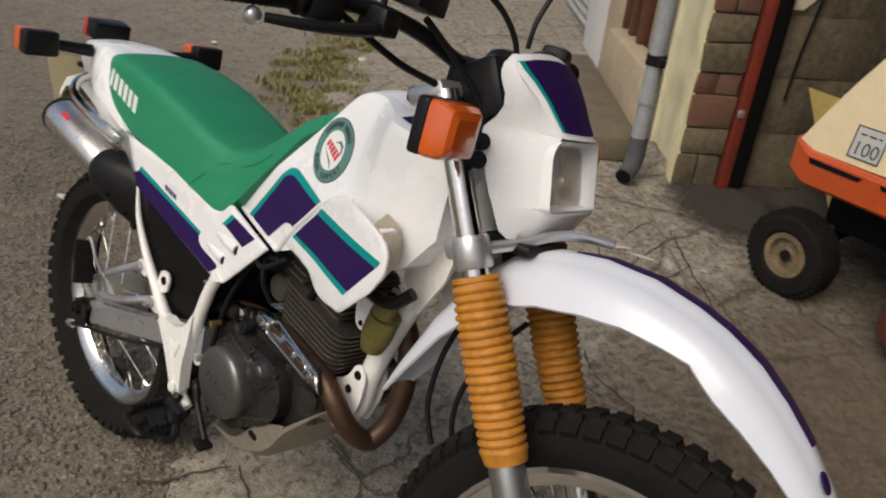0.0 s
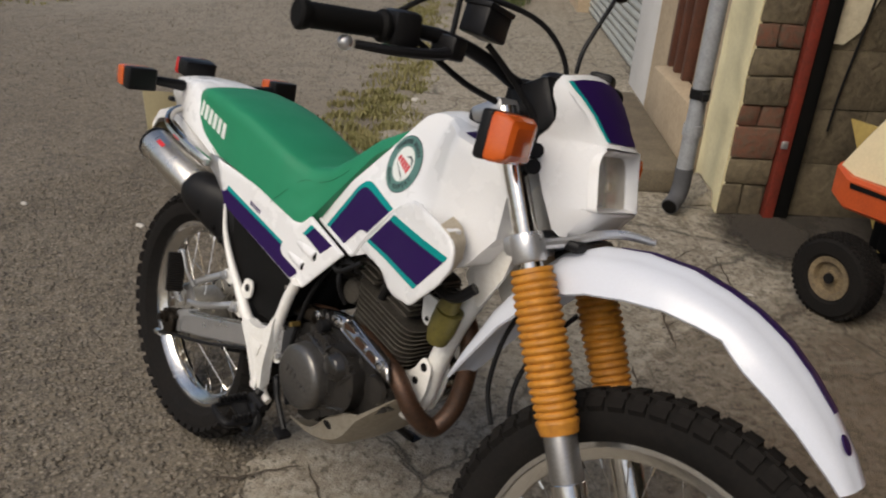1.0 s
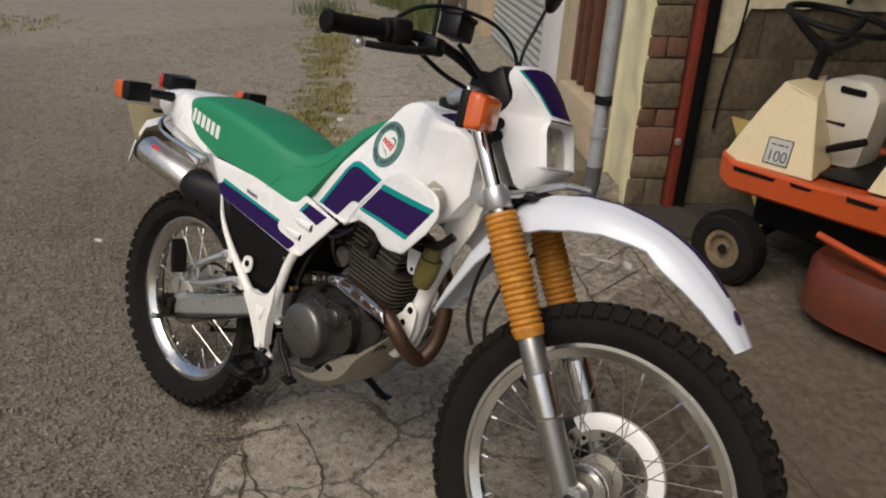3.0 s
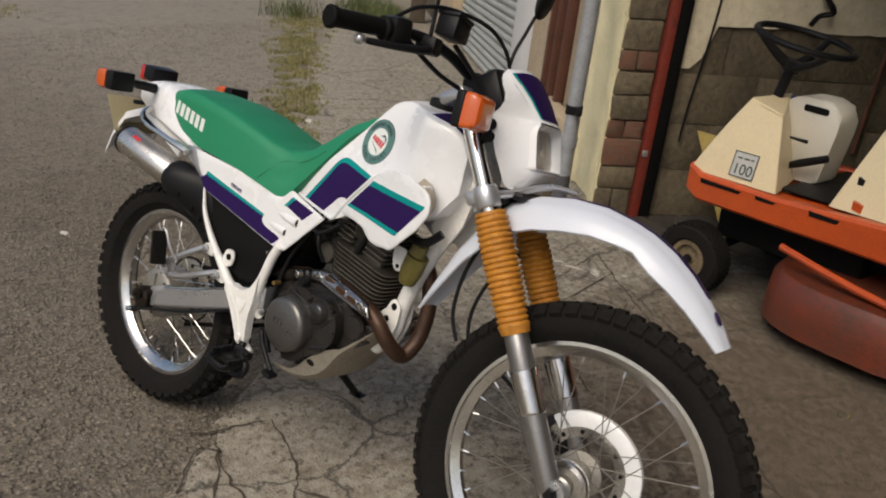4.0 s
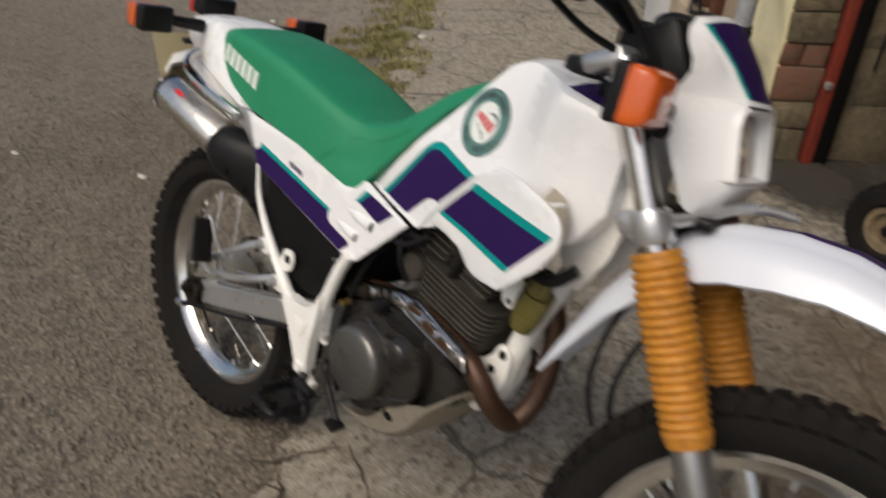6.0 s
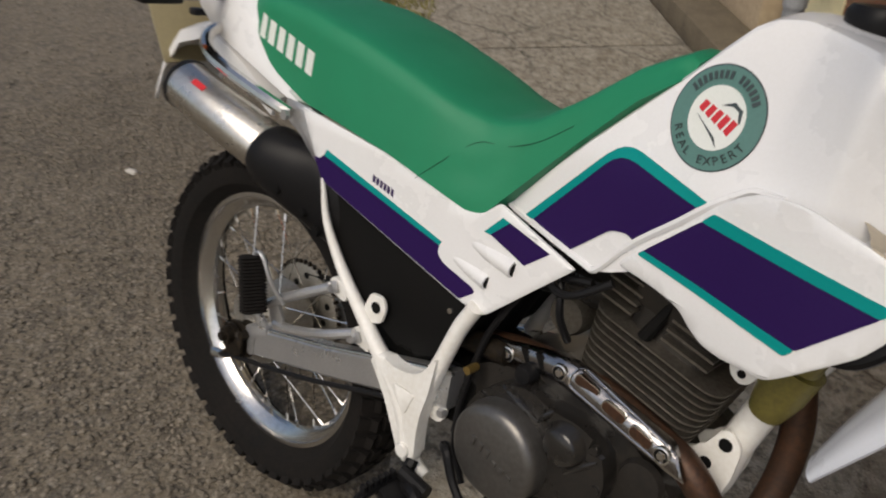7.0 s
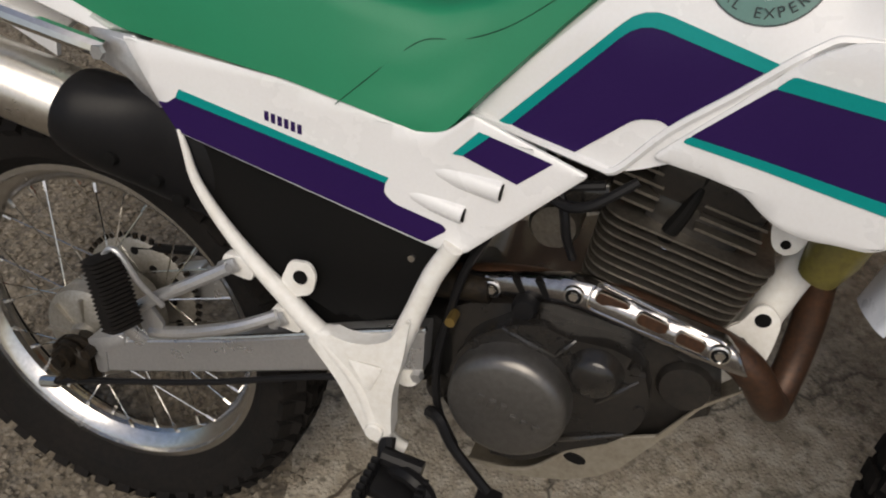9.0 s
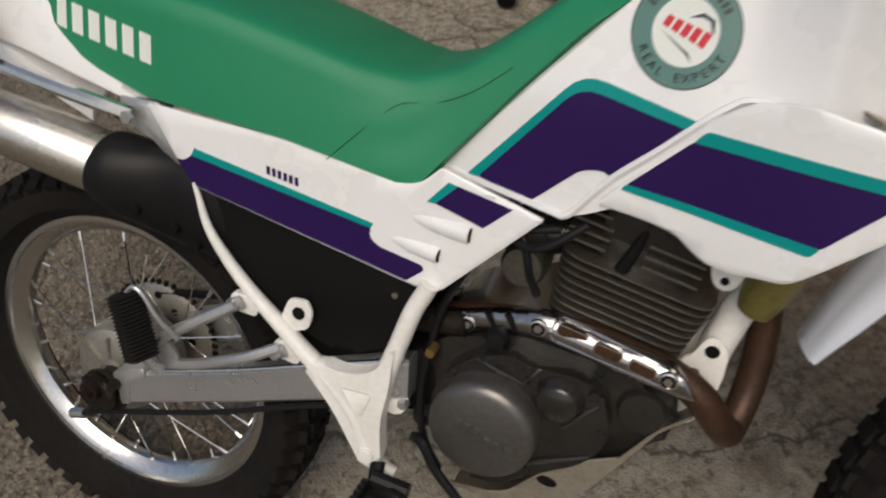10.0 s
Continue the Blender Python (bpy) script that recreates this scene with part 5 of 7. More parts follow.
    for k in range(35):
        wide = 0.0205 if k % 2 else 0.0170
        wide *= 0.88 if k in (0, 34) else 1.0
        out = rounded([(-wide, -wide * 0.75), (wide, -wide * 0.75), (wide, wide * 0.75), (-wide, wide * 0.75)], 0.007, 3)
        grings.append([grip_bm.verts.new((p, 0.0026 * k, q)) for p, q in out])
    skin_rings(grip_bm, grings)
    peg_axis = Vector((-0.022, s * -0.008, 0.084)).to_track_quat("Y", "Z").to_matrix().to_4x4()
    bpart("pillion_footrest", shifted(grip_bm, Matrix.Translation((0.172, s * 0.188, 0.164)) @ peg_axis), RUBBER, "folded black rubber pillion footrest", parent=hang)
    bpart("pivot_pin", sweep([(0.174, s * 0.186, 0.168), (0.186, s * 0.176, 0.142)], 0.008, 12), ALLOY, parent=hang)
    # rider's footrest and its bracket
    peg = bpart("footrest", block((0.072, 0.045, 0.014), bevel=0.004, m=Matrix.Translation((0.492, s * 0.165, 0.016)) @ Matrix.Rotation(radians(18), 4, "Y")), BLACK, "black serrated steel footrest")
    loop = [(0.466, 0.150), (0.468, 0.215), (0.480, 0.228), (0.515, 0.228), (0.528, 0.214), (0.528, 0.150)]
    bpart("tread_loop", sweep([(x, s * y, 0.022 - 0.20 * (x - 0.495)) for x, y in loop], 0.0075, 8), BLACK, parent=peg)
    for k in range(6):
        for x in (0.467, 0.528):
            bpart("tooth", block((0.010, 0.007, 0.016), bevel=0.002, m=Matrix.Translation((x, s * (0.156 + 0.011 * k), 0.032 - 0.20 * (x - 0.495)))), BLACK, parent=peg)
    bpart("return_spring", sweep([(0.470, s * 0.140, 0.036), (0.520, s * 0.140, 0.030)], 0.011, 10), BLACK, parent=peg)
    bpart("bracket", sweep([(0.468, s * 0.118, 0.045), (0.476, s * 0.14, 0.022), (0.51, s * 0.155, 0.030), (0.535, s * 0.160, 0.012), (0.525, s * 0.165, -0.012), (0.49, s * 0.165, -0.014)], 0.010, 8), BLACK, parent=peg)
NUDGE[0] = Matrix.Identity(4)
bpart("spine_tube", sweep([(0.50, 0, 0.36), (0.64, 0, 0.46), (0.80, 0, 0.56), (0.945, 0, 0.63)], 0.022, 12), FRAME_WHITE, "white frame backbone")
down = bpart("down_tube", sweep([(0.985, 0, 0.560), (0.940, 0, 0.490), (0.878, 0, 0.36), (0.846, 0, 0.26), (0.832, 0, 0.19), (0.79, 0, 0.14)], 0.020, 14), FRAME_WHITE, "white frame down tube")
bpart("steering_head", sweep([(HEAD.x + 0.045, 0, HEAD.z - 0.085), (HEAD.x - 0.045, 0, HEAD.z + 0.085)], 0.030, 18), FRAME_WHITE, "white steering head")
for s in (1, -1):
    bracket = rounded([(0.786, 0.229), (0.8156, 0.2426), (0.832, 0.276), (0.843, 0.279), (0.860, 0.264), (0.858, 0.214), (0.838, 0.160), (0.822, 0.152), (0.806, 0.190), (0.798, 0.222)], [0.004, 0.02, 0.01, 0.012, 0.012, 0.02, 0.01, 0.01, 0.02, 0.01])
    eb = bpart("engine_bracket", plate(bracket, s * 0.021, s * 0.026, 0.0015), FRAME_WHITE, "white engine mounting plate")
    for (x, z, r) in ((0.8410, 0.2600, 0.0075), (0.8252, 0.2265, 0.0068)):
        bpart("hole", lathe([(0.001, -0.001), (r, -0.001), (r + 0.001, 0.0005)], 18, centre=(x, s * 0.0268, z)), BLACK_MATT, parent=eb)
    tb = bpart("tank_tab", plate(rounded([(0.8290, 0.3465), (0.8445, 0.3455), (0.8545, 0.362), (0.858, 0.400), (0.816, 0.404), (0.8215, 0.360)], 0.008), s * 0.035, s * 0.040, 0.0015), FRAME_WHITE, "white lug below the tank shroud")
    bpart("hole", lathe([(0.001, -0.001), (0.004, -0.001), (0.005, 0.0005)], 16, centre=(0.8365, s * 0.0408, 0.3575)), BLACK_MATT, parent=tb)

# black air box and inner panel behind the side cover
bpart("air_box", plate(rounded([(0.215, 0.372), (0.53, 0.312), (0.50, 0.262), (0.478, 0.215), (0.41, 0.180), (0.33, 0.215), (0.262, 0.275)], 0.02), -0.100, 0.10, 0.012), BLACK_MATT, "matt black air box")
bpart("cover_bolt", lathe([(0.001, -0.005), (0.004, -0.005), (0.005, -0.002), (0.0070, -0.001), (0.0070, 0.004)], 12, centre=(0.478, -0.0975, 0.285)), CHROME)
bpart("rear_shock", sweep([(0.43, 0.0, 0.12), (0.50, 0.0, 0.30), (0.55, 0, 0.40)], 0.035, 16), BLACK_MATT)
bpart("inner_guard", plate(rounded([(0.30, 0.20), (0.52, 0.20), (0.53, 0.11), (0.42, 0.10), (0.34, 0.12)], 0.02), -0.075, 0.075, 0.01), BLACK_MATT)

# engine
NUDGE[0] = Matrix.Translation((-0.006, 0.024, 0.002))
CASE = rounded([(0.498, 0.150), (0.512, 0.205), (0.545, 0.228), (0.60, 0.240), (0.68, 0.272), (0.725, 0.268), (0.765, 0.225), (0.797, 0.208), (0.819, 0.196), (0.828, 0.165), (0.796, 0.145), (0.765, 0.108), (0.66, 0.050), (0.60, 0.030), (0.55, 0.050), (0.515, 0.100)], 0.02)
engine = bpart("engine", plate(CASE, -0.098, 0.11, 0.016), ENGINE_DARK, "dark painted single-cylinder engine casing", angle=40)
SIDE = rounded([(0.536, 0.110), (0.538, 0.165), (0.556, 0.201), (0.596, 0.231), (0.631, 0.241), (0.658, 0.232), (0.708, 0.233), (0.739, 0.221), (0.755, 0.174), (0.749, 0.140), (0.724, 0.111), (0.679, 0.084), (0.632, 0.050), (0.582, 0.048)], 0.014)
bpart("clutch_casing", plate(SIDE, -0.128, -0.090, 0.017), ENGINE_DARK, "dark clutch casing", parent=engine, angle=40)
cover = bpart("clutch_cover", lathe([(0.001, -0.038), (0.054, -0.037), (0.062, -0.033), (0.0660, -0.028), (0.0670, -0.020), (0.070, 0.0)], 56, centre=(0.609, -0.122, 0.1415)), CLUTCH_GREY, "worn grey round clutch cover", parent=engine, angle=50)
for k in range(6):
    x = 0.582 + 0.0125 * k
    z = 0.152 - 0.003 * k
    bpart("cast_bar", block((0.0075, 0.003, 0.014 if k < 3 else 0.007), bevel=0.0008, m=Matrix.Translation((x, -0.1605, z - (0 if k < 3 else 0.005))) @ Matrix.Rotation(radians(14), 4, "Y")), CLUTCH_GREY, parent=engine)
bpart("filter_cover", lathe([(0.001, -0.024), (0.020, -0.023), (0.024, -0.019), (0.026, -0.012), (0.030, -0.008), (0.031, 0.0)], 36, centre=(0.693, -0.122, 0.199)), ENGINE_DARK, "dark oil filter cover", parent=engine, angle=50)
for (x, z) in ((0.562, 0.196), (0.602, 0.225), (0.652, 0.226), (0.732, 0.214), (0.745, 0.165), (0.716, 0.115), (0.664, 0.084), (0.548, 0.120), (0.726, 0.190), (0.662, 0.210)):
    bpart("case_bolt", lathe([(0.001, -0.007), (0.0055, -0.007), (0.0062, -0.005), (0.0062, 0.001)], 8, centre=(x, -0.124, z)), ENGINE_DARK, parent=engine)
for (x0, z0, x1, z1) in ((0.590, 0.226, 0.650, 0.206), (0.650, 0.206, 0.668, 0.232), (0.700, 0.160, 0.738, 0.200), (0.640, 0.085, 0.735, 0.128)):
    bpart("case_rib", sweep([(x0, -0.127, z0), ((x0 + x1) / 2, -0.130, (z0 + z1) / 2 + 0.002), (x1, -0.127, z1)], [0.0025, 0.0045, 0.0025], 8), ENGINE_DARK, parent=engine)
bpart("oil_cap", lathe([(0.001, -0.020), (0.011, -0.019), (0.014, -0.014), (0.014, 0.0)], 20, centre=(0.608, -0.100, 0.246)), BLACK, parent=engine)
bpart("case_boss", lathe([(0.001, -0.010), (0.026, -0.008), (0.030, 0.0)], 28, centre=(0.785, -0.100, 0.190)), ENGINE_DARK, parent=engine)
bpart("kick_boss", lathe([(0.001, -0.014), (0.010, -0.014), (0.014, -0.008), (0.016, 0.0)], 20, centre=(0.520, -0.100, 0.105)), ENGINE_DARK, parent=engine)
# cylinder and head: fins, over cores coloured dark for the shade between them
NUDGE[0] = Matrix.Identity(4)
lean = Matrix.Translation((0.742, 0, 0.332)) @ Matrix.Rotation(radians(13), 4, "Y")
barrel = bpart("cylinder", block((0.105, 0.10, 0.17), bevel=0.02, m=lean), ENGINE_DARK, "finned air-cooled cylinder")


def flat_fin(z, lx, ly, t=0.0028, cut=0.030):
    bm = bmesh.new()
    out = rounded([(-lx, -ly), (lx, -ly), (lx, ly), (-lx, ly)], cut, 5)
    a = [bm.verts.new((x, y, z - t / 2)) for x, y in out]
    b = [bm.verts.new((x, y, z + t / 2)) for x, y in out]
    n = len(out)
    bm.faces.new(a[::-1])
    bm.faces.new(b)
    for i in range(n):
        bm.faces.new((a[i], a[(i + 1) % n], b[(i + 1) % n], b[i]))
    return shifted(bm, lean)


for k in range(9):
    bpart("fin", flat_fin(-0.068 + 0.0108 * k, 0.080 + 0.0012 * k, 0.062 + 0.0012 * k, 0.0024), FIN_METAL, parent=barrel)
head = bpart("cylinder_head", block((0.12, 0.115, 0.06), bevel=0.015, m=lean @ Matrix.Translation((0, 0, 0.075))), ENGINE_DARK, "finned cylinder head")
for k in range(6):
    for x0, lx in ((-0.066, 0.046), (0.030, 0.062)):
        bpart("fin", shifted(block((lx, 0.130 - 0.006 * k, 0.0030), bevel=0.0), lean @ Matrix.Translation((x0, 0, 0.036 + 0.0115 * k))), FIN_METAL, parent=head)
plug = bpart("spark_plug", sweep([(0.730, -0.032, 0.328), (0.7229, -0.052, 0.3386)], 0.0095, 6), CHROME, "spark plug with a black cap")
bpart("plug_cap", sweep([(0.7225, -0.051, 0.340), (0.727, -0.058, 0.354), (0.738, -0.058, 0.379), (0.748, -0.054, 0.4055)], [0.0080, 0.0085, 0.0072, 0.0045], 10), BLACK_MATT, parent=plug)
bpart("ht_lead", sweep([(0.748, -0.054, 0.4055), (0.750, -0.056, 0.430), (0.720, -0.058, 0.438), (0.66, -0.06, 0.428), (0.60, -0.05, 0.40)], 0.0035, 8), BLACK)
bpart("carburettor", sweep([(0.56, -0.01, 0.36), (0.60, -0.01, 0.362), (0.64, -0.01, 0.365), (0.675, -0.01, 0.37)], [0.032, 0.026, 0.028, 0.022], 16), ENGINE_DARK, "dark carburettor")
bpart("float_bowl", lathe([(0.001, -0.03), (0.024, -0.028), (0.028, -0.02), (0.028, 0.02), (0.001, 0.022)], 20, centre=(0.612, -0.01, 0.322)), FIN_METAL)
for k, pts in enumerate((
    [(0.61, -0.070, 0.41), (0.57, -0.075, 0.35), (0.535, -0.082, 0.28), (0.520, -0.088, 0.21), (0.513, -0.092, 0.15), (0.520, -0.096, 0.09), (0.545, -0.100, 0.045)],
    [(0.66, -0.08, 0.40), (0.60, -0.085, 0.385), (0.56, -0.09, 0.36), (0.53, -0.08, 0.33)],
    [(0.60, -0.06, 0.42), (0.625, -0.085, 0.37), (0.632, -0.085, 0.34), (0.64, -0.07, 0.31)],
    [(0.69, -0.09, 0.415), (0.65, -0.10, 0.385), (0.62, -0.095, 0.38), (0.58, -0.08, 0.40)])):
    bpart("hose", sweep(pts, 0.0050, 8), BLACK, "black rubber hose")
bpart("brass_fitting", lathe([(0.001, -0.01), (0.006, -0.01), (0.006, 0.01), (0.001, 0.01)], 8, centre=(0.528, -0.10, 0.222)), BRASS)

# exhaust header and its polished guard
header = bpart("header_pipe", sweep([(0.52, -0.048, 0.240), (0.57, -0.052, 0.254), (0.62, -0.060, 0.264), (0.70, -0.066, 0.268), (0.77, -0.068, 0.254), (0.812, -0.067, 0.240), (0.840, -0.066, 0.220), (0.860, -0.056, 0.190), (0.874, -0.032, 0.162), (0.882, -0.006, 0.154), (0.892, 0.020, 0.190), (0.895, 0.032, 0.25), (0.888, 0.034, 0.31), (0.865, 0.030, 0.362), (0.81, 0.02, 0.375)], 0.0185, 16, 6), RUST, "rust-brown exhaust header pipe")


GUARD_OUT = [(0.52, 0.066), (0.561, 0.073), (0.649, 0.0885), (0.72, 0.094), (0.801, 0.0975), (0.84, 0.0985)]


def guard_y(x, z):
    mid = 0.2735 - 0.17 * max(0, x - 0.655) - 0.2 * max(0, 0.645 - x)
    u = min(1.0, abs(z - mid) / 0.021)
    return -lerp(x, GUARD_OUT) + 0.016 * u**3


GUARD = rounded([(0.519, 0.236), (0.520, 0.259), (0.5508, 0.2649), (0.5687, 0.2711), (0.645, 0.2935), (0.665, 0.2925), (0.8054, 0.2668), (0.818, 0.258), (0.8327, 0.2325), (0.8082, 0.2325), (0.7083, 0.2521), (0.6494, 0.2543), (0.5779, 0.2436), (0.5409, 0.2369)], [0.008, 0.008, 0.01, 0.01, 0.012, 0.02, 0.004, 0.004, 0.004, 0.01, 0.02, 0.02, 0.01, 0.01])
guard = bpart("heat_guard", panel(GUARD, guard_y, 0.006, 0.006, 0.0025), GUARD_STEEL, "polished slotted exhaust guard", angle=30)
for (x, z, a, l) in ((0.6890, 0.2790, 13, 0.033), (0.7315, 0.2685, 14, 0.031), (0.7710, 0.2590, 14, 0.029)):
    cs, sn = math.cos(radians(-a)), math.sin(radians(-a))
    for name, half, y0, y1, mat in (("slot_edge", 0.0078, -0.0006, 0.004, CHROME), ("slot", 0.0062, -0.0012, 0.010, RUST)):
        e = l / 2 + half - 0.0062
        out = rounded([(-e, -half), (e, -half), (e, half), (-e, half)], half * 0.95)
        bpart(name, plate([(x + cs * p - sn * q, z + sn * p + cs * q) for p, q in out], guard_y(x, z) + y0, guard_y(x, z) + y1), mat, "rusty pipe seen through the slot" if mat is RUST else "", parent=guard)
for (x, z) in ((0.5920, 0.2675), (0.6170, 0.2735)):
    out = [(x - 0.010, z + 0.009), (x - 0.002, z + 0.009), (x + 0.010, z - 0.009), (x + 0.002, z - 0.009)]
    bpart("slot", plate(rounded(out, 0.003), guard_y(x, z) - 0.0016, guard_y(x, z) + 0.010), BLACK_MATT, parent=guard)
for (x, z) in ((0.5615, 0.2525), (0.6500, 0.2775), (0.8005, 0.2540)):
    y = guard_y(x, z)
    bpart("screw_well", lathe([(0.001, -0.0012), (0.0095, -0.0012), (0.0100, 0.002)], 24, centre=(x, y, z)), BLACK_MATT, parent=guard)
    bpart("washer", lathe([(0.0085, -0.003), (0.0105, -0.0022), (0.0112, 0.002), (0.0085, 0.002)], 24, centre=(x, y, z), closed=True), RIM, parent=guard)
    bpart("screw", lathe([(0.001, -0.0045), (0.005, -0.0045), (0.0065, -0.0025), (0.0065, 0.0)], 6, centre=(x, y, z)), CHROME, parent=guard)
loop = rounded([(0.668, 0.2925), (0.806, 0.2635), (0.803, 0.2425), (0.663, 0.268)], 0.010, 4)
bpart("raised_edge", sweep([(x, guard_y(x, z) - 0.0005, z) for x, z in loop + loop[:1]], 0.0016, 6, 1), CHROME, parent=guard)
# skid plate, pedals, stand
SKID_LINE = [  # x, height of the floor, height of the side above it
    (0.560, 0.014, 0.014), (0.613, 0.012, 0.018), (0.640, 0.016, 0.026), (0.679, 0.027, 0.057), (0.712, 0.045, 0.064), (0.735, 0.068, 0.054), (0.763, 0.112, 0.022), (0.800, 0.155, 0.016), (0.835, 0.190, 0.012)]
bm = bmesh.new()
rings = []
for x, z, up in SKID_LINE:
    w = 0.098 if x < 0.78 else 0.075
    ring = [(-w, z + up), (-w, z + 0.010), (-w + 0.02, z - 0.006), (0, z - 0.010), (w - 0.02, z - 0.006), (w, z + 0.010), (w, z + up), (w - 0.003, z + up), (w - 0.003, z + 0.011), (w - 0.022, z - 0.003), (0, z - 0.007), (-w + 0.022, z - 0.003), (-w + 0.003, z + 0.011), (-w + 0.003, z + up)]
    rings.append([bm.verts.new((x, y, q)) for y, q in ring])
skin_rings(bm, rings)
skid = bpart("skid_plate", bm, SKID, "scuffed aluminium engine skid plate", angle=40)
bpart("folded_edge", sweep([(x, -0.0975, z + up) for x, z, up in SKID_LINE[1:7]], 0.0022, 8, 4), SKID, parent=skid)
bpart("hole", plate([(0.684 + 0.0125 * math.cos(q) - 0.003 * math.sin(q), 0.073 + 0.007 * math.sin(q)) for q in (2 * math.pi * k / 20 for k in range(20))], -0.0995, -0.097), BLACK_MATT, parent=skid)
pedal = bpart("brake_pedal", sweep([(0.515, -0.112, 0.095), (0.5303, -0.125, 0.100), (0.5494, -0.130, 0.0705), (0.5752, -0.134, 0.0451), (0.5974, -0.137, 0.0240)], [0.008, 0.0075, 0.0065, 0.0062, 0.0062], 8), BLACK, "black rear brake pedal")
bpart("pedal_pad", block((0.030, 0.030, 0.010), bevel=0.003, m=Matrix.Translation((0.600, -0.142, 0.018)) @ Matrix.Rotation(radians(12), 4, "Y")), BLACK, "ridged pedal pad", parent=pedal)
bpart("side_stand", sweep([(0.52, 0.10, 0.03), (0.48, 0.25, -0.09), (0.435, 0.405, -0.214)], 0.011, 10), BLACK, "black side stand")
bpart("stand_foot", block((0.05, 0.03, 0.008), bevel=0.002, m=Matrix.Translation((0.432, 0.410, -0.216)) @ Matrix.Rotation(radians(12.4), 4, "X")), BLACK)
canister = bpart("canister", sweep([(0.872, -0.040, 0.330), (0.880, -0.042, 0.360), (0.892, -0.044, 0.398)], [0.019, 0.026, 0.026], 18), OLIVE, "olive plastic canister on the down tube", angle=50)
bpart("collar", sweep([(0.893, -0.052, 0.403), (0.902, -0.053, 0.428)], [0.020, 0.018], 16), OLIVE, parent=canister)
bpart("strap_end", sweep([(0.902, -0.053, 0.428), (0.906, -0.053, 0.438)], [0.010, 0.009], 10), BLACK, parent=canister)
bpart("frame_hose", sweep([(0.965, -0.075, 0.47), (0.94, -0.085, 0.445), (0.905, -0.085, 0.44), (0.87, -0.08, 0.45), (0.82, -0.07, 0.44)], 0.010, 10), BLACK, "thick black hose under the tank")
for s in (1, -1):
    bpart("head_gusset", plate(rounded([(0.90, 0.47), (0.985, 0.60), (1.005, 0.58), (0.985, 0.49), (0.945, 0.42)], 0.008), s * 0.030, s * 0.036, 0.0015), FRAME_WHITE)

# ---- front end, turned with the bars ----
rk = radians(RAKE)
along = Vector((math.sin(rk), 0, -math.cos(rk)))


def on_fork(y, d):
    """The point d metres below the top yoke on a fork leg."""
    return Vector((LEG[0], y, LEG[2])) - along * (0.80 - d)


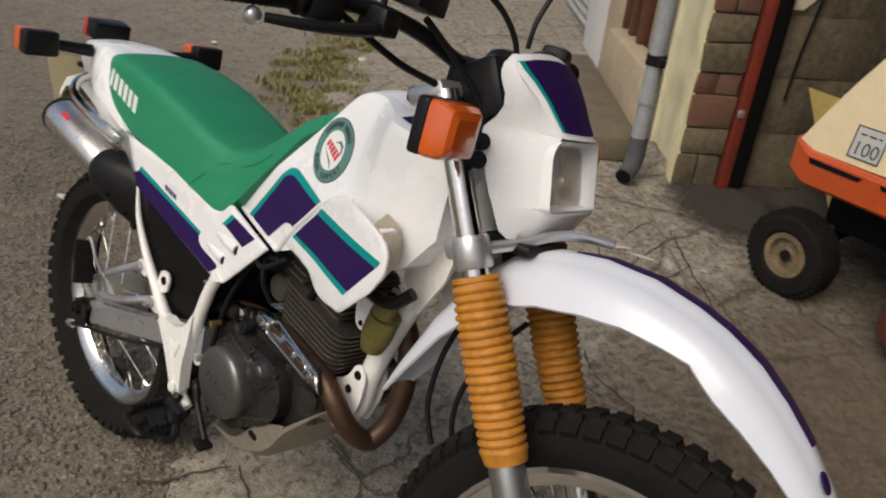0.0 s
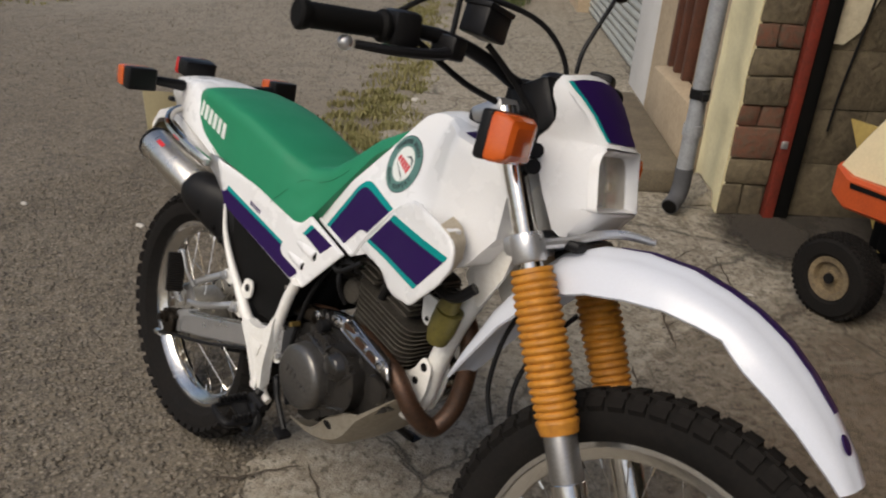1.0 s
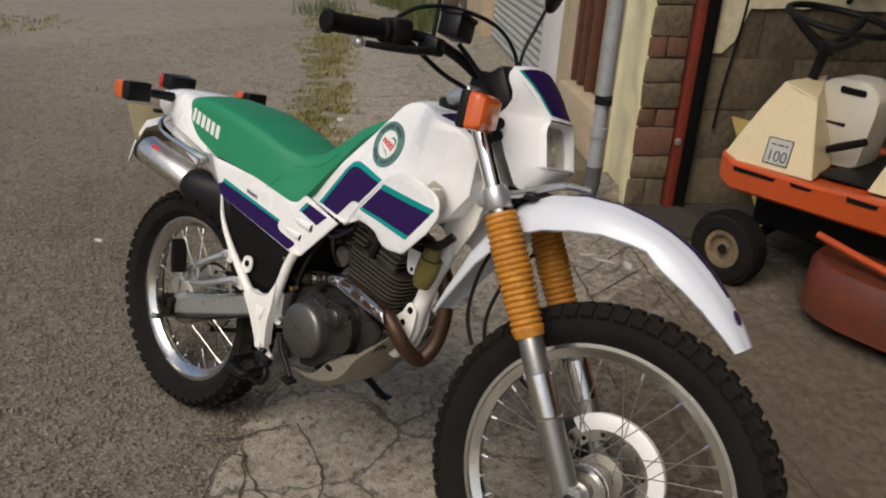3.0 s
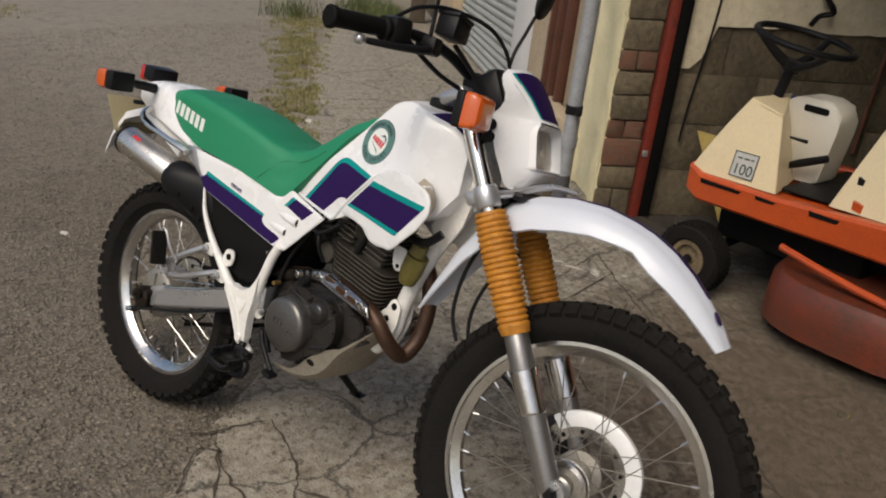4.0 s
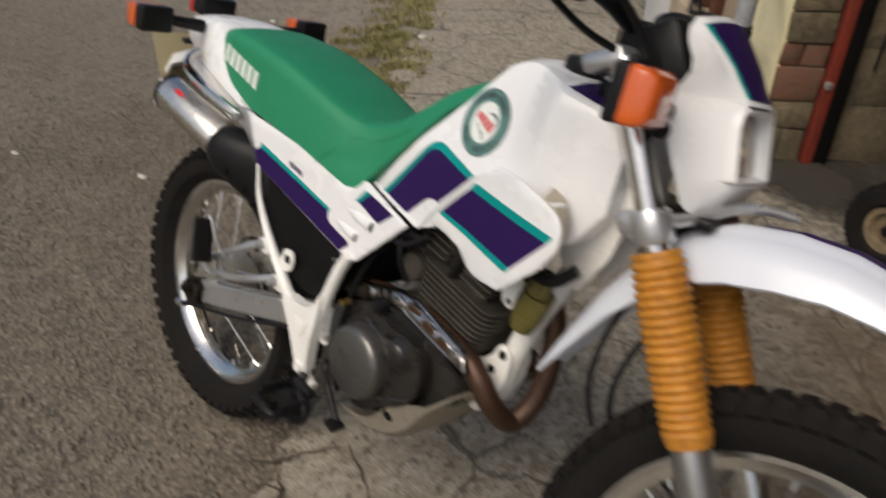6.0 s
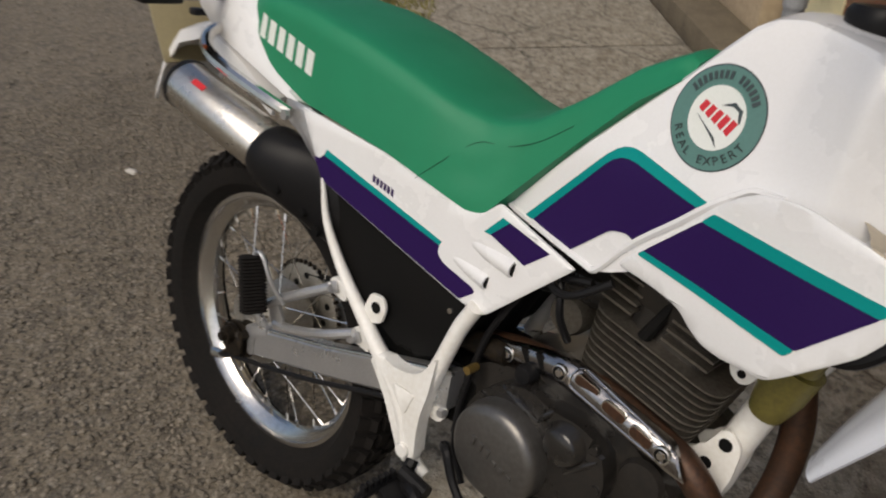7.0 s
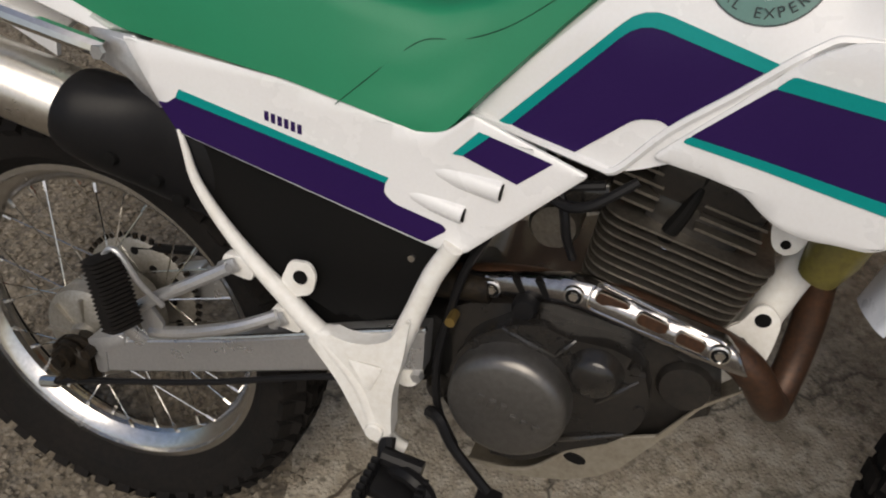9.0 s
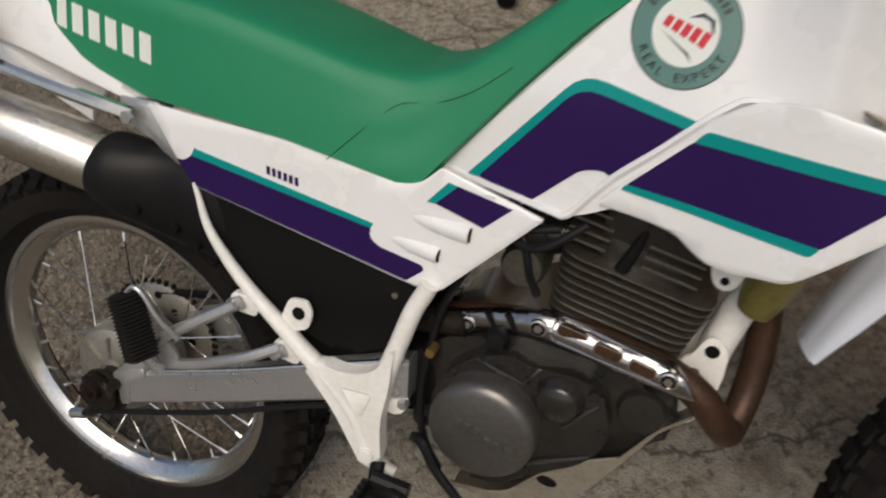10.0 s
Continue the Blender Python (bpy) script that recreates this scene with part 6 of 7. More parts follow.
for s in (-1, 1):
    y = -0.098 if s < 0 else 0.090
    slope = (-along).to_track_quat("Y", "Z").to_matrix().to_4x4()
    leg = bpart("fork_tube", sweep([tuple(on_fork(y, -0.02)), tuple(on_fork(y, 0.40))], 0.0185, 20), CHROME, "chrome fork tube", steer=True)
    top_d, low_d = 0.228, 0.474
    prof = [(0.021, 0.0), (0.030, 0.002)]
    n = 19
    for k in range(n):
        t = k / n
        R = 0.0332 + 0.0035 * math.sin(math.pi * min(1, 0.15 + t))
        d = 0.010 + (low_d - top_d - 0.022) * t
        step = (low_d - top_d - 0.022) / n
        prof += [(R - 0.0050, d), (R - 0.0005, d + step * 0.30), (R, d + step * 0.5), (R - 0.0005, d + step * 0.70)]
    prof += [(0.030, low_d - top_d - 0.006), (0.029, low_d - top_d), (0.020, low_d - top_d)]
    g = lathe([(r, -q) for r, q in prof], 32)
    for v in g.verts:
        v.co += 0.0012 * noise.noise_vector(v.co * 22 + Vector((s * 3, 0, 0)))
    bpart("gaiter", shifted(g, Matrix.Translation(on_fork(y, top_d)) @ slope), GAITER, "orange ribbed rubber fork gaiter", parent=leg, angle=70)
    lower = lathe([(0.001, 0.0)] + [(r, -q) for r, q in ((0.024, 0.0), (0.0250, 0.004), (0.0250, 0.076), (0.0250, 0.166), (0.0250, 0.176), (0.0245, 0.30), (0.022, 0.32), (0.001, 0.325))], 28)
    bpart("fork_slider", shifted(lower, Matrix.Translation(on_fork(y, low_d - 0.004)) @ slope), SLIDER, "dull grey alloy fork slider", parent=leg, angle=35)
    band = lathe([(r, -q) for r, q in ((0.0248, 0.074), (0.0262, 0.0755), (0.0264, 0.080), (0.0264, 0.156), (0.0262, 0.160), (0.0248, 0.162))], 28)
    bpart("slider_band", shifted(band, Matrix.Translation(on_fork(y, low_d - 0.004)) @ slope), RIM, "bright turned band on the slider", parent=leg, angle=35)
    lug = Vector((FRONT[0], y, FRONT[2]))
    bpart("axle_lug", shifted(lathe([(0.001, -0.020), (0.024, -0.020), (0.026, -0.016), (0.026, 0.016), (0.001, 0.018)], 24), Matrix.Translation(lug)), ALLOY, parent=leg)
    bpart("axle_nut", shifted(lathe([(0.001, -0.014), (0.010, -0.014), (0.013, -0.010), (0.013, 0.006)], 6), Matrix.Translation((lug.x, lug.y + (s * 0.026), lug.z))), BLACK, parent=leg)
    bpart("gaiter_clamp", shifted(lathe([(0.0305, -0.004), (0.0325, -0.003), (0.0325, 0.003), (0.0305, 0.004)], 28, closed=True), Matrix.Translation(on_fork(y, top_d + 0.004)) @ slope), GAITER, parent=leg)
    yoke = lathe([(0.019, 0.020), (0.025, 0.020), (0.0265, 0.016), (0.0265, -0.020), (0.024, -0.024), (0.019, -0.024)], 24, closed=True)
    bpart("lower_clamp", shifted(yoke, Matrix.Translation(on_fork(y, 0.195)) @ slope), ALLOY, "cast alloy fork clamp", steer=True)
    ind = on_fork(y, 0.015) + Vector((0.058, s * 0.091, -0.004 - (0.030 if s > 0 else 0)))
    indicator(ind.x, ind.y, ind.z, (0.080, 0.034, 0.070), 1, True, on_fork(y, 0.02))
low = on_fork(0, 0.195)
bpart("lower_yoke", block((0.055, 0.165, 0.032), bevel=0.008, m=Matrix.Translation(low - Vector((0.03, 0, 0.006))) @ Matrix.Rotation(-rk, 4, "Y")), ALLOY, "alloy lower fork yoke", steer=True)
bpart("brake_pipe_stay", sweep([(1.048, -0.098, 0.572), (1.062, -0.075, 0.578), (1.085, -0.035, 0.590), (1.108, -0.005, 0.606), (1.140, 0.022, 0.617), (1.180, 0.050, 0.617)], [0.0095, 0.009, 0.0085, 0.008, 0.0075, 0.006], 10), ALLOY, "silver tube beneath the headlight", steer=True)
upper = on_fork(0, 0.0)
bpart("top_yoke", block((0.06, 0.235, 0.026), bevel=0.008, m=Matrix.Translation(upper - Vector((0.03, 0, -0.01))) @ Matrix.Rotation(-rk, 4, "Y")), ALLOY, "alloy top yoke", steer=True)
bpart("meter", shifted(lathe([(0.001, -0.05), (0.040, -0.05), (0.046, -0.02), (0.046, 0.03), (0.042, 0.035), (0.001, 0.035)], 28), Matrix.Translation(upper + Vector((0.000, 0.025, 0.038))) @ Matrix.Rotation(radians(55), 4, "X")), BLACK, "black instrument cluster", steer=True)
bpart("ignition_block", block((0.075, 0.10, 0.085), bevel=0.012, m=Matrix.Translation(upper + Vector((0.018, -0.02, 0.03))) @ Matrix.Rotation(-rk, 4, "Y")), BLACK, "black ignition switch and wiring block", steer=True)
bpart("number_panel", plate(rounded([(0.905, 0.715), (0.985, 0.735), (0.975, 0.80), (0.92, 0.79)], 0.01), -0.055, 0.055, 0.006), WHITE, "white panel behind the instruments", steer=True)

# front mudguard
FENDER = [  # x, crest z, half width, drop of the edge
    (0.925, 0.295, 0.040, 0.008), (0.945, 0.350, 0.050, 0.020), (0.985, 0.440, 0.062, 0.034), (1.030, 0.510, 0.068, 0.046), (1.075, 0.560, 0.072, 0.056), (1.13, 0.588, 0.074, 0.060),
    (1.20, 0.602, 0.075, 0.058), (1.27, 0.603, 0.074, 0.051), (1.33, 0.592, 0.072, 0.044), (1.37, 0.580, 0.070, 0.038), (1.395, 0.568, 0.071, 0.043), (1.42, 0.555, 0.071, 0.046), (1.46, 0.527, 0.066, 0.041), (1.50, 0.492, 0.059, 0.034), (1.54, 0.450, 0.051, 0.026), (1.562, 0.420, 0.044, 0.018)]
bm = bmesh.new()
rings = []
fine_fender = []
for i in range(len(FENDER) - 1):
    for k in range(3):
        t = k / 3
        fine_fender.append(tuple(a + (b - a) * t for a, b in zip(FENDER[i], FENDER[i + 1])))
fine_fender.append(FENDER[-1])
for i, (x, z, w, d) in enumerate(fine_fender):
    a, b = fine_fender[max(i - 1, 0)], fine_fender[min(i + 1, len(fine_fender) - 1)]
    tx, tz = b[0] - a[0], b[1] - a[1]
    ln = math.hypot(tx, tz)
    nx, nz = -tz / ln, tx / ln
    sect = [(-1.02, -1.0), (-0.98, -0.90), (-0.93, -0.62), (-0.80, -0.30), (-0.60, -0.09), (-0.36, 0.0), (-0.30, 0.09), (0.0, 0.13), (0.30, 0.09), (0.36, 0.0), (0.60, -0.09), (0.80, -0.30), (0.93, -0.62), (0.98, -0.90), (1.02, -1.0)]
    outer = [(q * w, p * d) for q, p in sect]
    inner = [(q * (w - 0.003), p * d - 0.003) for q, p in sect[::-1]]
    rings.append([bm.verts.new((x + nx * p, y, z + nz * p)) for y, p in outer + inner])
skin_rings(bm, rings)
fender = bpart("front_mudguard", bm, FENDER_WHITE, "long white front mudguard with purple stripe", steer=True, angle=50)
bm = bmesh.new()
rings = []
for i, (x, z, w, d) in enumerate(fine_fender):
    if not 1.135 <= x <= 1.512:
        continue
    a, b = fine_fender[i - 1], fine_fender[i + 1]
    tx, tz = b[0] - a[0], b[1] - a[1]
    ln = math.hypot(tx, tz)
    nx, nz = -tz / ln, tx / ln
    h = min(1.0, (x - 1.13) / 0.10)
    rings.append([bm.verts.new((x + nx * p, y, z + nz * p)) for y, p in ((-0.14 * w * h, 0.112 * d + 0.0013), (0, 0.13 * d + 0.0016), (0.29 * w, 0.093 * d + 0.0014), (0.36 * w, 0.005 * d + 0.0013), (0.34 * w, -0.03 * d), (0.28 * w, 0.05 * d), (0, 0.09 * d), (-0.12 * w * h, 0.07 * d))])
skin_rings(bm, rings)
bpart("purple_stripe", bm, PURPLE, "purple stripe along the mudguard", parent=fender)
tip = Matrix.Translation((1.528, -0.016, 0.4660)) @ Matrix.Rotation(radians(52), 4, "Y")
bpart("badge", shifted(shifted(lathe([(0.001, -0.002), (0.013, -0.002), (0.0135, 0.0), (0.001, 0.001)], 24), Matrix.Rotation(radians(-90), 4, "X")), tip @ Matrix.Translation((0, -0.004, 0.002))), PURPLE, "small round purple badge", parent=fender)

# headlight cowl: a wedge whose front slopes down to a hooded lens
COWL = [  # z, back x, front x, half width back, half width front, depth of the lamp recess
    (0.594, 1.074, 1.082, 0.090, 0.074, 0), (0.603, 1.066, 1.094, 0.101, 0.077, 0), (0.626, 1.056, 1.106, 0.108, 0.074, 0), (0.6385, 1.050, 1.115, 0.110, 0.0725, 0), (0.6420, 1.048, 1.115, 0.110, 0.0725, 0), (0.6430, 1.047, 1.1145, 0.111, 0.072, 0.046), (0.670, 1.034, 1.105, 0.113, 0.072, 0.040), (0.700, 1.022, 1.097, 0.113, 0.072, 0.036), (0.718, 1.014, 1.095, 0.113, 0.071, 0.036),
    (0.730, 1.014, 1.096, 0.112, 0.066, 0.038), (0.7385, 1.019, 1.096, 0.110, 0.058, 0.038), (0.7395, 1.020, 1.096, 0.110, 0.057, 0), (0.746, 1.024, 1.089, 0.108, 0.056, 0), (0.762, 1.030, 1.076, 0.108, 0.060, 0), (0.780, 1.027, 1.064, 0.108, 0.067, 0), (0.804, 1.017, 1.046, 0.107, 0.080, 0), (0.820, 1.012, 1.034, 0.104, 0.087, 0), (0.831, 1.009, 1.025, 0.097, 0.087, 0), (0.838, 1.006, 1.016, 0.078, 0.074, 0)]


def cowl_mid(x):
    return 0.012 + 0.22 * (x - 0.99)


def cowl_drop(y, z):
    """The top of the cowl arches down towards its sides."""
    return 0.017 * max(0.0, (z - 0.775) / 0.063) * (y / 0.09) ** 2


def cowl_ring(xb, xf, wb, wf, sunk=0):
    d = xf - xb
    if sunk:
        return [(xb, -wb), (xb + 0.30 * d, -(0.62 * wb + 0.34 * wf)), (xb + 0.66 * d, -(0.24 * wb + 0.74 * wf)), (xf - 0.004, -wf), (xf - 0.006, -wf + 0.003), (xf - sunk, -wf * 0.78), (xf - sunk, -wf * 0.4), (xf - sunk, 0)]
    return [(xb, -wb), (xb + 0.30 * d, -(0.62 * wb + 0.34 * wf)), (xb + 0.62 * d, -(0.28 * wb + 0.70 * wf)), (xf - 0.012, -wf), (xf - 0.005, -wf * 0.93), (xf - 0.001, -wf * 0.78), (xf + 0.002, -wf * 0.4), (xf + 0.003, 0)]


bm = bmesh.new()
rings = []
for z, xb, xf, wb, wf, sunk in COWL:
    ring = cowl_ring(xb, xf, wb, wf, sunk)
    full = ring + [(x, -y) for x, y in ring[-2::-1]]
    rings.append([bm.verts.new((x, y + cowl_mid(x), z - cowl_drop(y, z))) for x, y in full])
skin_rings(bm, rings, close=True)
cowl = bpart("headlight_cowl", bm, WHITE, "white headlight cowl with a purple screen stripe", steer=True, angle=32)


def cowl_front(row, y):
    """The front of the cowl at the sideways distance y from its middle."""
    z, xb, xf, wb, wf, sunk = row
    pts = [(-q, p) for p, q in cowl_ring(xb, xf, wb, wf)][3:][::-1]
    return lerp(abs(y), pts)


def cowl_band(e0, e1, off):
    bm = bmesh.new()
    rings = []
    for i, row in enumerate(COWL[12:18]):
        half = (0.046, 0.050, 0.057, 0.068, 0.076, 0.077)[i]
        ys = [half * (e0 + (e1 - e0) * k / 6) for k in range(7)]
        front_line = [(cowl_front(row, y) + off, y) for y in ys]
        ring = front_line + [(x - 0.004, y) for x, y in front_line[::-1]]
        rings.append([bm.verts.new((x, y + cowl_mid(x), row[0] + off * 0.7 - cowl_drop(y, row[0]))) for x, y in ring])
    return skin_rings(bm, rings)


bpart("purple_stripe", cowl_band(-0.97, 1.0, 0.0014), PURPLE, "purple stripe over the cowl", parent=cowl)
bpart("teal_stripe", cowl_band(-1.05, -0.96, 0.0012), TEAL, parent=cowl)


def lens_y(half, up):
    return rounded([(-half, -up), (half, -up), (half, up), (-half, up)], [0.008, 0.008, 0.026, 0.026], 6)


slant = -math.atan2(0.022, 0.078)
LM = Matrix.Translation((1.1000, 0.027, 0.689)) @ Matrix.Rotation(slant, 4, "Y") @ Matrix.Rotation(radians(90), 4, "Z")
bezel = bmesh.new()
rings = []
for hx, hz, q in ((0.0700, 0.0465, 0.014), (0.0705, 0.0472, 0.000), (0.0700, 0.0468, -0.0025), (0.0680, 0.0455, -0.0020), (0.0560, 0.0400, 0.013), (0.0550, 0.0395, 0.020)):
    rings.append([bezel.verts.new((px, q - 0.007 * max(0.0, pz / 0.049) ** 2, pz)) for px, pz in lens_y(hx, hz)])
skin_rings(bezel, rings, caps=False)
bpart("headlight_rim", shifted(bezel, LM), WHITE, "white hooded rim of the headlight", parent=cowl, angle=40)
dish = bmesh.new()
rings = [[dish.verts.new((px, 0.017 + 0.010 * (1 - k * k), pz - 0.006 * (1 - k))) for px, pz in lens_y(0.0555 * k, 0.0398 * k)] for k in (1.0, 0.85, 0.7, 0.5, 0.3, 0.12)]
skin_rings(dish, rings, caps=False)
dish.faces.new(rings[-1])
bpart("reflector", shifted(dish, LM), REFLECTOR, "bright dished headlight reflector", parent=cowl, angle=60)
bpart("bulb", shifted(lathe([(0.001, 0.010), (0.006, 0.011), (0.008, 0.015), (0.008, 0.024)], 16, centre=(0, 0, -0.006)), LM), REFLECTOR, parent=cowl)
pane = plate(lens_y(0.0555, 0.0396), 0.0125, 0.0150, 0.001)
for v in pane.verts:
    v.co.y -= 0.004 * (1 - (v.co.x / 0.056) ** 2)
lens = bpart("headlight_lens", shifted(pane, LM), LENS, "clear headlight glass", parent=cowl)
lens.visible_shadow = False
for x, z in ((1.012, 0.708), (1.014, 0.684)):
    bpart("cowl_mount", sweep([(x - 0.012, -0.080, z - 0.004), (x + 0.010, -0.102, z + 0.003)], [0.010, 0.012], 10), BLACK, "black rubber mount of the cowl", steer=True)
bpart("under_tray", block((0.075, 0.12, 0.016), bevel=0.006, m=Matrix.Translation((1.070, 0.01, 0.584))), BLACK, "black tray below the headlight", steer=True)
bpart("horn", lathe([(0.001, -0.03), (0.028, -0.03), (0.032, -0.02), (0.034, 0.01), (0.001, 0.012)], 20, centre=(1.06, 0.05, 0.555)), BLACK, steer=True)

# disc brake on the far side
disc = lathe([(0.072, 0.060), (0.1105, 0.060), (0.1105, 0.064), (0.072, 0.064)], 48, closed=True)
bpart("brake_disc", shifted(disc, MF), RIM, "steel front brake disc", parent=front)
for k in range(24):
    a = 2 * math.pi * k / 24
    r = 0.083 if k % 2 else 0.098
    bpart("disc_hole", shifted(lathe([(0.001, 0.0592), (0.005, 0.0592), (0.005, 0.0604)], 8, centre=(r * math.cos(a), 0, r * math.sin(a))), MF), BLACK_MATT, parent=front)
bpart("hub_ring", shifted(lathe([(0.040, -0.062), (0.050, -0.062), (0.053, -0.058), (0.053, -0.050), (0.040, -0.048)], 36, closed=True), MF), RIM, parent=front)
cover_bm = bmesh.new()
rings = []
for k in range(23):
    a = radians(134 - k * 9.0)
    rings.append([cover_bm.verts.new((FRONT[0] + r * math.cos(a), y, FRONT[2] + r * math.sin(a))) for r, y in ((0.095, 0.054), (0.122, 0.052), (0.128, 0.056), (0.128, 0.070), (0.125, 0.070), (0.121, 0.058), (0.095, 0.058))])
skin_rings(cover_bm, rings)
bpart("disc_guard", cover_bm, WHITE, "white plastic brake disc guard", steer=True, angle=40)
bpart("caliper", block((0.07, 0.05, 0.085), bevel=0.012, m=Matrix.Translation((1.262, 0.085, 0.105)) @ Matrix.Rotation(-rk, 4, "Y")), BLACK, "dark front brake caliper", steer=True)
bpart("brake_hose", sweep([(1.262, 0.10, 0.15), (1.18, 0.115, 0.26), (1.13, 0.12, 0.36), (1.08, 0.10, 0.50), (1.02, 0.06, 0.66)], 0.005, 8), BLACK, "black brake hose", steer=True)
bpart("cable_loop", sweep([(1.09, 0.05, 0.46), (1.045, 0.03, 0.38), (1.03, 0.02, 0.29), (1.06, 0.02, 0.22), (1.13, 0.035, 0.20), (1.26, 0.065, 0.10)], 0.0045, 8), BLACK, "black speedometer cable loop", steer=True)
bpart("cable_loop", sweep([(1.05, -0.03, 0.50), (1.015, -0.03, 0.40), (1.01, -0.03, 0.31), (1.035, -0.03, 0.25)], 0.0045, 8), BLACK, steer=True)

# handlebar and controls
for s in (-1, 1):
    bar = bpart("handlebar", sweep([(0.925, 0, 0.795), (0.925, s * 0.06, 0.797), (0.916, s * 0.14, 0.820), (0.900, s * 0.22, 0.833), (0.880, s * 0.29, 0.830), (0.840, s * 0.435, 0.815)], 0.011, 12), BLACK, "black handlebar", steer=True)
    gdir = Vector((-0.040, s * 0.145, -0.015)).normalized()
    g0 = Vector((0.872, s * 0.320, 0.827))
    gm = Matrix.Translation(g0) @ gdir.to_track_quat("Y", "Z").to_matrix().to_4x4()
    gp = lathe([(0.011, 0.0), (0.022, 0.0), (0.022, 0.006), (0.0165, 0.010)] + [(0.0172 if k % 2 else 0.0160, 0.012 + 0.004 * k) for k in range(26)] + [(0.0205, 0.120), (0.0205, 0.126), (0.017, 0.129), (0.001, 0.129)], 20)
    bpart("grip", shifted(gp, gm), BLACK_MATT, "black rubber handlebar grip", parent=bar)
    bpart("switch_housing", block((0.050, 0.045, 0.050), bevel=0.010, m=gm @ Matrix.Translation((0, -0.026, 0))), BLACK, "black switch and throttle housing", parent=bar)
    bpart("lever_perch", block((0.045, 0.032, 0.034), bevel=0.006, m=Matrix.Translation((0.912, s * 0.225, 0.822))), BLACK, parent=bar)
    lev = bpart("lever", sweep([(0.922, s * 0.225, 0.818), (0.922, s * 0.26, 0.808), (0.900, s * 0.32, 0.799), (0.868, s * 0.362, 0.795)], [0.010, 0.0085, 0.007, 0.006], 10), BLACK, "black control lever", parent=bar)
    ball = bmesh.new()
    bmesh.ops.create_uvsphere(ball, u_segments=14, v_segments=10, radius=0.0105, matrix=Matrix.Translation((0.862, s * 0.374, 0.794)))
    bpart("lever_ball", ball, ALLOY, parent=bar)
    for pts, r in (([(0.895, s * 0.27, 0.818), (0.918, s * 0.18, 0.780), (0.940, s * 0.11, 0.762), (0.965, s * 0.05, 0.74)], 0.0050),):
        bpart("cable", sweep(pts, r, 8), BLACK, "black control cable", parent=bar)
    bpart("mirror_stem", sweep([(0.920, s * 0.122, 0.838), (0.920, s * 0.126, 0.88), (0.925, s * 0.150, 0.935), (0.925, s * 0.176, 0.978)] if s > 0 else [(0.905, s * 0.215, 0.840), (0.905, s * 0.218, 0.92), (0.915, s * 0.235, 1.00), (0.915, s * 0.26, 1.06)], 0.0042, 8), BLACK, "black mirror stem", parent=bar)
    mir = bmesh.new()
    bmesh.ops.create_uvsphere(mir, u_segments=20, v_segments=12, radius=1.0, matrix=Matrix.Translation((0.930, s * (0.198 if s > 0 else 0.29), 1.022 if s > 0 else 1.12)) @ Matrix.Rotation(radians(-32 * s), 4, "X") @ Matrix.Diagonal((0.013, 0.034, 0.054, 1)))
    bpart("mirror", mir, BLACK, "black oval rear-view mirror", parent=bar)
    bpart("bar_clamp", block((0.040, 0.022, 0.045), bevel=0.006, m=Matrix.Translation((0.928, s * 0.045, 0.785))), BLACK, parent=bar)
res = bpart("brake_reservoir", block((0.046, 0.060, 0.042), bevel=0.004, m=Matrix.Translation((0.925, -0.172, 0.868)) @ Matrix.Rotation(radians(-6), 4, "X")), BLACK, "square black brake fluid reservoir", steer=True)
bpart("lid", block((0.050, 0.064, 0.008), bevel=0.002, m=Matrix.Translation((0.925, -0.1705, 0.890)) @ Matrix.Rotation(radians(-6), 4, "X")), BLACK, parent=res)
bpart("throttle_cable", sweep([(0.872, -0.300, 0.850), (0.890, -0.255, 0.884), (0.92, -0.18, 0.902), (0.970, -0.10, 0.890), (1.0, -0.05, 0.84), (1.0, -0.03, 0.77)], 0.0042, 8), BLACK, "black throttle cable", steer=True)
bpart("brake_hose", sweep([(0.930, -0.16, 0.840), (0.955, -0.11, 0.80), (0.985, -0.07, 0.75), (1.0, -0.05, 0.70)], 0.005, 8), BLACK, steer=True)
bpart("choke_box", block((0.10, 0.05, 0.028), bevel=0.006, m=Matrix.Translation((0.955, -0.03, 0.715))), BLACK, "black plastic block ahead of the tank")

# ---- ride-on mower ----
ORANGE = surface("orange_enamel", (0.56, 0.085, 0.012), (0.34, 0.050, 0.012), 0.38, grain=120, stain=8, mix=0.7, bump=0.06, coat=0.3)
DECK_RED = surface("worn_deck_enamel", (0.165, 0.030, 0.011), (0.05, 0.028, 0.018), 0.5, grain=90, stain=7, mix=0.9, bump=0.12, coat=0.1)
CREAM = surface("cream_enamel", (0.72, 0.60, 0.37), (0.55, 0.45, 0.28), 0.42, grain=120, stain=6, mix=0.5, bump=0.05, coat=0.2)
JUG = surface("milky_plastic", (0.66, 0.63, 0.54), (0.55, 0.51, 0.42), 0.4, grain=120, stain=6, bump=0.03)
BLUE = surface("blue_cap", (0.03, 0.05, 0.30), rough=0.4)
GREY_LABEL = surface("grey_label", (0.50, 0.49, 0.45), rough=0.5)
SHEET = surface("dull_yellow_plastic", (0.46, 0.34, 0.10), (0.32, 0.23, 0.07), 0.5, grain=60, stain=6, mix=0.8, bump=0.1)
HUB_CREAM = surface("dirty_cream_hub", (0.24, 0.18, 0.10), (0.08, 0.06, 0.04), 0.6, grain=80, stain=18, mix=0.9)
mower = new("ride_on_mower")
MOW = pose(0.923, 1.909, 0, 0, 0, -14)
mower.matrix_world = MOW
tagged(mower, "orange and cream ride-on mower with black steering wheel", "mower")


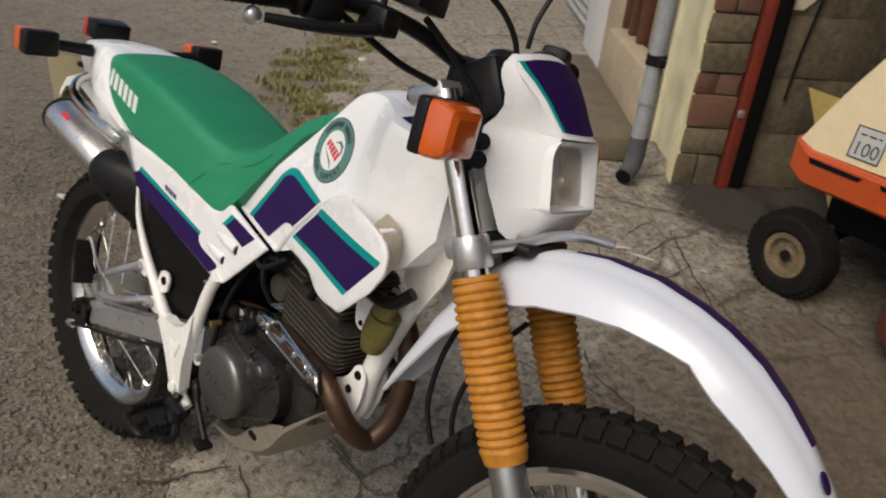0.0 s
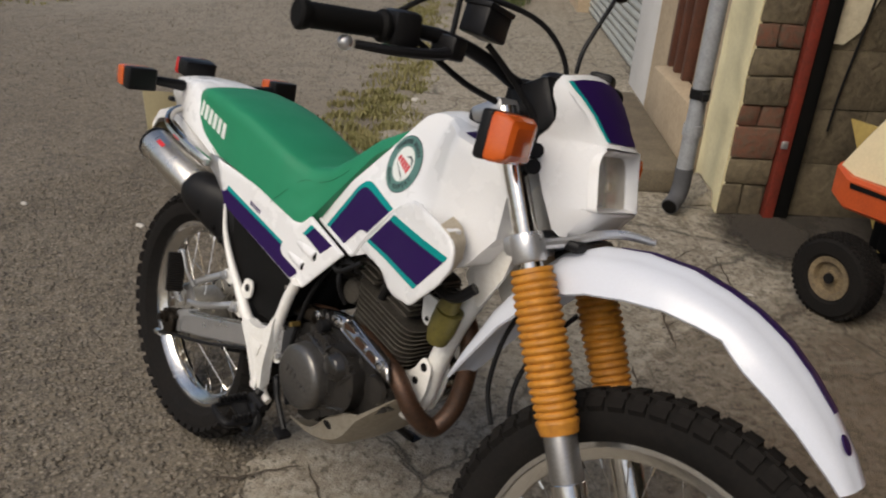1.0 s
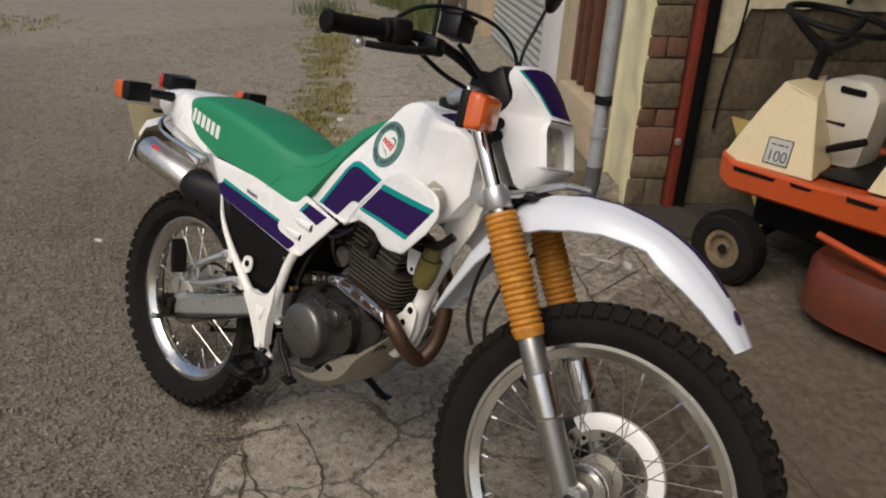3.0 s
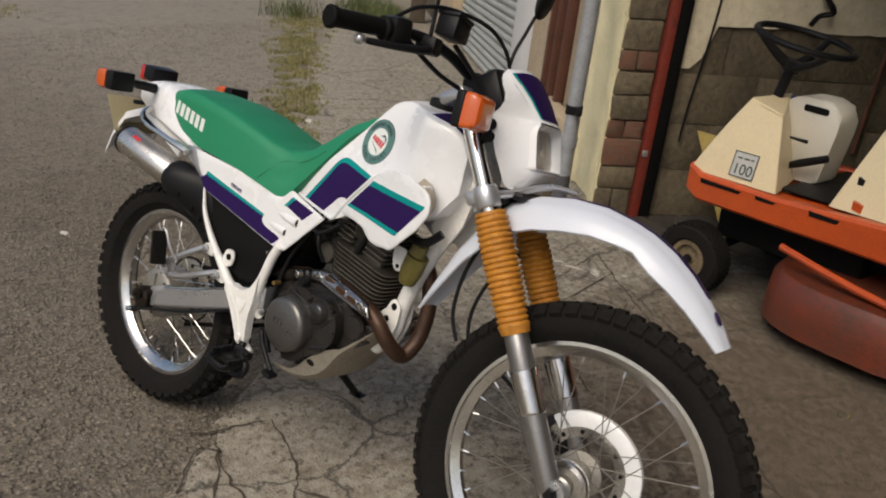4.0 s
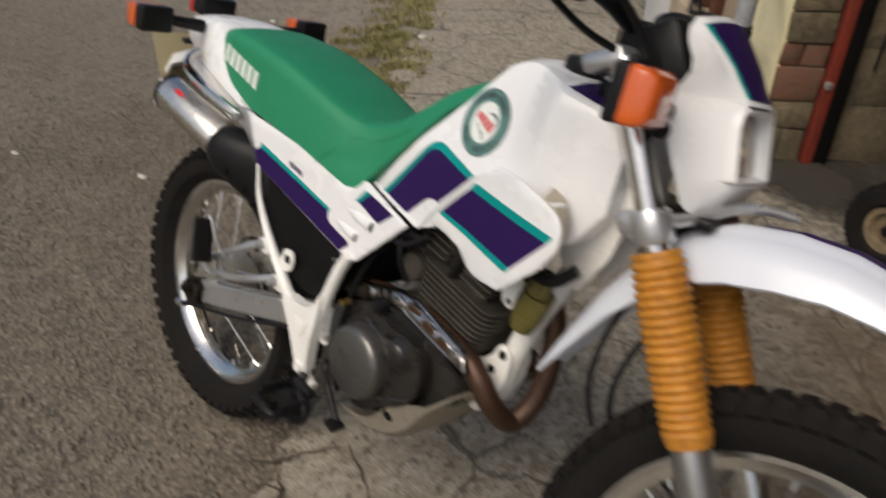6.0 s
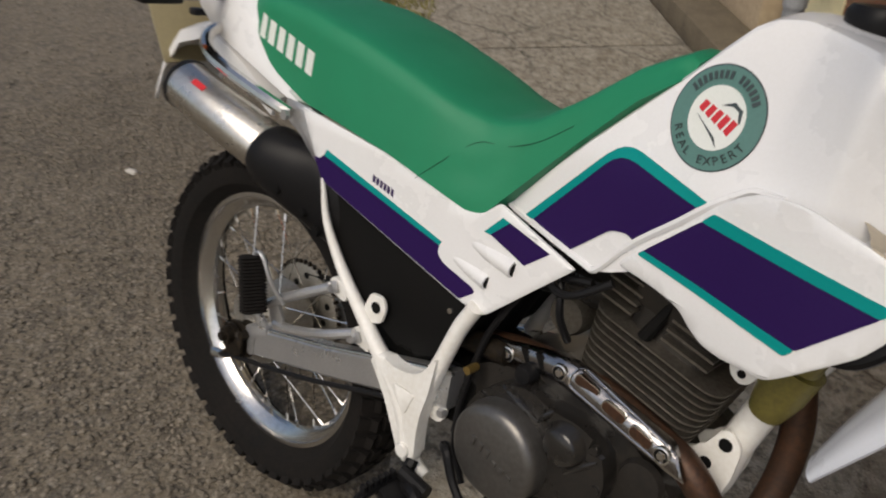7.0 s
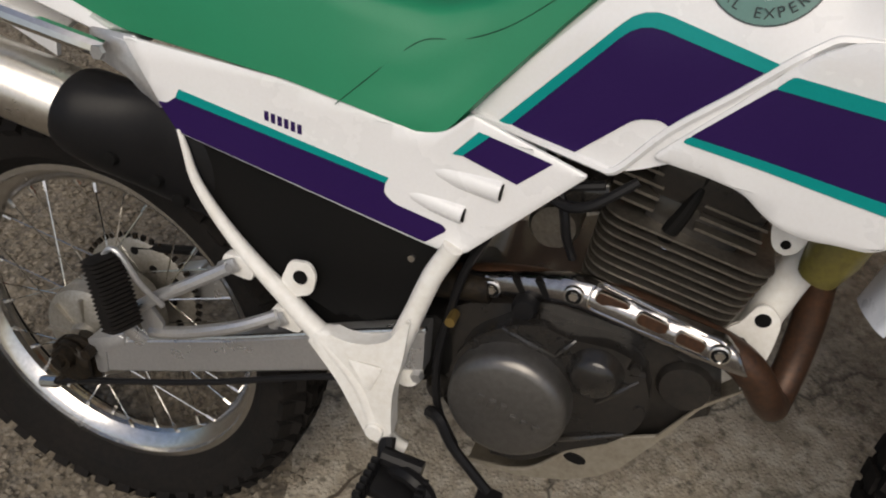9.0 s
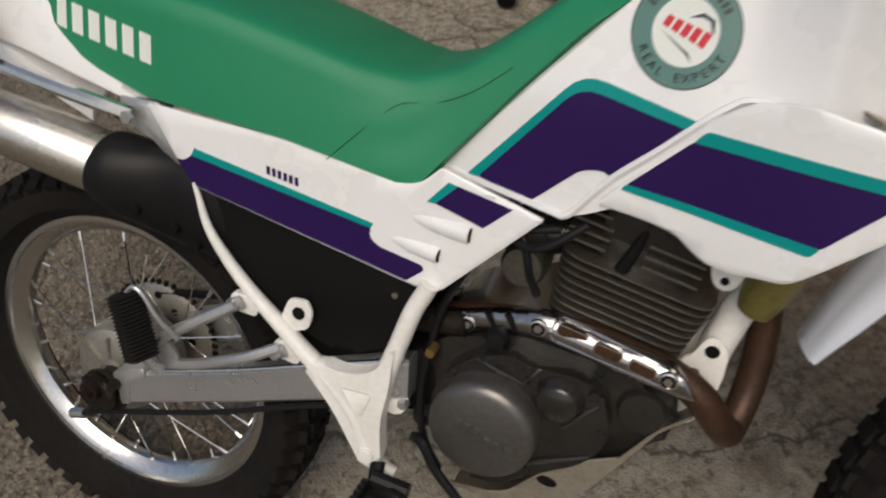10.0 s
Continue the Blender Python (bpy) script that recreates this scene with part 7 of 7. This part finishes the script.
def mwheel(x, y, r, w, parent, facing):
    prof = [(r * 0.52, -w * 0.40), (r * 0.60, -w * 0.5), (r * 0.88, -w * 0.5), (r * 0.97, -w * 0.38), (r, -w * 0.2), (r, w * 0.2), (r * 0.97, w * 0.38), (r * 0.88, w * 0.5), (r * 0.60, w * 0.5), (r * 0.52, w * 0.40)]
    bm = lathe(prof, 44, closed=True)
    for k in range(44):
        for j in range(-3, 4):
            a = 2 * math.pi * (k + (0.5 if j % 2 else 0)) / 44
            bmesh.ops.create_cube(bm, size=1.0, matrix=Matrix.Rotation(-a, 4, "Y") @ Matrix.Translation((r * (1.0 if abs(j) < 3 else 0.97), j * w * 0.13, 0)) @ Matrix.Diagonal((0.010, w * 0.085, 0.013, 1)))
    t = part("wheel", shifted(bm, Matrix.Translation((x, y, r))), RUBBER, mower, "small treaded mower wheel")
    part("hub", shifted(lathe([(0.001, -w * 0.30), (r * 0.14, -w * 0.36), (r * 0.16, -w * 0.22), (r * 0.36, -w * 0.20), (r * 0.40, -w * 0.42), (r * 0.52, -w * 0.44), (r * 0.54, -w * 0.34), (r * 0.54, w * 0.3), (0.001, w * 0.3)], 32), Matrix.Translation((x, y, r))), HUB_CREAM, t, "dirty cream wheel hub")
    part("hub_cap", shifted(lathe([(0.001, -w * 0.46), (r * 0.12, -w * 0.44), (r * 0.15, -w * 0.2), (0.001, -w * 0.1)], 16), Matrix.Translation((x, y, r))), BLACK, t)


mwheel(-0.075, 0.035, 0.152, 0.105, mower, -1)
mwheel(-0.075, 0.79, 0.152, 0.105, mower, -1)
mwheel(1.12, 0.02, 0.20, 0.16, mower, -1)
mwheel(1.12, 0.80, 0.20, 0.16, mower, -1)
part("front_axle", sweep([(-0.075, 0.08, 0.152), (-0.06, 0.30, 0.19), (-0.06, 0.54, 0.19), (-0.075, 0.74, 0.152)], 0.022, 10), BLACK_MATT, mower)
# tub: a long orange body with a sloped nose
TUB = [(-0.21, 0.470, 0.535), (-0.17, 0.430, 0.545), (-0.10, 0.405, 0.520), (0.25, 0.405, 0.515), (0.50, 0.405, 0.525), (0.85, 0.400, 0.545), (1.35, 0.40, 0.56)]
bm = bmesh.new()
rings = []
for x, lo, hi in TUB:
    inset = 0.16 if x < -0.2 else (0.03 if x < -0.15 else 0.0)
    y0, y1 = 0.0 + inset, 0.80 - inset
    ring = [(y0 + 0.012, lo), (y0, lo + 0.012), (y0, hi - 0.012), (y0 + 0.012, hi), (y0 + 0.05, hi), (y0 + 0.06, hi - 0.012), (y1 - 0.06, hi - 0.012), (y1 - 0.05, hi), (y1 - 0.012, hi), (y1, hi - 0.012), (y1, lo + 0.012), (y1 - 0.012, lo)]
    rings.append([bm.verts.new((x, y, z)) for y, z in ring])
skin_rings(bm, rings)
tub = part("body", bm, ORANGE, mower, "orange enamelled body pan", angle=30)
for x0, x1, lo, hi in ((-0.09, 0.10, 0.485, 0.503), (0.16, 0.25, 0.487, 0.502), (0.38, 0.50, 0.490, 0.510)):
    part("slot", plate([(x0, hi), (x1, hi - 0.004), (x1 - 0.01, lo), (x0 + 0.005, lo)], -0.0025, 0.002), BLACK_MATT, tub, "dark slot in the body side")
part("foot_mat", block((0.28, 0.55, 0.006), (0.32, 0.40, 0.521), 0.002), BLACK, tub)
part("chassis", block((1.2, 0.36, 0.10), (0.55, 0.40, 0.34), 0.01), BLACK_MATT, mower)
part("engine_block", block((0.26, 0.30, 0.20), (0.05, 0.44, 0.32), 0.03), BLACK_MATT, mower)


def cone(name, base, topp, z0, z1, label, fall=0.0, taper=0.0):
    (bx0, bx1, by0, by1), (tx0, tx1, ty0, ty1) = base, topp
    bm = bmesh.new()
    rings = []
    for t in (0, 0.33, 0.66, 1.0):
        x0, x1, y0, y1 = (a + (b - a) * t for a, b in zip((bx0, bx1, by0, by1), (tx0, tx1, ty0, ty1)))
        out = rounded([(x0, y0), (x1, y0), (x1 - taper, y1), (x0, y1)], 0.012, 3)
        rings.append([bm.verts.new((x, y, z0 + (z1 - z0 - fall * (x - tx1 + 0.055)) * t)) for x, y in out])
    skin_rings(bm, rings)
    return part(name, bm, CREAM, mower, label, angle=30)


dash = cone("dash_tower", (-0.173, 0.2245, 0.030, 0.52), (0.000, 0.148, 0.10, 0.40), 0.52, 0.819, "cream enamelled steering tower", 0.27, 0.15)
part("tower_edge", sweep([(0.037, 0.0985, 0.829), (0.145, 0.0985, 0.800)], 0.004, 6), CREAM, dash)
rear_cowl = cone("engine_cowl", (0.415, 1.20, 0.06, 0.74), (0.505, 1.15, 0.18, 0.64), 0.53, 0.86, "cream engine cowl under the seat")
part("dark_decal", plate([(0.482, 0.655), (0.505, 0.647), (0.505, 0.618), (0.482, 0.626)], 0.095, 0.112), BLACK, rear_cowl)
part("orange_decal", plate([(0.500, 0.575), (0.535, 0.565), (0.535, 0.535), (0.500, 0.545)], 0.06, 0.083), ORANGE, rear_cowl)
# label with its number, lying on the sloped near face of the tower
SL = Matrix.Translation((0.062, 0.0440, 0.590)) @ Matrix.Rotation(math.atan2(0.299, 0.07), 4, "X")
lab = part("label", shifted(block((0.105, 0.100, 0.002), bevel=0.0), SL), GREY_LABEL, mower, "grey label with the number 100")
for x, y, w, h in ((0, 0.049, 0.105, 0.004), (0, -0.049, 0.105, 0.004), (-0.051, 0, 0.004, 0.10), (0.051, 0, 0.004, 0.10)):
    part("border", shifted(block((w, h, 0.0015), (x, y, 0.0016), 0.0), SL), INK, lab)
part("number", shifted(lettering("100", 0.058, 0.0006), SL @ Matrix.Translation((0, -0.020, 0.0022)) @ Matrix.Diagonal((1.0, 1.05, 1, 1))), INK, lab, "dark printed number")
for x, w in ((-0.025, 0.020), (0.005, 0.024), (0.030, 0.012)):
    part("print_bar", shifted(block((w, 0.006, 0.0012), (x, 0.026, 0.0018), 0.0), SL), INK, lab)
# steering column and wheel
part("steering_column", sweep([(-0.004, 0.28, 0.795), (0.016, 0.28, 0.88), (0.036, 0.28, 0.965)], [0.022, 0.020, 0.024], 14), BLACK, mower)
tilt = Matrix.Translation((0.062, 0.28, 1.035)) @ Matrix.Rotation(radians(12), 4, "Y")
sw = bmesh.new()
rings = []
for k in range(48):
    a = 2 * math.pi * k / 48
    rings.append([sw.verts.new(((0.190 + 0.013 * math.cos(q)) * math.cos(a), (0.190 + 0.013 * math.cos(q)) * math.sin(a), 0.035 + 0.013 * math.sin(q))) for q in (2 * math.pi * j / 10 for j in range(10))])
rings.append(rings[0])
skin_rings(sw, rings, caps=False)
wheel_ob = part("steering_wheel", shifted(sw, tilt), BLACK, mower, "black three-spoke steering wheel")
for k in range(3):
    a = radians(90 + 120 * k)
    part("spoke", shifted(sweep([(0.02 * math.cos(a) - 0.008, 0.02 * math.sin(a), -0.072), (0.10 * math.cos(a), 0.10 * math.sin(a), -0.030), (0.19 * math.cos(a), 0.19 * math.sin(a), 0.035)], [0.022, 0.017, 0.013], 10), tilt), BLACK, wheel_ob)
part("boss", shifted(sweep([(-0.010, 0, -0.092), (-0.006, 0, -0.050)], 0.036, 18), tilt), BLACK, wheel_ob)
lever_ob = part("control_lever", sweep([(0.10, 0.27, 0.572), (0.18, 0.25, 0.608), (0.288, 0.235, 0.655)], [0.012, 0.017, 0.015], 10), BLACK, mower, "black gear lever")
part("throttle", sweep([(0.12, 0.24, 0.700), (0.20, 0.22, 0.702)], [0.005, 0.008], 8), BLACK, mower)
chassis = part("chassis", block((0.60, 0.46, 0.17), (0.26, 0.38, 0.325), 0.02), BLACK_MATT, mower, "grimy black chassis under the tub")
part("axle_pivot", block((0.10, 0.30, 0.14), (-0.08, 0.40, 0.270), 0.02), BLACK_MATT, chassis)
# cutting deck
bm = bmesh.new()
rings = []
for s, z in ((0.86, 0.27), (0.95, 0.265), (1.0, 0.235), (1.02, 0.14), (1.03, 0.075), (1.01, 0.072), (0.98, 0.14), (0.93, 0.24)):
    ring = []
    for k in range(40):
        a = 2 * math.pi * k / 40
        cx, sy = math.cos(a), math.sin(a)
        ex = 0.42 * (abs(cx) ** 0.65) * (1 if cx > 0 else -1)
        ey = 0.50 * (abs(sy) ** 0.65) * (1 if sy > 0 else -1)
        ring.append(bm.verts.new((0.66 + s * ex, 0.37 + s * ey, z)))
    rings.append(ring)
skin_rings(bm, rings, caps=False)
bm.faces.new(rings[0])
deck = part("cutting_deck", bm, DECK_RED, mower, "worn red-orange cutting deck with rust", angle=40)
part("lift_arm", sweep([(0.32, -0.02, 0.35), (0.60, -0.05, 0.31), (0.95, -0.06, 0.27)], 0.014, 8), ORANGE, mower, "orange deck lift arm")
# plastic can standing on the foot plate
jug = new("jerry_can")
jug.matrix_world = MOW @ Matrix.Translation((0.10, 0.388, 0.521)) @ Matrix.Diagonal((1, 1, 0.92, 1))
tagged(jug, "milky white plastic can with a blue cap on the mower", "jerry can")
outline = rounded([(-0.125, 0.0), (0.130, 0.0), (0.165, 0.24), (0.165, 0.315), (0.115, 0.365), (-0.02, 0.365), (-0.075, 0.325), (-0.125, 0.30)], [0.02, 0.02, 0.03, 0.03, 0.03, 0.03, 0.03, 0.03])
bm = plate(outline, -0.075, 0.075, 0.016)
part("body", bm, JUG, jug, angle=50)
part("handle_gap", plate(rounded([(0.01, 0.305), (0.115, 0.300), (0.115, 0.33), (0.01, 0.335)], 0.012), -0.0765, 0.0765), BLACK_MATT, jug, "dark gap under the handle")
part("cap", shifted(lathe([(0.001, 0.028), (0.022, 0.028), (0.024, 0.022), (0.024, 0.0)], 20), Matrix.Translation((-0.095, 0, 0.315)) @ Matrix.Rotation(radians(90), 4, "X")), BLUE, jug, "blue screw cap")

# yellow board leaning behind the mower
bm = plate([(-0.625, 0.513), (-0.40, 0.505), (-0.30, 0.008), (-0.34, 0.008)], -0.009, 0.009, 0.003)
thing("board", bm, SHEET, "dull yellow plastic board leaning inside the garage", "board", MOW @ pose(0, 0.70, 0, -3))

# ---- growth and grit ----
GRASS = surface("grass", (0.175, 0.170, 0.052), (0.27, 0.225, 0.10), 0.7, grain=20, stain=1.5, mix=0.9, bump=0.0, island=0.3)
LEAF = surface("weed_leaf", (0.06, 0.095, 0.02), (0.13, 0.13, 0.04), 0.7, grain=20, stain=2, mix=0.9, bump=0.0, island=0.4)
GRIT = surface("loose_grit", (0.225, 0.192, 0.145), (0.12, 0.102, 0.078), 0.85, grain=60, stain=20, mix=0.8, bump=0.3, island=0.5)


def tufts(patches, seed, blade=(0.010, 0.036)):
    rnd = random.Random(seed)
    verts, faces = [], []
    for cx, cy, rx, ry, turn, count in patches:
        c, s = math.cos(radians(turn)), math.sin(radians(turn))
        for _ in range(count):
            r, a = math.sqrt(rnd.random()), rnd.uniform(0, 2 * math.pi)
            u, v = rx * r * math.cos(a), ry * r * math.sin(a)
            x, y = cx + c * u - s * v, cy + s * u + c * v
            if noise.noise(Vector((x * 5.5, y * 5.5, 1))) + rnd.uniform(-0.45, 0.45) < -0.25 + 0.75 * r:
                continue
            h, w, d = rnd.uniform(*blade), rnd.uniform(0.003, 0.006), rnd.uniform(0, 2 * math.pi)
            lx, ly = math.cos(d) * h * rnd.uniform(0.2, 0.9), math.sin(d) * h * rnd.uniform(0.2, 0.9)
            wx, wy = -math.sin(d) * w, math.cos(d) * w
            n = len(verts)
            verts += [(x - wx, y - wy, -0.01), (x + wx, y + wy, -0.01), (x + 0.5 * lx + wx * 0.8, y + 0.5 * ly + wy * 0.8, h * 0.6), (x + 0.5 * lx - wx * 0.8, y + 0.5 * ly - wy * 0.8, h * 0.6), (x + lx, y + ly, h)]
            faces += [(n, n + 1, n + 2, n + 3), (n + 3, n + 2, n + 4)]
    return verts, faces


def stuff(name, verts, faces, material, label, category):
    me = bpy.data.meshes.new(name)
    me.from_pydata(verts, [], faces)
    me.materials.append(material)
    return tagged(new(name, me), label, category, kind="stuff")


stuff("grass", *tufts([(-2.25, 2.35, 0.85, 0.36, 135, 9000), (-1.75, 1.95, 0.45, 0.22, 135, 3000), (-3.0, 3.2, 0.9, 0.30, 135, 5000), (-4.2, 4.4, 1.0, 0.35, 135, 6000), (-5.3, 5.4, 1.2, 0.4, 130, 6000), (-6.6, 6.8, 1.3, 0.6, 130, 8000), (-8.8, 2.4, 1.8, 1.1, 100, 9000)], 3), GRASS, "patchy grass growing through the yard", "grass")
stuff("weeds", *tufts([(-6.4, 8.2, 0.8, 0.35, 135, 1600), (-5.5, 7.2, 0.9, 0.18, 135, 1300), (-7.6, 9.0, 0.9, 0.5, 135, 1600), (-7.4, 7.2, 0.9, 0.5, 135, 900)], 4, (0.10, 0.34)), LEAF, "tall weeds at the end of the yard", "weeds")
stuff("weeds", *tufts([(1.65, 1.34, 0.03, 0.02, 20, 40)], 6, (0.01, 0.03)), LEAF, "tiny green weed in the concrete", "weeds")


def grit(count, seed, box, size, keep):
    rnd = random.Random(seed)
    shape = [(1, 0, 0), (-1, 0, 0), (0, 1, 0), (0, -1, 0), (0, 0, 1), (0, 0, -0.6)]
    tris = [(0, 2, 4), (2, 1, 4), (1, 3, 4), (3, 0, 4), (2, 0, 5), (1, 2, 5), (3, 1, 5), (0, 3, 5)]
    verts, faces = [], []
    for _ in range(count):
        x, y = rnd.uniform(box[0], box[1]), rnd.uniform(box[2], box[3])
        if not keep(x, y, rnd):
            continue
        r = size[0] + (size[1] - size[0]) * rnd.random() ** 3
        a = rnd.uniform(0, math.pi)
        n = len(verts)
        for px, py, pz in shape:
            px, py, pz = px * r * rnd.uniform(0.7, 1.2), py * r * rnd.uniform(0.6, 1.1), pz * r * rnd.uniform(0.4, 0.7)
            verts.append((x + math.cos(a) * px - math.sin(a) * py, y + math.sin(a) * px + math.cos(a) * py, r * 0.05 + pz))
        faces += [tuple(n + i for i in t) for t in tris]
    return verts, faces


INV = FACE.inverted()


def off_apron(x, y, rnd):
    p = INV @ Vector((x, y, 0))
    e = edge_of(p.x)
    return p.y < e + 0.05 or rnd.random() < 0.55 * math.exp(-(p.y - e) * 5)


stuff("gravel", *grit(42000, 8, (-2.2, 0.8, -1.2, 1.6), (0.002, 0.011), off_apron), GRIT, "loose grey grit on the worn asphalt", "gravel")
stuff("gravel", *grit(30000, 9, (-7.0, -0.5, 0.2, 7.0), (0.004, 0.013), off_apron), GRIT, "loose grey grit across the yard", "gravel")
PALE = surface("pale_stone", (0.55, 0.52, 0.46), rough=0.8, grain=40)
for x, y, r in ((-1.375, 0.397, 0.020), (-2.315, 2.745, 0.030), (-1.914, 0.108, 0.018), (-2.0, 1.3, 0.014), (-3.2, 2.2, 0.022)):
    bm = bmesh.new()
    bmesh.ops.create_icosphere(bm, subdivisions=2, radius=r, matrix=Matrix.Translation((0, 0, r * 0.25)) @ Matrix.Diagonal((1.2, 0.8, 0.45, 1)))
    for v in bm.verts:
        v.co += 0.25 * r * noise.noise_vector(v.co * 60 + Vector((x, y, 0)))
    thing("pebble", bm, PALE, "pale pebble lying on the asphalt", "pebble", Matrix.Translation((x, y, 0)), group="pale pebbles", kind="")
